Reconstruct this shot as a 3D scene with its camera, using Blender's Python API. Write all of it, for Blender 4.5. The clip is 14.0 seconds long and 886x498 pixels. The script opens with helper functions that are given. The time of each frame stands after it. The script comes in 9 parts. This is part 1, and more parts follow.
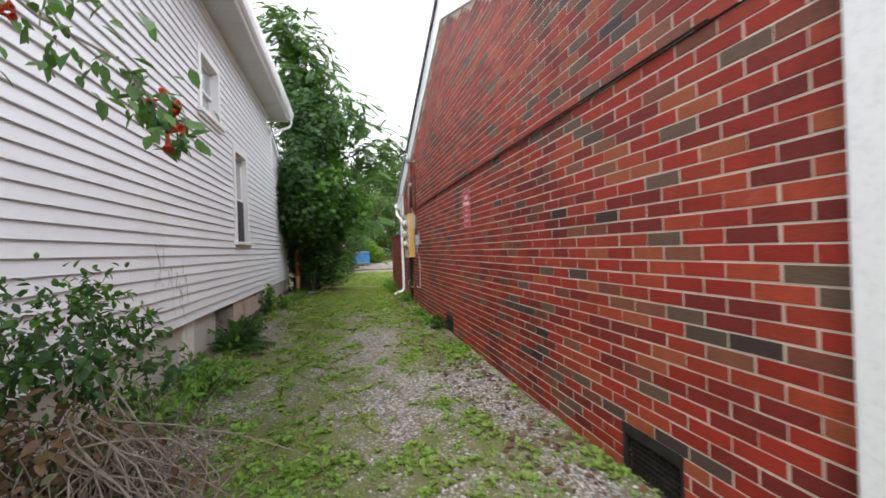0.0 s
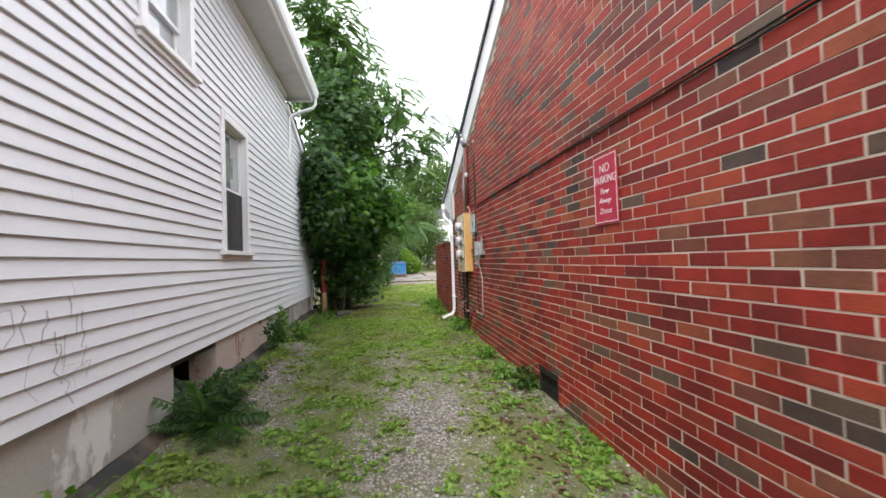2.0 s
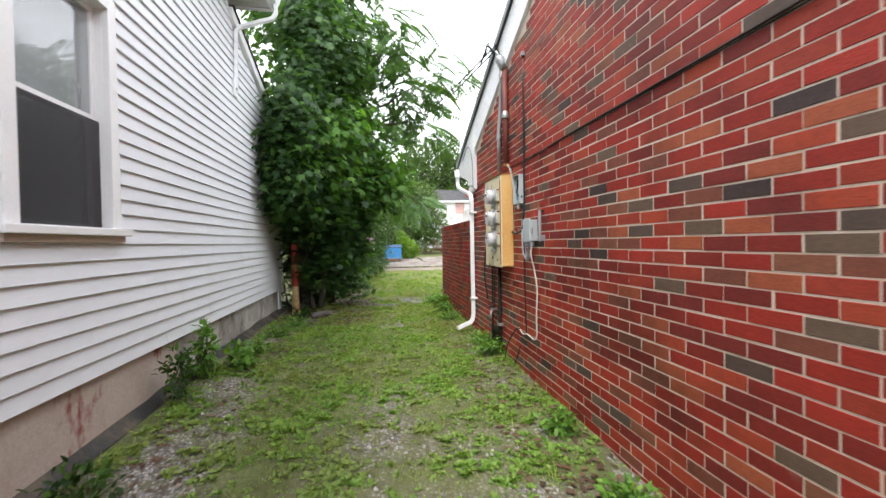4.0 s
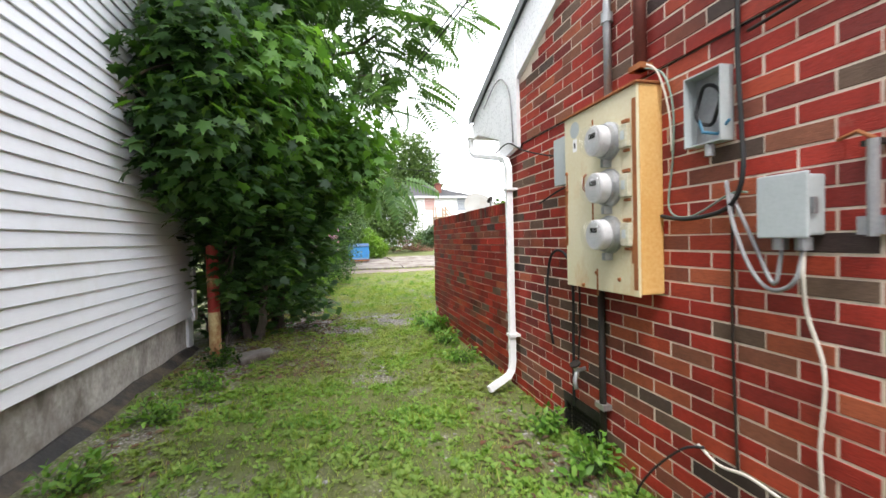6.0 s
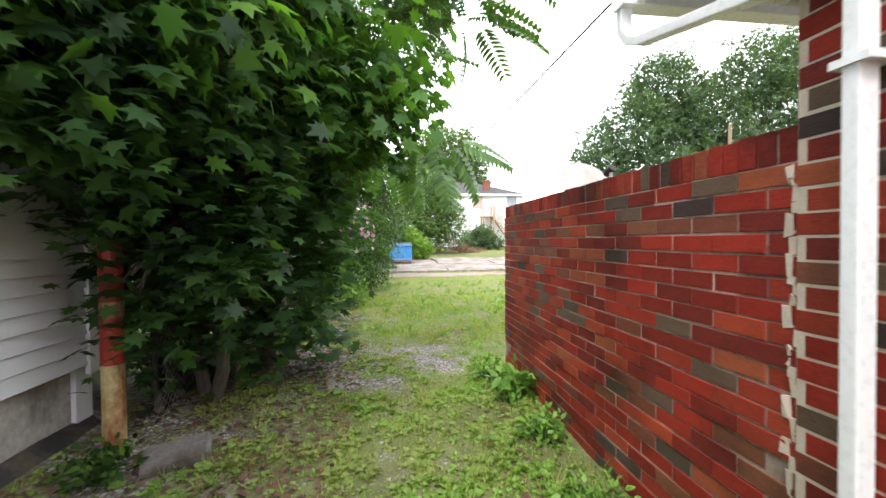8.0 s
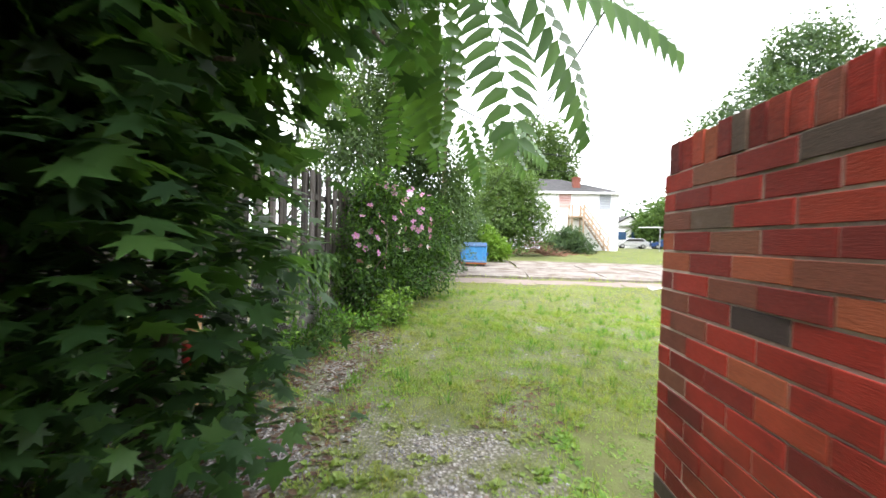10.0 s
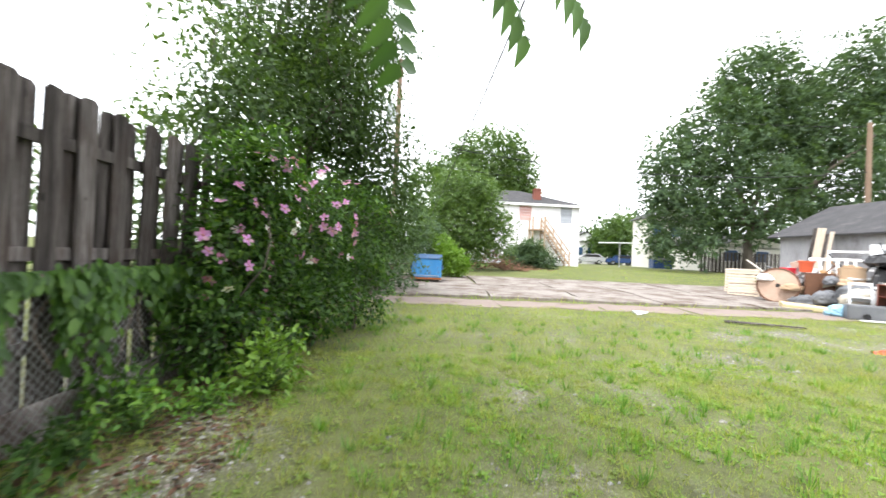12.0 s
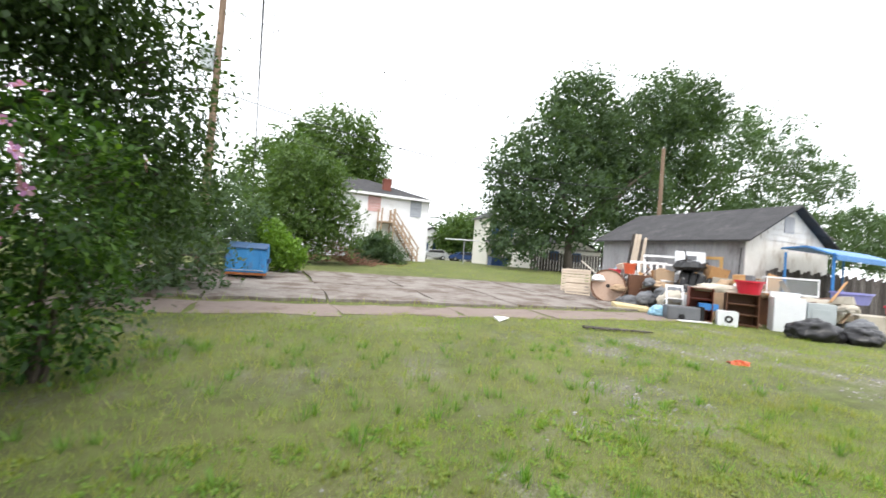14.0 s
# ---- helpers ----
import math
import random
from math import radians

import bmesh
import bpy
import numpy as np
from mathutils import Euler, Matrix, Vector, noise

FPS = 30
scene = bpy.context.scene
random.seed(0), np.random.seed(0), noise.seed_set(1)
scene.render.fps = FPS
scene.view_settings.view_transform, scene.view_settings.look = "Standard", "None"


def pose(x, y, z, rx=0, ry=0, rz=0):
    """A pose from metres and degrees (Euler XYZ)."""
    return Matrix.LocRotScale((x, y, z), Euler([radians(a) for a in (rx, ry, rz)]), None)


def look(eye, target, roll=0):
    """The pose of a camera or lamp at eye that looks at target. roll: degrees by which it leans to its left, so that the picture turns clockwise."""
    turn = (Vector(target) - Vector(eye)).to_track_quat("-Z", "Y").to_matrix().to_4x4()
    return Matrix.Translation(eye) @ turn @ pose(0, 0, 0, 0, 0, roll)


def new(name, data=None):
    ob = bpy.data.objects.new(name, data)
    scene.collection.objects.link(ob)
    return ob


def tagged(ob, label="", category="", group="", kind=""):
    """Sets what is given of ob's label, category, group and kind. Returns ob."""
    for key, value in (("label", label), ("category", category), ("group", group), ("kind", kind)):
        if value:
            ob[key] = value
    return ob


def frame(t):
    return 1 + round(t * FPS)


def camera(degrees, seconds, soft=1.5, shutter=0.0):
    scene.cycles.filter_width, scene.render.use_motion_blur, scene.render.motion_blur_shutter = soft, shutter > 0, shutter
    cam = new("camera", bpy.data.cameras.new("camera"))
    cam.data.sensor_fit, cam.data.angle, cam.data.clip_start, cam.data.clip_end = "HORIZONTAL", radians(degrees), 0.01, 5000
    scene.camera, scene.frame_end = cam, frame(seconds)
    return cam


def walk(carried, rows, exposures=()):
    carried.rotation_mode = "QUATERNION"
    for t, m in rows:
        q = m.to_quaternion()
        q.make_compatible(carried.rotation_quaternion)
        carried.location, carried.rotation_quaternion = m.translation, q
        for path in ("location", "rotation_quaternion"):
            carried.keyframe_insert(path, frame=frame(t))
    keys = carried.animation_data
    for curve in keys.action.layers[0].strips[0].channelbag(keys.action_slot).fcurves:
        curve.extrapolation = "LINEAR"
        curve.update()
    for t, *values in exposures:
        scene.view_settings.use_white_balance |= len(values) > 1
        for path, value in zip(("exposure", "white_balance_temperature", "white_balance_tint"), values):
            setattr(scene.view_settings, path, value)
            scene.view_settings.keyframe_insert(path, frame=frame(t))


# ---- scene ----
cam = camera(93.9, 14.0, shutter=0.25)
PATH = [
    (0, (0.066, -0.337, 1.243), (0.519, 1.611, 1.242), -2.1),
    (0.5, (0.02, 0.185, 1.271), (0.276, 2.169, 1.264), 0.0),
    (1, (-0.015, 0.739, 1.316), (0.373, 2.701, 1.326), -2.0),
    (1.5, (0.02, 1.335, 1.313), (0.315, 3.313, 1.351), -3.6),
    (2, (0.054, 1.973, 1.294), (0.347, 3.951, 1.345), -2.0),
    (2.5, (0.119, 2.609, 1.286), (0.328, 4.593, 1.427), -0.9),
    (3, (0.12, 3.21, 1.27), (0.207, 5.208, 1.287), 0.4),
    (3.2, (0.128, 3.455, 1.283), (0.289, 5.449, 1.271), -0.7),
    (5.3, (0.037, 6.004, 1.38), (0.422, 7.967, 1.345), -0.6),
    (5.5, (0.03, 6.274, 1.341), (0.417, 8.236, 1.326), -0.4),
    (6, (0.077, 6.896, 1.361), (0.56, 8.836, 1.316), -1.5),
    (6.5, (0.146, 7.462, 1.383), (0.505, 9.43, 1.36), 0.5),
    (7, (0.178, 8.055, 1.375), (0.588, 10.012, 1.405), -0.6),
    (7.5, (0.257, 8.656, 1.368), (0.52, 10.639, 1.384), -0.1),
    (8, (0.341, 9.244, 1.35), (0.615, 11.225, 1.311), -0.5),
    (8.5, (0.491, 9.807, 1.344), (0.718, 11.793, 1.261), -0.6),
    (9, (0.625, 10.342, 1.369), (0.674, 12.34, 1.286), 0.4),
    (9.2, (0.653, 10.59, 1.338), (0.703, 12.589, 1.295), 0.8),
    (11.3, (0.996, 13.3, 1.307), (0.543, 15.247, 1.239), 2.5),
    (11.5, (0.999, 13.52, 1.308), (0.582, 15.474, 1.229), 2.3),
    (12, (1.014, 14.269, 1.272), (1.095, 16.268, 1.299), 2.6),
    (12.5, (1.114, 14.914, 1.232), (1.37, 16.897, 1.27), 1.7),
    (13, (1.226, 15.503, 1.213), (1.678, 17.451, 1.212), 3.0),
    (13.5, (1.299, 16.124, 1.232), (1.834, 18.05, 1.163), 2.5),
    (14, (1.484, 16.543, 1.29), (2.278, 18.378, 1.33), 4.6),
]
walk(cam, [(t, look(eye, target, roll)) for t, eye, target, roll in PATH],
     exposures=((0.0, 0.10), (1.5, 0.33), (3.0, 0.48), (5.5, 0.72), (6.5, 0.76), (7.5, 0.86), (9.0, 0.90), (11.5, 0.74), (12.5, 0.46), (14.0, 0.04)))
SKY, SUN = 2.5, 2.0

# ---- light: a bright overcast sky with a broad, weak sun behind thin cloud ----
world = bpy.data.worlds.new("overcast_sky")
scene.world = world
world.use_nodes = True
wn, wl = world.node_tree.nodes, world.node_tree.links
wn.clear()
sky = wn.new("ShaderNodeTexSky")
sky.sky_type = "NISHITA"
sky.sun_disc = False
sky.sun_elevation, sky.sun_rotation = radians(58), radians(205)
sky.air_density, sky.dust_density = 1.0, 4.0
dim = wn.new("ShaderNodeVectorMath")
dim.operation = "SCALE"
dim.inputs["Scale"].default_value = 0.09
cloud = wn.new("ShaderNodeMix")
cloud.data_type = "RGBA"
cloud.inputs["Factor"].default_value = 0.88
cloud.inputs["B"].default_value = (0.98, 1.0, 1.045, 1)
bg = wn.new("ShaderNodeBackground")
bg.inputs["Strength"].default_value = SKY
out = wn.new("ShaderNodeOutputWorld")
wl.new(sky.outputs["Color"], dim.inputs[0])
wl.new(dim.outputs["Vector"], cloud.inputs["A"])
wl.new(cloud.outputs["Result"], bg.inputs["Color"])
wl.new(bg.outputs["Background"], out.inputs["Surface"])
sun_data = bpy.data.lights.new("sun", "SUN")
sun_data.energy, sun_data.angle, sun_data.color = SUN, radians(14), (1.0, 0.97, 0.92)
sun = new("sun", sun_data)
sun.matrix_world = look((-6, -13, 24), (0, 0, 0))


# ---- materials ----
def nodes_of(name):
    m = bpy.data.materials.new(name)
    m.use_nodes = True
    nt = m.node_tree
    b = nt.nodes["Principled BSDF"]
    return m, nt, nt.nodes, nt.links, b


def noise_node(nt, scale, detail=4.0, rough=0.6, coord=None):
    n = nt.nodes.new("ShaderNodeTexNoise")
    n.inputs["Scale"].default_value, n.inputs["Detail"].default_value = scale, detail
    n.inputs["Roughness"].default_value = rough
    if coord:
        nt.links.new(coord, n.inputs["Vector"])
    return n


def coords(nt, stretch=(1, 1, 1), where="Object"):
    tc = nt.nodes.new("ShaderNodeTexCoord")
    mp = nt.nodes.new("ShaderNodeMapping")
    mp.inputs["Scale"].default_value = stretch
    nt.links.new(tc.outputs[where], mp.inputs["Vector"])
    return mp.outputs["Vector"]


def mixed(nt, fac, a, b, blend="MIX"):
    m = nt.nodes.new("ShaderNodeMix")
    m.data_type, m.blend_type = "RGBA", blend
    for key, v in (("Factor", fac), ("A", a), ("B", b)):
        if isinstance(v, (int, float)):
            m.inputs[key].default_value = v
        elif isinstance(v, tuple):
            m.inputs[key].default_value = (*v[:3], 1)
        else:
            nt.links.new(v, m.inputs[key])
    return m.outputs["Result"]


def ramp(nt, fac, stops, interp="LINEAR"):
    r = nt.nodes.new("ShaderNodeValToRGB")
    r.color_ramp.interpolation = interp
    el = r.color_ramp.elements
    while len(el) < len(stops):
        el.new(0.5)
    for e, (p, c) in zip(el, stops):
        e.position = p
        e.color = (c, c, c, 1) if isinstance(c, (int, float)) else (*c, 1)
    nt.links.new(fac, r.inputs["Fac"])
    return r.outputs["Color"]


def bumped(nt, b, height, strength=0.3, distance=0.01):
    n = nt.nodes.new("ShaderNodeBump")
    n.inputs["Strength"].default_value, n.inputs["Distance"].default_value = strength, distance
    nt.links.new(height, n.inputs["Height"])
    nt.links.new(n.outputs["Normal"], b.inputs["Normal"])


def surface(name, c1, c2, scale=3.0, fine=60.0, rough=0.6, metal=0.0, stain=None, stain_scale=1.5, stain_at=(0.55, 0.75),
            bump=0.2, depth=0.004, stretch=(1, 1, 1), spec=0.4):
    """Two tones at a large and a small scale, an optional stain, fine relief."""
    m, nt, ns, ls, b = nodes_of(name)
    co = coords(nt, stretch)
    big, small = noise_node(nt, scale, 5, 0.65, co), noise_node(nt, fine, 3, 0.6, co)
    f = mixed(nt, 0.45, big.outputs["Fac"], small.outputs["Fac"])
    col = mixed(nt, ramp(nt, f, ((0.36, 0.0), (0.64, 1.0))), c1, c2)
    if stain:
        st = noise_node(nt, stain_scale, 6, 0.7, coords(nt, (1, 1, 0.5)))
        col = mixed(nt, ramp(nt, st.outputs["Fac"], ((stain_at[0], 0.0), (stain_at[1], 1.0))), col, stain)
    ls.new(col, b.inputs["Base Color"])
    b.inputs["Metallic"].default_value, b.inputs["Specular IOR Level"].default_value = metal, spec
    ls.new(ramp(nt, small.outputs["Fac"], ((0.3, max(rough - 0.12, 0.02)), (0.7, min(rough + 0.12, 1.0)))), b.inputs["Roughness"])
    if bump:
        bumped(nt, b, small.outputs["Fac"], bump, depth)
    return m


def brick_material(name, per_object, soot_at=((0.5, 0.0), (0.68, 0.85)), soot_tone=(0.42, 0.40, 0.43)):
    """Fired clay in many shades: one shade a brick, mottled, with pale mortar smears."""
    m, nt, ns, ls, b = nodes_of(name)
    if per_object:
        pick = ns.new("ShaderNodeObjectInfo").outputs["Random"]
    else:
        pick = ns.new("ShaderNodeNewGeometry").outputs["Random Per Island"]
    shade = ramp(nt, pick, ((0.0, (0.31, 0.028, 0.016)), (0.14, (0.37, 0.036, 0.020)), (0.30, (0.23, 0.024, 0.016)),
                            (0.44, (0.33, 0.046, 0.023)), (0.56, (0.19, 0.024, 0.018)), (0.66, (0.40, 0.066, 0.028)),
                            (0.73, (0.38, 0.105, 0.045)), (0.79, (0.21, 0.072, 0.043)), (0.86, (0.145, 0.105, 0.070)), (0.91, (0.095, 0.072, 0.055)),
                            (0.94, (0.24, 0.10, 0.055)), (0.985, (0.058, 0.042, 0.038))), "CONSTANT")
    shade = mixed(nt, 1.0, shade, (1.0, 0.88, 0.90), "MULTIPLY")
    co = coords(nt)
    big, small = noise_node(nt, 9, 5, 0.7, co), noise_node(nt, 130, 4, 0.7, co)
    col = mixed(nt, ramp(nt, big.outputs["Fac"], ((0.35, 0.0), (0.75, 0.55))), shade, mixed(nt, 1.0, shade, (0.62, 0.60, 0.62), "MULTIPLY"))
    col = mixed(nt, ramp(nt, small.outputs["Fac"], ((0.60, 0.0), (0.8, 0.20))), col, (0.30, 0.20, 0.15))
    cut = noise_node(nt, 1.0, 4, 0.7, coords(nt, (60, 34, 260)))
    col = mixed(nt, ramp(nt, cut.outputs["Fac"], ((0.38, 0.42), (0.56, 0.0))), col, mixed(nt, 1.0, col, (0.42, 0.40, 0.42), "MULTIPLY"))
    col = mixed(nt, ramp(nt, cut.outputs["Fac"], ((0.64, 0.0), (0.8, 0.16))), col, (0.40, 0.20, 0.14))
    geo = ns.new("ShaderNodeNewGeometry")
    soot = noise_node(nt, 1.1, 6, 0.65, geo.outputs["Position"])
    col = mixed(nt, ramp(nt, soot.outputs["Fac"], soot_at), col, mixed(nt, 1.0, col, soot_tone, "MULTIPLY"))
    lime = noise_node(nt, 2.3, 6, 0.75, geo.outputs["Position"])
    col = mixed(nt, ramp(nt, lime.outputs["Fac"], ((0.66, 0.0), (0.82, 0.35))), col, (0.42, 0.33, 0.28))
    ls.new(col, b.inputs["Base Color"])
    ls.new(ramp(nt, small.outputs["Fac"], ((0.3, 0.5), (0.7, 0.78))), b.inputs["Roughness"])
    b.inputs["Specular IOR Level"].default_value = 0.35
    bumped(nt, b, mixed(nt, 0.6, big.outputs["Fac"], cut.outputs["Fac"]), 0.7, 0.005)
    return m


def leaf_material(name, shades, rough=0.45, through_light=0.3, spec=0.35, dry=None):
    m, nt, ns, ls, b = nodes_of(name)
    pick = ns.new("ShaderNodeNewGeometry").outputs["Random Per Island"]
    k = len(shades)
    col = ramp(nt, pick, tuple((i / max(k - 1, 1), c) for i, c in enumerate(shades)))
    n = noise_node(nt, 1.6, 3, 0.6, coords(nt))
    col = mixed(nt, ramp(nt, n.outputs["Fac"], ((0.35, 0.0), (0.65, 0.5))), col, mixed(nt, 1.0, col, (0.62, 0.72, 0.6), "MULTIPLY"))
    if dry:
        dn = noise_node(nt, 0.55, 5, 0.65, coords(nt))
        col = mixed(nt, ramp(nt, dn.outputs["Fac"], ((0.46, 0.0), (0.66, 0.75))), col, dry)
    ls.new(col, b.inputs["Base Color"])
    b.inputs["Roughness"].default_value, b.inputs["Specular IOR Level"].default_value = rough, spec
    tr = ns.new("ShaderNodeBsdfTranslucent")
    ls.new(mixed(nt, 1.0, col, (1.3, 1.35, 0.5), "MULTIPLY"), tr.inputs["Color"])
    mx = ns.new("ShaderNodeMixShader")
    mx.inputs["Fac"].default_value = through_light
    ls.new(b.outputs["BSDF"], mx.inputs[1])
    ls.new(tr.outputs["BSDF"], mx.inputs[2])
    ls.new(mx.outputs["Shader"], ns["Material Output"].inputs["Surface"])
    return m


def glass_material(name):
    m, nt, ns, ls, b = nodes_of(name)
    b.inputs["Base Color"].default_value = (0.9, 0.94, 0.95, 1)
    b.inputs["Transmission Weight"].default_value, b.inputs["Roughness"].default_value, b.inputs["IOR"].default_value = 0.9, 0.02, 1.5
    return m


def fence_wood():
    """Silvered boards: long grain, dark weather streaks and knots, no two boards alike."""
    m, nt, ns, ls, b = nodes_of("weathered_fence_wood")
    info, tc = ns.new("ShaderNodeObjectInfo"), ns.new("ShaderNodeTexCoord")
    shift, add = ns.new("ShaderNodeMath"), ns.new("ShaderNodeVectorMath")
    shift.operation, shift.inputs[1].default_value, add.operation = "MULTIPLY", 37.0, "ADD"
    ls.new(info.outputs["Random"], shift.inputs[0])
    ls.new(tc.outputs["Object"], add.inputs[0])
    ls.new(shift.outputs["Value"], add.inputs[1])

    def stretched(sx, sz):
        mp = ns.new("ShaderNodeMapping")
        mp.inputs["Scale"].default_value = (sx, sx, sz)
        ls.new(add.outputs["Vector"], mp.inputs["Vector"])
        return mp.outputs["Vector"]
    grain = noise_node(nt, 1.0, 5, 0.7, stretched(110, 3.5))
    streak = noise_node(nt, 1.0, 5, 0.65, stretched(13, 0.8))
    knot = noise_node(nt, 1.0, 2, 0.5, stretched(22, 9))
    blot = noise_node(nt, 1.0, 5, 0.7, stretched(5, 2.2))
    col = mixed(nt, ramp(nt, streak.outputs["Fac"], ((0.36, 0.0), (0.62, 1.0))), (0.026, 0.022, 0.020), (0.185, 0.168, 0.158))
    col = mixed(nt, ramp(nt, grain.outputs["Fac"], ((0.40, 0.75), (0.58, 0.0))), col, (0.026, 0.021, 0.019))
    col = mixed(nt, ramp(nt, blot.outputs["Fac"], ((0.5, 0.0), (0.68, 0.8))), col, (0.045, 0.030, 0.024))
    col = mixed(nt, ramp(nt, knot.outputs["Fac"], ((0.70, 0.0), (0.74, 0.9))), col, (0.012, 0.010, 0.009))
    tone = ramp(nt, info.outputs["Random"], ((0.0, (0.55, 0.53, 0.52)), (0.5, (0.95, 0.93, 0.92)), (1.0, (1.3, 1.3, 1.32))))
    ls.new(mixed(nt, 1.0, col, tone, "MULTIPLY"), b.inputs["Base Color"])
    b.inputs["Roughness"].default_value, b.inputs["Specular IOR Level"].default_value = 0.88, 0.25
    bumped(nt, b, grain.outputs["Fac"], 0.6, 0.004)
    return m


BRICK_ONE, BRICK_MANY = brick_material("brick_clay", True), brick_material("brick_clay_joined", False)
GARDENBRICK = brick_material("weathered_garden_brick", True, ((0.49, 0.0), (0.64, 0.9)), (0.34, 0.32, 0.34))
SOOTBRICK = brick_material("sooty_coping_brick", True, ((0.40, 0.0), (0.56, 0.95)), (0.26, 0.25, 0.27))
MORTAR = surface("mortar", (0.52, 0.43, 0.35), (0.70, 0.61, 0.51), 5, 160, 0.9, stain=(0.40, 0.33, 0.28), stain_at=(0.58, 0.8), bump=0.4)
SIDING = surface("vinyl_siding", (0.655, 0.665, 0.705), (0.72, 0.73, 0.77), 1.2, 90, 0.42, stain=(0.55, 0.54, 0.52), stain_scale=0.7,
                 stain_at=(0.58, 0.85), bump=0.12, depth=0.002, stretch=(1, 0.15, 1))
TRIM = surface("white_trim_paint", (0.74, 0.74, 0.75), (0.82, 0.82, 0.83), 2, 80, 0.45, stain=(0.5, 0.46, 0.41), stain_at=(0.62, 0.8), bump=0.1)
ALU = surface("white_gutter_enamel", (0.78, 0.79, 0.81), (0.85, 0.86, 0.87), 2, 50, 0.32, stain=(0.55, 0.53, 0.5), stain_at=(0.66, 0.85), bump=0.04)
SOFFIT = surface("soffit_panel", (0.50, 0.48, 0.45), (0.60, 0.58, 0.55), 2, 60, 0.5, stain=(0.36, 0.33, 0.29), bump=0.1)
CONCRETE = surface("foundation_render", (0.28, 0.255, 0.23), (0.52, 0.50, 0.47), 3.2, 26, 0.9, stain=(0.15, 0.13, 0.115), stain_scale=2.0, stain_at=(0.48, 0.64), bump=0.5, depth=0.008)
PINKCON = surface("old_pink_render", (0.42, 0.33, 0.28), (0.52, 0.45, 0.40), 2.5, 45, 0.9, stain=(0.24, 0.06, 0.045), stain_scale=1.6, stain_at=(0.56, 0.62), bump=0.5, depth=0.008)
SHINGLE = surface("asphalt_shingle", (0.03, 0.03, 0.033), (0.065, 0.063, 0.065), 2, 120, 0.95, stain=(0.10, 0.095, 0.095), bump=0.6)
BLACK = surface("black_rubber", (0.010, 0.010, 0.011), (0.022, 0.022, 0.024), 4, 90, 0.75, bump=0.2)
DARKIRON = surface("dark_iron", (0.02, 0.019, 0.018), (0.05, 0.04, 0.035), 6, 120, 0.6, 0.5, stain=(0.09, 0.045, 0.025), bump=0.3)
GALV = surface("galvanised_steel", (0.30, 0.31, 0.32), (0.44, 0.45, 0.46), 5, 90, 0.42, 0.7, stain=(0.2, 0.17, 0.14), bump=0.1)
GREYBOX = surface("grey_enamel", (0.36, 0.40, 0.41), (0.44, 0.48, 0.49), 4, 90, 0.45, stain=(0.22, 0.2, 0.17), stain_at=(0.62, 0.8), bump=0.06)
CREAM = surface("weathered_cream_enamel", (0.60, 0.53, 0.34), (0.66, 0.62, 0.47), 1.6, 60, 0.5, stain=(0.48, 0.24, 0.06), stain_scale=2.6, stain_at=(0.54, 0.78), bump=0.1)
OCHRE = surface("rusty_ochre_enamel", (0.60, 0.33, 0.10), (0.72, 0.48, 0.20), 1.8, 60, 0.5, stain=(0.34, 0.11, 0.03), stain_scale=3, stain_at=(0.58, 0.72), bump=0.15)
RUST = surface("rust", (0.20, 0.062, 0.022), (0.34, 0.13, 0.045), 8, 120, 0.85, bump=0.4)
WOODGREY = fence_wood()
BARK = surface("bark", (0.06, 0.05, 0.04), (0.13, 0.11, 0.09), 5, 45, 0.95, bump=0.9, depth=0.02, stretch=(1, 1, 0.35))
TWIG = surface("dry_twig", (0.10, 0.075, 0.06), (0.24, 0.20, 0.165), 6, 80, 0.85, bump=0.3)
GLASS = glass_material("window_glass")
# Room dimness is put into this dark colour of the unseen floor and ceiling.
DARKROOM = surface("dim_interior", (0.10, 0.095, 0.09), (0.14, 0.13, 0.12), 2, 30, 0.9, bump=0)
MAPLE = leaf_material("maple_leaf", ((0.030, 0.064, 0.030), (0.045, 0.098, 0.039), (0.066, 0.138, 0.048), (0.095, 0.185, 0.056)), 0.45, 0.55, 0.35)
AILANTHUS = leaf_material("ailanthus_leaf", ((0.055, 0.12, 0.034), (0.080, 0.16, 0.044), (0.11, 0.21, 0.055)))
# Darkest tones imitate a shaded shrub interior, the palest its lit leaves.
HEDGE = leaf_material("shrub_leaf", ((0.016, 0.040, 0.010), (0.034, 0.080, 0.016), (0.056, 0.122, 0.023), (0.115, 0.205, 0.038)), 0.5, 0.42, 0.25)
ELM = leaf_material("fine_tree_leaf", ((0.030, 0.056, 0.020), (0.048, 0.085, 0.030), (0.076, 0.128, 0.040)), 0.5, 0.42, 0.25)
LIGHTLEAF = leaf_material("pale_tree_leaf", ((0.060, 0.115, 0.030), (0.090, 0.155, 0.040), (0.14, 0.215, 0.055)))
# Distance haze is mixed into this leaf colour: a lighter, greyer green.
FARLEAF = leaf_material("hazed_far_tree_leaf", ((0.054, 0.092, 0.052), (0.080, 0.128, 0.068), (0.110, 0.170, 0.084)), 0.55, 0.35, 0.3)
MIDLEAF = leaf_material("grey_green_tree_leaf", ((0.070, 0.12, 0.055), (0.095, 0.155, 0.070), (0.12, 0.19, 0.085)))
YELLOWLEAF = leaf_material("yellow_green_leaf", ((0.14, 0.25, 0.03), (0.18, 0.31, 0.04), (0.11, 0.21, 0.03)))
GRASS = leaf_material("grass_blade", ((0.15, 0.26, 0.032), (0.22, 0.34, 0.042), (0.30, 0.38, 0.060), (0.42, 0.40, 0.13)), 0.55, 0.35, dry=(0.36, 0.32, 0.12))
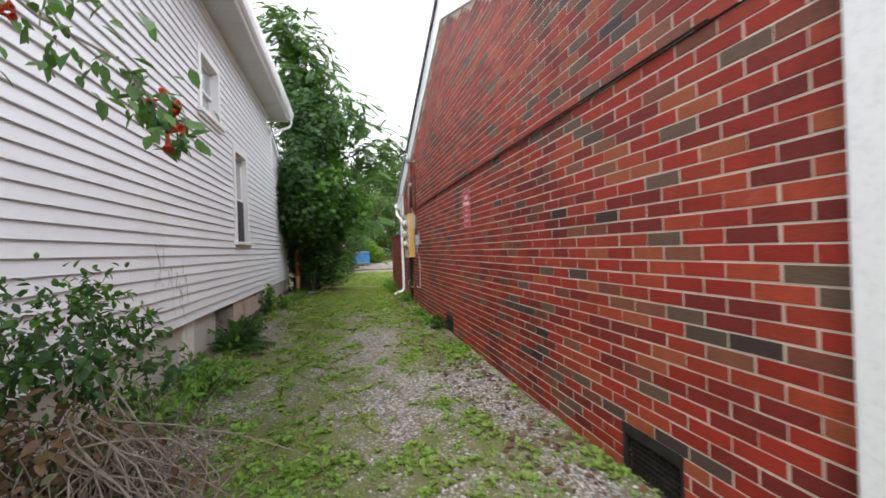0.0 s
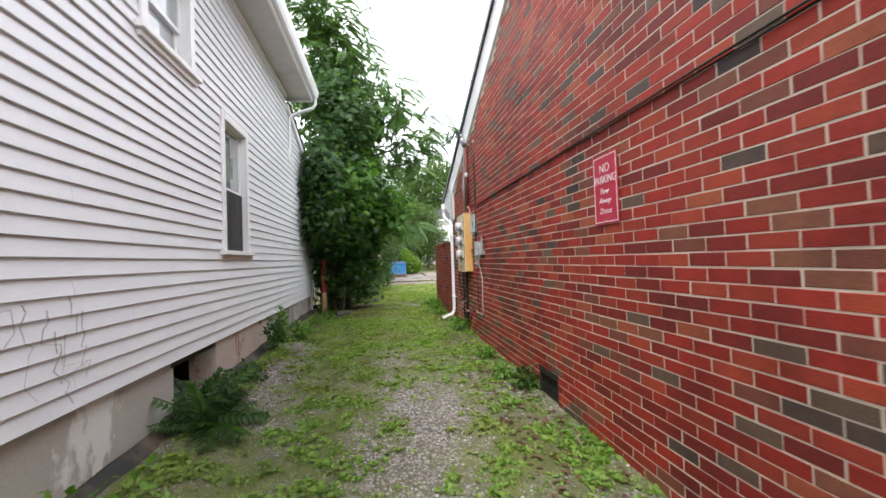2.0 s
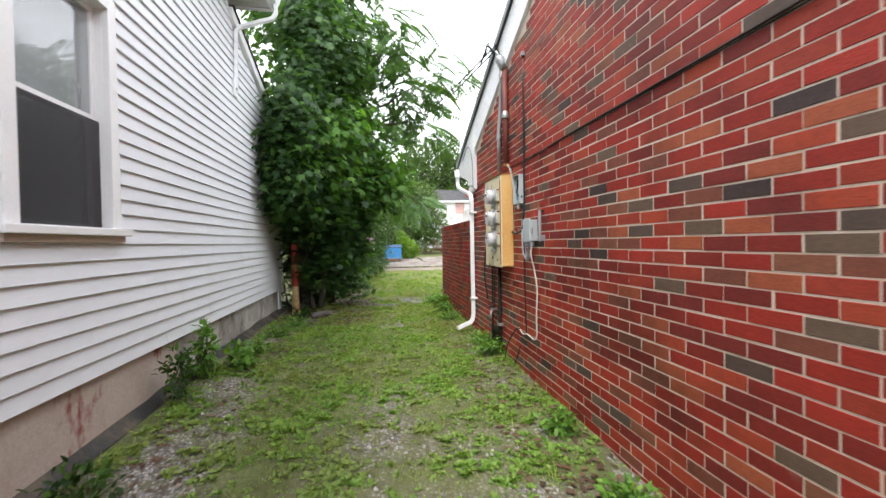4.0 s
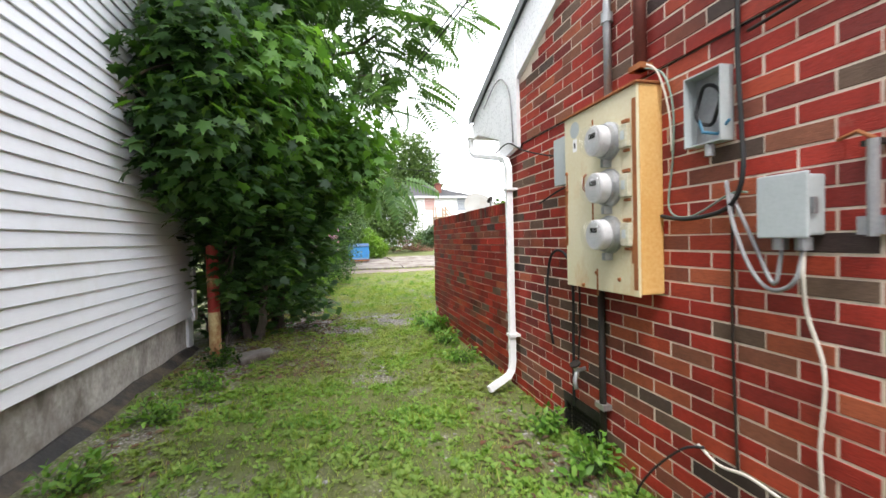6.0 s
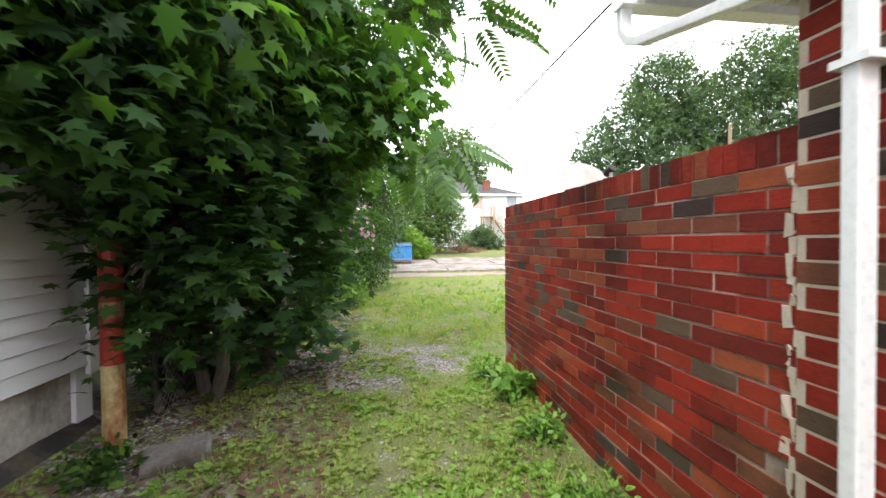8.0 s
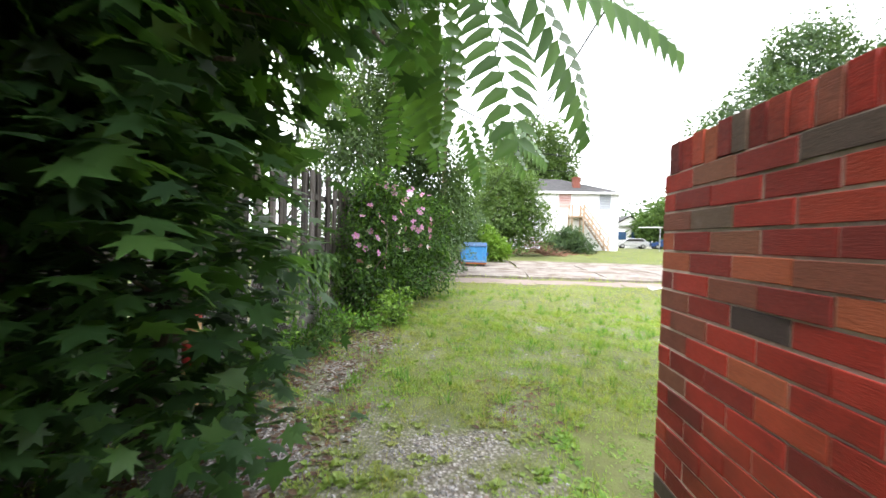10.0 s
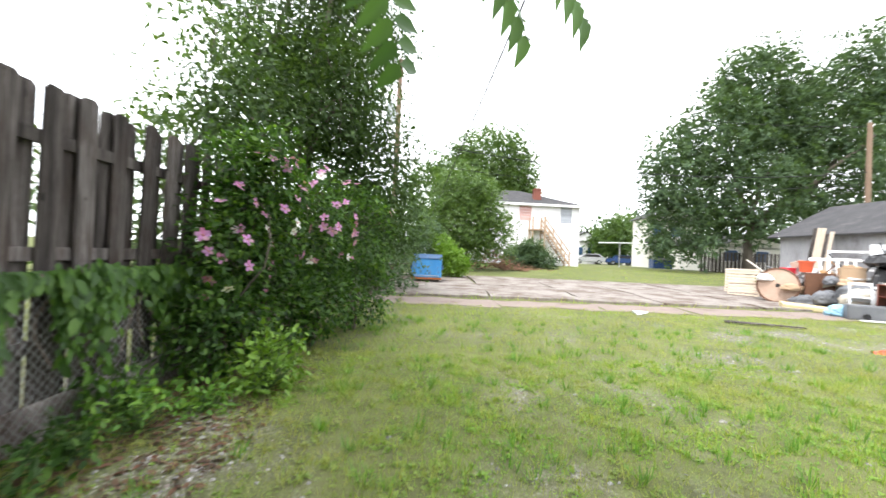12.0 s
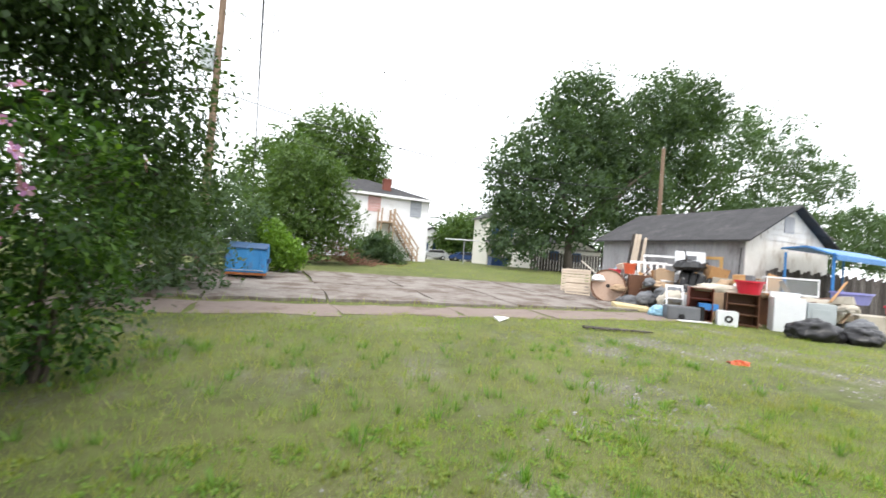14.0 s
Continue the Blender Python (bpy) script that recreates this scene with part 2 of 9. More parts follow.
WEED = leaf_material("weed_leaf", ((0.085, 0.20, 0.030), (0.13, 0.27, 0.038), (0.20, 0.34, 0.05)), 0.5, 0.3)
CLOVER = leaf_material("clover_leaf", ((0.10, 0.205, 0.034), (0.16, 0.29, 0.042), (0.20, 0.34, 0.060), (0.25, 0.36, 0.080)), 0.55, 0.35, dry=(0.25, 0.24, 0.095))


# ---- building tools ----
class Shape:
    """Collects vertices and faces for one mesh."""

    def __init__(self):
        self.v, self.f = [], []

    def add(self, verts, faces):
        n = len(self.v)
        self.v.extend(verts)
        self.f.extend([tuple(i + n for i in face) for face in faces])
        return self

    def box(self, x0, x1, y0, y1, z0, z1, m=None):
        v = [(x, y, z) for x in (x0, x1) for y in (y0, y1) for z in (z0, z1)]
        if m is not None:
            v = [tuple(m @ Vector(p)) for p in v]
        return self.add(v, [(0, 1, 3, 2), (4, 6, 7, 5), (0, 4, 5, 1), (2, 3, 7, 6), (0, 2, 6, 4), (1, 5, 7, 3)])

    def prism(self, outline, x0, x1):
        """An outline of (y, z) pushed along x."""
        k = len(outline)
        v = [(x0, y, z) for y, z in outline] + [(x1, y, z) for y, z in outline]
        f = [tuple(range(k)), tuple(range(2 * k - 1, k - 1, -1))]
        f += [(i, i + k, (i + 1) % k + k, (i + 1) % k) for i in range(k)]
        return self.add(v, f)

    def tube(self, path, radius, segs=8, end=None, flat=None):
        """A tube along a path; end: radius at its end; flat: (width, depth) of an oblong section."""
        pts = [Vector(p) for p in path]
        k = len(pts)
        rings = []
        side = None
        for i, p in enumerate(pts):
            d = (pts[min(i + 1, k - 1)] - pts[max(i - 1, 0)]).normalized()
            if side is None:
                side = d.cross(Vector((0, 0, 1)) if abs(d.z) < 0.9 else Vector((1, 0, 0))).normalized()
            side = (side - d * side.dot(d)).normalized()
            up = side.cross(d)
            r = radius if end is None else radius + (end - radius) * i / max(k - 1, 1)
            ring = []
            for s in range(segs):
                a = 2 * math.pi * (s + (0.5 if segs == 4 else 0)) / segs
                w, h = (r, r) if flat is None else (flat[0] * 0.7071, flat[1] * 0.7071)
                ring.append(tuple(p + side * math.cos(a) * w + up * math.sin(a) * h))
            rings.append(ring)
        v = [q for ring in rings for q in ring]
        f = [(i * segs + s, i * segs + (s + 1) % segs, (i + 1) * segs + (s + 1) % segs, (i + 1) * segs + s) for i in range(k - 1) for s in range(segs)]
        f += [tuple(range(segs - 1, -1, -1)), tuple((k - 1) * segs + s for s in range(segs))]
        return self.add(v, f)

    def lathe(self, profile, segs=20, m=None, caps=True):
        """A profile of (radius, height) turned about z."""
        v, f = [], []
        for r, z in profile:
            for s in range(segs):
                a = 2 * math.pi * s / segs
                p = Vector((r * math.cos(a), r * math.sin(a), z))
                v.append(tuple(m @ p if m is not None else p))
        for i in range(len(profile) - 1):
            for s in range(segs):
                f.append((i * segs + s, i * segs + (s + 1) % segs, (i + 1) * segs + (s + 1) % segs, (i + 1) * segs + s))
        if caps:
            f += [tuple(range(segs - 1, -1, -1)), tuple((len(profile) - 1) * segs + s for s in range(segs))]
        return self.add(v, f)

    def mesh(self, name, material=None, bevel=0.0, smooth=False, jitter=0.0):
        me = bpy.data.meshes.new(name)
        v = self.v
        if jitter:
            v = [(x + random.uniform(-jitter, jitter), y + random.uniform(-jitter, jitter), z + random.uniform(-jitter, jitter)) for x, y, z in v]
        me.from_pydata(v, [], self.f)
        if bevel:
            bm = bmesh.new()
            bm.from_mesh(me)
            bmesh.ops.bevel(bm, geom=bm.edges[:], offset=bevel, segments=2, affect="EDGES", profile=0.6, clamp_overlap=True)
            bm.to_mesh(me)
            bm.free()
        if material:
            me.materials.append(material)
        if smooth:
            me.shade_smooth()
        me.update()
        return me


def part(name, shape, material, parent=None, label="", bevel=0.0, smooth=False, jitter=0.0, m=None):
    """One mesh object under a thing or part."""
    me = shape if isinstance(shape, bpy.types.Mesh) else shape.mesh(name, material, bevel, smooth, jitter)
    ob = new(name, me)
    if parent is not None:
        ob.parent = parent
    if m is not None:
        ob.matrix_basis = m
    if label:
        ob["label"] = label
    return ob


def thing(name, label, category, at=(0, 0, 0), turn=0.0, group="", kind=""):
    ob = new(name)
    ob.matrix_basis = pose(*at, 0, 0, turn)
    return tagged(ob, label, category, group, kind)


def solid(name, shape, material, label, category, bevel=0.0, smooth=False, group="", kind="", jitter=0.0, m=None):
    ob = part(name, shape, material, None, "", bevel, smooth, jitter, m)
    return tagged(ob, label, category, group, kind)


def box_shape(w, d, h, z=0.0):
    return Shape().box(-w / 2, w / 2, -d / 2, d / 2, z, z + h)


def sag(a, b, drop, n=14):
    a, b = Vector(a), Vector(b)
    return [tuple(a.lerp(b, i / n) - Vector((0, 0, drop * 4 * (i / n) * (1 - i / n)))) for i in range(n + 1)]


def smooth_step(a, b, x):
    t = min(max((x - a) / (b - a), 0.0), 1.0)
    return t * t * (3 - 2 * t)


def ground_z(x, y):
    z = 0.10 * smooth_step(4.5, 9.0, y) * (1 - smooth_step(12.5, 15.5, y))
    z += 0.034 * max(min(y, 50.0) - 25.0, 0.0)
    if y < 30 and abs(x) < 30:
        z += 0.022 * noise.noise((x * 0.9, y * 0.9, 1.0)) + 0.012 * noise.noise((x * 3.1, y * 3.1, 4.0))
    if y < 13:
        z += 0.05 * smooth_step(-1.0, -1.6, x)
    return z


def gravel_amount(x, y):
    """0 where weeds cover the ground, 1 on bare gravel."""
    n = 0.55 * noise.noise((x * 1.3, y * 0.75, 7.0)) + 0.45 * noise.noise((x * 3.6, y * 3.2, 2.0)) + 0.36 * noise.noise((x * 8, y * 8, 5.0)) + 0.18 * noise.noise((x * 19, y * 19, 9.0))
    if y < 14.5:
        track = math.exp(-((x - 0.35) / 0.36) ** 2) * (1 - smooth_step(5.5, 8.5, y)) + 0.9 * math.exp(-((x - 1.25) / 0.2) ** 2) * (1 - smooth_step(3.0, 5.0, y))
        track += (0.45 + 0.6 * smooth_step(7.5, 9.0, y)) * math.exp(-((x + 1.15) / 0.30) ** 2) * (1 - smooth_step(11.5, 13.0, y))
        g = 0.40 * track + 0.78 * n + 0.03 - 0.20 * smooth_step(6, 10, y)
        g += 0.24 * smooth_step(0.15, -0.6, x) * smooth_step(10.6, 11.8, y)
        for cx, cy, r in ((0.55, 14.2, 0.5), (0.9, 13.5, 0.3), (-0.35, 13.9, 0.5), (0.15, 13.0, 0.25)):
            g += 0.7 * math.exp(-(((x - cx) / r) ** 2 + ((y - cy) / (r * 1.2)) ** 2))
    else:
        g = 0.62 * n - 0.15 + 0.20 * smooth_step(0.05, -0.7, x) * (1 - smooth_step(19.0, 20.5, y))
        for cx, cy, r in ((0.3, 14.6, 0.45), (-0.34, 15.6, 0.48), (-0.18, 17.3, 0.34), (-0.4, 16.5, 0.25), (1.3, 15.8, 0.3), (2.05, 16.7, 0.22), (2.57, 18.2, 0.22), (3.14, 18.0, 0.32), (3.5, 17.6, 0.35), (1.95, 18.2, 0.18), (2.9, 18.7, 0.3), (5.2, 20.1, 0.5),
                          (1.96, 21.0, 0.25), (8.0, 22.2, 0.6), (8.8, 21.0, 0.8), (9.5, 19.6, 0.8), (10.4, 21.4, 0.8), (5.8, 23.0, 0.4), (6.6, 21.6, 0.4)):
            g += 0.36 * math.exp(-(((x - cx) / r) ** 2 + ((y - cy) / (r * 0.9)) ** 2))
    return min(max(0.5 + 1.6 * (g - 0.22), 0.0), 1.0)


def clumping(x, y):
    """How thickly weeds stand: 0 bare, 1 a dense clump."""
    n = 0.6 * noise.noise((x * 2.6, y * 2.6, 31.0)) + 0.6 * noise.noise((x * 6.5, y * 6.5, 17.0)) + 0.35 * noise.noise((x * 15, y * 15, 23.0))
    return min(max(0.48 + 1.15 * n, 0.03 + 0.30 * smooth_step(5.0, 8.0, y)), 1.0)


# ---- ground: one sheet to the horizon ----
def ground_material():
    m, nt, ns, ls, b = nodes_of("ground_soil_gravel")
    at = ns.new("ShaderNodeAttribute")
    at.attribute_name = "gravel"
    co = coords(nt)
    patch, fine = noise_node(nt, 5, 6, 0.7, co), noise_node(nt, 55, 4, 0.7, co)
    pebble = ns.new("ShaderNodeTexVoronoi")
    pebble.inputs["Scale"].default_value = 42
    ls.new(co, pebble.inputs["Vector"])
    sep = ns.new("ShaderNodeSeparateColor")
    ls.new(pebble.outputs["Color"], sep.inputs["Color"])
    stone = ramp(nt, sep.outputs["Red"], ((0.0, (0.13, 0.11, 0.10)), (0.5, (0.27, 0.245, 0.23)), (1.0, (0.46, 0.43, 0.41))))
    stone = mixed(nt, ramp(nt, pebble.outputs["Distance"], ((0.3, 0.0), (0.6, 0.8))), stone, (0.09, 0.075, 0.06))
    turf = mixed(nt, ramp(nt, patch.outputs["Fac"], ((0.4, 0.0), (0.62, 1.0))), (0.085, 0.100, 0.034), (0.135, 0.175, 0.045))
    turf = mixed(nt, ramp(nt, fine.outputs["Fac"], ((0.42, 0.0), (0.66, 0.8))), turf, (0.085, 0.078, 0.045))
    far = noise_node(nt, 0.6, 5, 0.6, co)
    turf = mixed(nt, ramp(nt, far.outputs["Fac"], ((0.4, 0.0), (0.65, 0.45))), turf, (0.19, 0.20, 0.07))
    ls.new(mixed(nt, at.outputs["Fac"], turf, stone), b.inputs["Base Color"])
    b.inputs["Roughness"].default_value, b.inputs["Specular IOR Level"].default_value = 0.95, 0.2
    bumped(nt, b, mixed(nt, at.outputs["Fac"], fine.outputs["Fac"], pebble.outputs["Distance"]), 0.8, 0.02)
    return m


def steps(*runs):
    out = []
    for a, b, s in runs:
        out += list(np.arange(a, b - 1e-6, s))
    return out + [runs[-1][1]]


gx = [-2000, -600, -200, -80, -40, -20, -12, -8, -5] + steps((-3.2, 3.2, 0.11), (3.3, 16.5, 0.33)) + [20, 26, 34, 48, 80, 200, 600, 2000]
gy = [-2000, -600, -200, -60, -20, -8, -4] + steps((-2.0, 15.0, 0.11), (15.1, 27.0, 0.27), (27.5, 52.0, 1.2)) + [60, 75, 100, 150, 250, 600, 2000]
verts = [(x, y, ground_z(x, y)) for y in gy for x in gx]
nx = len(gx)
ground_mesh = bpy.data.meshes.new("ground")
ground_mesh.from_pydata(verts, [], [(j * nx + i, j * nx + i + 1, (j + 1) * nx + i + 1, (j + 1) * nx + i) for j in range(len(gy) - 1) for i in range(nx - 1)])
mask = ground_mesh.attributes.new("gravel", "FLOAT", "POINT")
mask.data.foreach_set("value", [gravel_amount(x, y) if -4 < x < 17 and -3 < y < 25 else (0.0 if y > 0 else 0.5) for x, y, z in verts])
ground_mesh.materials.append(ground_material())
ground_mesh.shade_smooth()
tagged(new("ground", ground_mesh), "weedy gravel and patchy grass ground", "ground", kind="structure")

# ---- white house beside the passage ----
WX = -1.60          # face of the siding
HOUSE_END, LOW_END = 9.80, 12.30
LAP = 0.1016
SID_BOTTOM = 0.56
WINDOWS = {"window_1": (6.61, 7.50, 1.47, 2.98), "window_2": (5.14, 6.00, 3.04, 3.84)}


def low_top(y):
    return 4.15 - 0.33 * (y - HOUSE_END)


core = Shape()
ys = sorted({-3.0, HOUSE_END, *(v for w in WINDOWS.values() for v in w[:2])})
for a, b in zip(ys, ys[1:]):
    cuts = [(w[2], w[3]) for w in WINDOWS.values() if w[0] <= a and b <= w[1]]
    z = SID_BOTTOM
    for lo, hi in sorted(cuts):
        core.box(WX - 0.16, WX - 0.012, a, b, z, lo)
        z = hi
    core.box(WX - 0.16, WX - 0.012, a, b, z, 4.42)
core.prism([(HOUSE_END, SID_BOTTOM), (LOW_END, SID_BOTTOM), (LOW_END, low_top(LOW_END)), (HOUSE_END, low_top(HOUSE_END))], WX - 0.16, WX - 0.012)
wall_west = solid("wall_west", core, TRIM, "white clapboard house wall along the passage", "wall", kind="structure")
shell = Shape()
shell.box(-8.16, -8.0, -3, LOW_END, 0, 4.4).box(-8.0, WX - 0.16, -3.2, -3.0, 0, 4.4)
shell.prism([(LOW_END - 0.15, 0.1), (LOW_END, 0.1), (LOW_END, 3.3), (LOW_END - 0.15, 3.3)], -8.0, WX - 0.02)
shell.box(-8.0, WX - 0.16, HOUSE_END - 0.15, HOUSE_END, 3.2, 4.4)
solid("wall_back", shell, SIDING, "plain outer walls of the white house", "wall", kind="structure")
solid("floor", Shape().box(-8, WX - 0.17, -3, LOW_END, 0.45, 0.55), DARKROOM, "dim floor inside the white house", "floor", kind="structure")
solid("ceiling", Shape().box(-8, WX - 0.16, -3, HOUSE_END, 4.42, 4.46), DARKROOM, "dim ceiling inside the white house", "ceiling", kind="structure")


def siding_board(y0, y1, z, drop0=0.0, drop1=0.0):
    """A lap of siding: proud at its lower lip, tucked under the next at its top."""
    s = Shape()
    n = max(int((y1 - y0) / 1.2), 1)
    sect = [(WX - 0.014, z + LAP + 0.004), (WX - 0.010, z + LAP + 0.004), (WX + 0.008, z + 0.010), (WX + 0.010, z + 0.004), (WX + 0.008, z), (WX - 0.014, z)]
    v = []
    for i in range(n + 1):
        y = y0 + (y1 - y0) * i / n
        w = 0.0022 * noise.noise((y * 0.7, z * 3, 3))
        v += [(x + (w if x > WX else 0), y, q + 0.6 * w) for x, q in sect]
    k = len(sect)
    f = [(i * k + a, i * k + (a + 1) % k, (i + 1) * k + (a + 1) % k, (i + 1) * k + a) for i in range(n) for a in range(k)]
    f += [tuple(range(k - 1, -1, -1)), tuple(n * k + a for a in range(k))]
    s.add(v, f)
    part("siding_board", s, SIDING, wall_west)


z, row = SID_BOTTOM, 0
while z < 4.40:
    spans = [(-2.4, HOUSE_END)]
    if z + LAP < low_top(HOUSE_END):
        reach = min(LOW_END, HOUSE_END + (4.15 - (z + LAP)) / 0.33)
        spans = [(-2.4, reach)]
    for a, b, lo, hi in WINDOWS.values():
        if lo - LAP * 0.9 < z < hi - 0.01:
            spans = [q for s in spans for q in ((s[0], min(s[1], a)), (max(s[0], b), s[1])) if q[1] - q[0] > 0.05]
    joint = (3.4 + 2.7 * ((row * 37) % 5) / 5, 8.1 + 1.2 * ((row * 23) % 4) / 4)
    for a, b in spans:
        cuts = [a] + [j for j in joint if a + 0.4 < j < b - 0.4] + [b]
        for p, q in zip(cuts, cuts[1:]):
            siding_board(p + 0.001, q - 0.001, z)
    z += LAP
    row += 1
solid("corner_trim", Shape().box(WX - 0.10, WX + 0.022, LOW_END, LOW_END + 0.03, 0.5, 3.38).box(WX - 0.01, WX + 0.022, LOW_END - 0.075, LOW_END, 0.5, 3.40), TRIM,
      "white corner board of the house", "trim", kind="structure", bevel=0.003)
solid("trim", Shape().prism([(HOUSE_END - 0.02, low_top(HOUSE_END) - 0.03), (LOW_END + 0.1, low_top(LOW_END + 0.1) - 0.03), (LOW_END + 0.1, low_top(LOW_END + 0.1) + 0.09), (HOUSE_END - 0.02, low_top(HOUSE_END) + 0.09)], WX - 0.2, WX + 0.05), TRIM,
      "white sloping edge trim of the rear lean-to", "trim", kind="structure")
solid("lean_to_roof", Shape().prism([(HOUSE_END, low_top(HOUSE_END) + 0.09), (LOW_END + 0.15, low_top(LOW_END + 0.15) + 0.09), (LOW_END + 0.15, low_top(LOW_END + 0.15) + 0.12), (HOUSE_END, low_top(HOUSE_END) + 0.12)], -8.1, WX + 0.07), SHINGLE,
      "dark shingle lean-to roof at the rear of the white house", "roof", kind="structure")
# a small vent plate and a wall light stub near the rear
solid("wall_plate", Shape().box(WX, WX + 0.03, 9.86, 9.98, 3.2, 3.42), TRIM, "small white cover plate on the siding", "plate", bevel=0.006)

# roof overhang: soffit of ribbed panels, fascia, gutter
eave = thing("eave", "white boxed eave with ribbed soffit and gutter", "eave", kind="structure")
ribs = Shape()
y = -3.0
while y < HOUSE_END + 0.30:
    ribs.box(WX - 0.05, -1.17, y, y + 0.092, 4.425, 4.437)
    ribs.box(WX - 0.05, -1.17, y + 0.092, y + 0.1, 4.431, 4.439)
    y += 0.1
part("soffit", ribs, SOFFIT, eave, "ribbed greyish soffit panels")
part("frieze", Shape().box(WX - 0.005, WX + 0.03, -3, HOUSE_END, 4.36, 4.42), TRIM, eave, bevel=0.003)
part("fascia", Shape().box(-1.19, -1.165, -3, HOUSE_END + 0.32, 4.41, 4.60), TRIM, eave)
part("end_board", Shape().box(-2.2, -1.17, HOUSE_END + 0.30, HOUSE_END + 0.325, 4.41, 4.62), TRIM, eave)
gut = Shape()
prof = [(-1.163, 4.60), (-1.163, 4.46), (-1.10, 4.46), (-1.068, 4.53), (-1.055, 4.60), (-1.06, 4.60), (-1.075, 4.535), (-1.105, 4.466), (-1.158, 4.466), (-1.158, 4.60)]
k = len(prof)
gut.add([(x, yy, zz) for yy in (-3.0, HOUSE_END + 0.34) for x, zz in prof], [(i, (i + 1) % k, (i + 1) % k + k, i + k) for i in range(k)] + [tuple(range(k)), tuple(range(2 * k - 1, k - 1, -1))])
part("gutter", gut, ALU, eave, "white enamelled gutter")
part("downspout", Shape().tube([(-1.11, 10.06, 4.48), (-1.11, 10.06, 4.34), (-1.16, 10.05, 4.26), (-1.50, 9.96, 4.10), (-1.56, 9.93, 4.02), (-1.57, 9.92, 3.3)], 0.03, 4, flat=(0.055, 0.04)), ALU, eave)
roof = Shape()
roof.add([(-1.10, -3.2, 4.61), (-1.10, HOUSE_END + 0.35, 4.61), (-4.9, HOUSE_END + 0.35, 7.0), (-4.9, -3.2, 7.0), (-8.6, HOUSE_END + 0.35, 4.61), (-8.6, -3.2, 4.61)],
         [(0, 1, 2, 3), (3, 2, 4, 5), (0, 3, 5), (1, 4, 2), (0, 5, 4, 1)])
solid("roof_west", roof, SHINGLE, "dark shingle roof of the white house", "roof", kind="structure")

# foundation with an opening
FX = -1.645
found = Shape()
for a, b, lo, hi in ((-3.0, 5.64, -0.4, 0.56), (5.64, 6.48, -0.4, 0.06)):
    found.box(FX - 0.25, FX, a, b, lo, hi)
FLAKED = surface("flaking_limewash_concrete", (0.38, 0.35, 0.32), (0.47, 0.44, 0.41), 2, 45, 0.9, stain=(0.68, 0.67, 0.66), stain_scale=1.3, stain_at=(0.57, 0.61), bump=0.5, depth=0.008)
foundation = solid("foundation", found, FLAKED, "stained grey concrete foundation wall", "foundation", kind="structure", bevel=0.006)
part("rear_section", Shape().box(FX - 0.25, FX - 0.004, 8.35, LOW_END, -0.4, 0.56), CONCRETE, foundation, "weathered grey rendered section")
part("pink_section", Shape().box(FX - 0.25, FX + 0.012, 6.48, 8.35, -0.4, 0.55), PINKCON, foundation, "old pinkish render with flaking red paint", bevel=0.01)
part("lintel", Shape().box(FX - 0.25, FX + 0.004, 5.60, 6.52, 0.50, 0.56), DARKIRON, foundation)
# Added black sheet stands for the unlit space behind the opening.
part("opening_shade_sheet", Shape().box(FX - 0.9, FX - 0.86, 5.4, 6.8, -0.3, 0.56), BLACK, foundation)
ledge = Shape()
n = 40
sect = [(-1.66, -0.1), (-1.66, 0.12), (-1.625, 0.12), (-1.55, 0.055), (-1.53, -0.1)]
v = []
for i in range(n + 1):
    yy = 4.2 + (LOW_END - 4.2) * i / n
    lift = ground_z(-1.5, yy) - 0.05
    v += [(x + 0.015 * noise.noise((yy * 2, x, 1)), yy, q + lift + 0.015 * noise.noise((yy * 3, x, 5))) for x, q in sect]
k = len(sect)
ledge.add(v, [(i * k + a, (i + 1) * k + a, (i + 1) * k + (a + 1) % k, i * k + (a + 1) % k) for i in range(n) for a in range(k)])
EDGING = surface("dirty_black_plastic", (0.016, 0.016, 0.017), (0.045, 0.041, 0.038), 3, 40, 0.7, stain=(0.10, 0.078, 0.055), stain_scale=3.0, stain_at=(0.46, 0.62), bump=0.5, depth=0.01)
solid("drainage_edging", ledge, EDGING, "black plastic drainage sheet folded along the foundation", "edging", kind="structure")


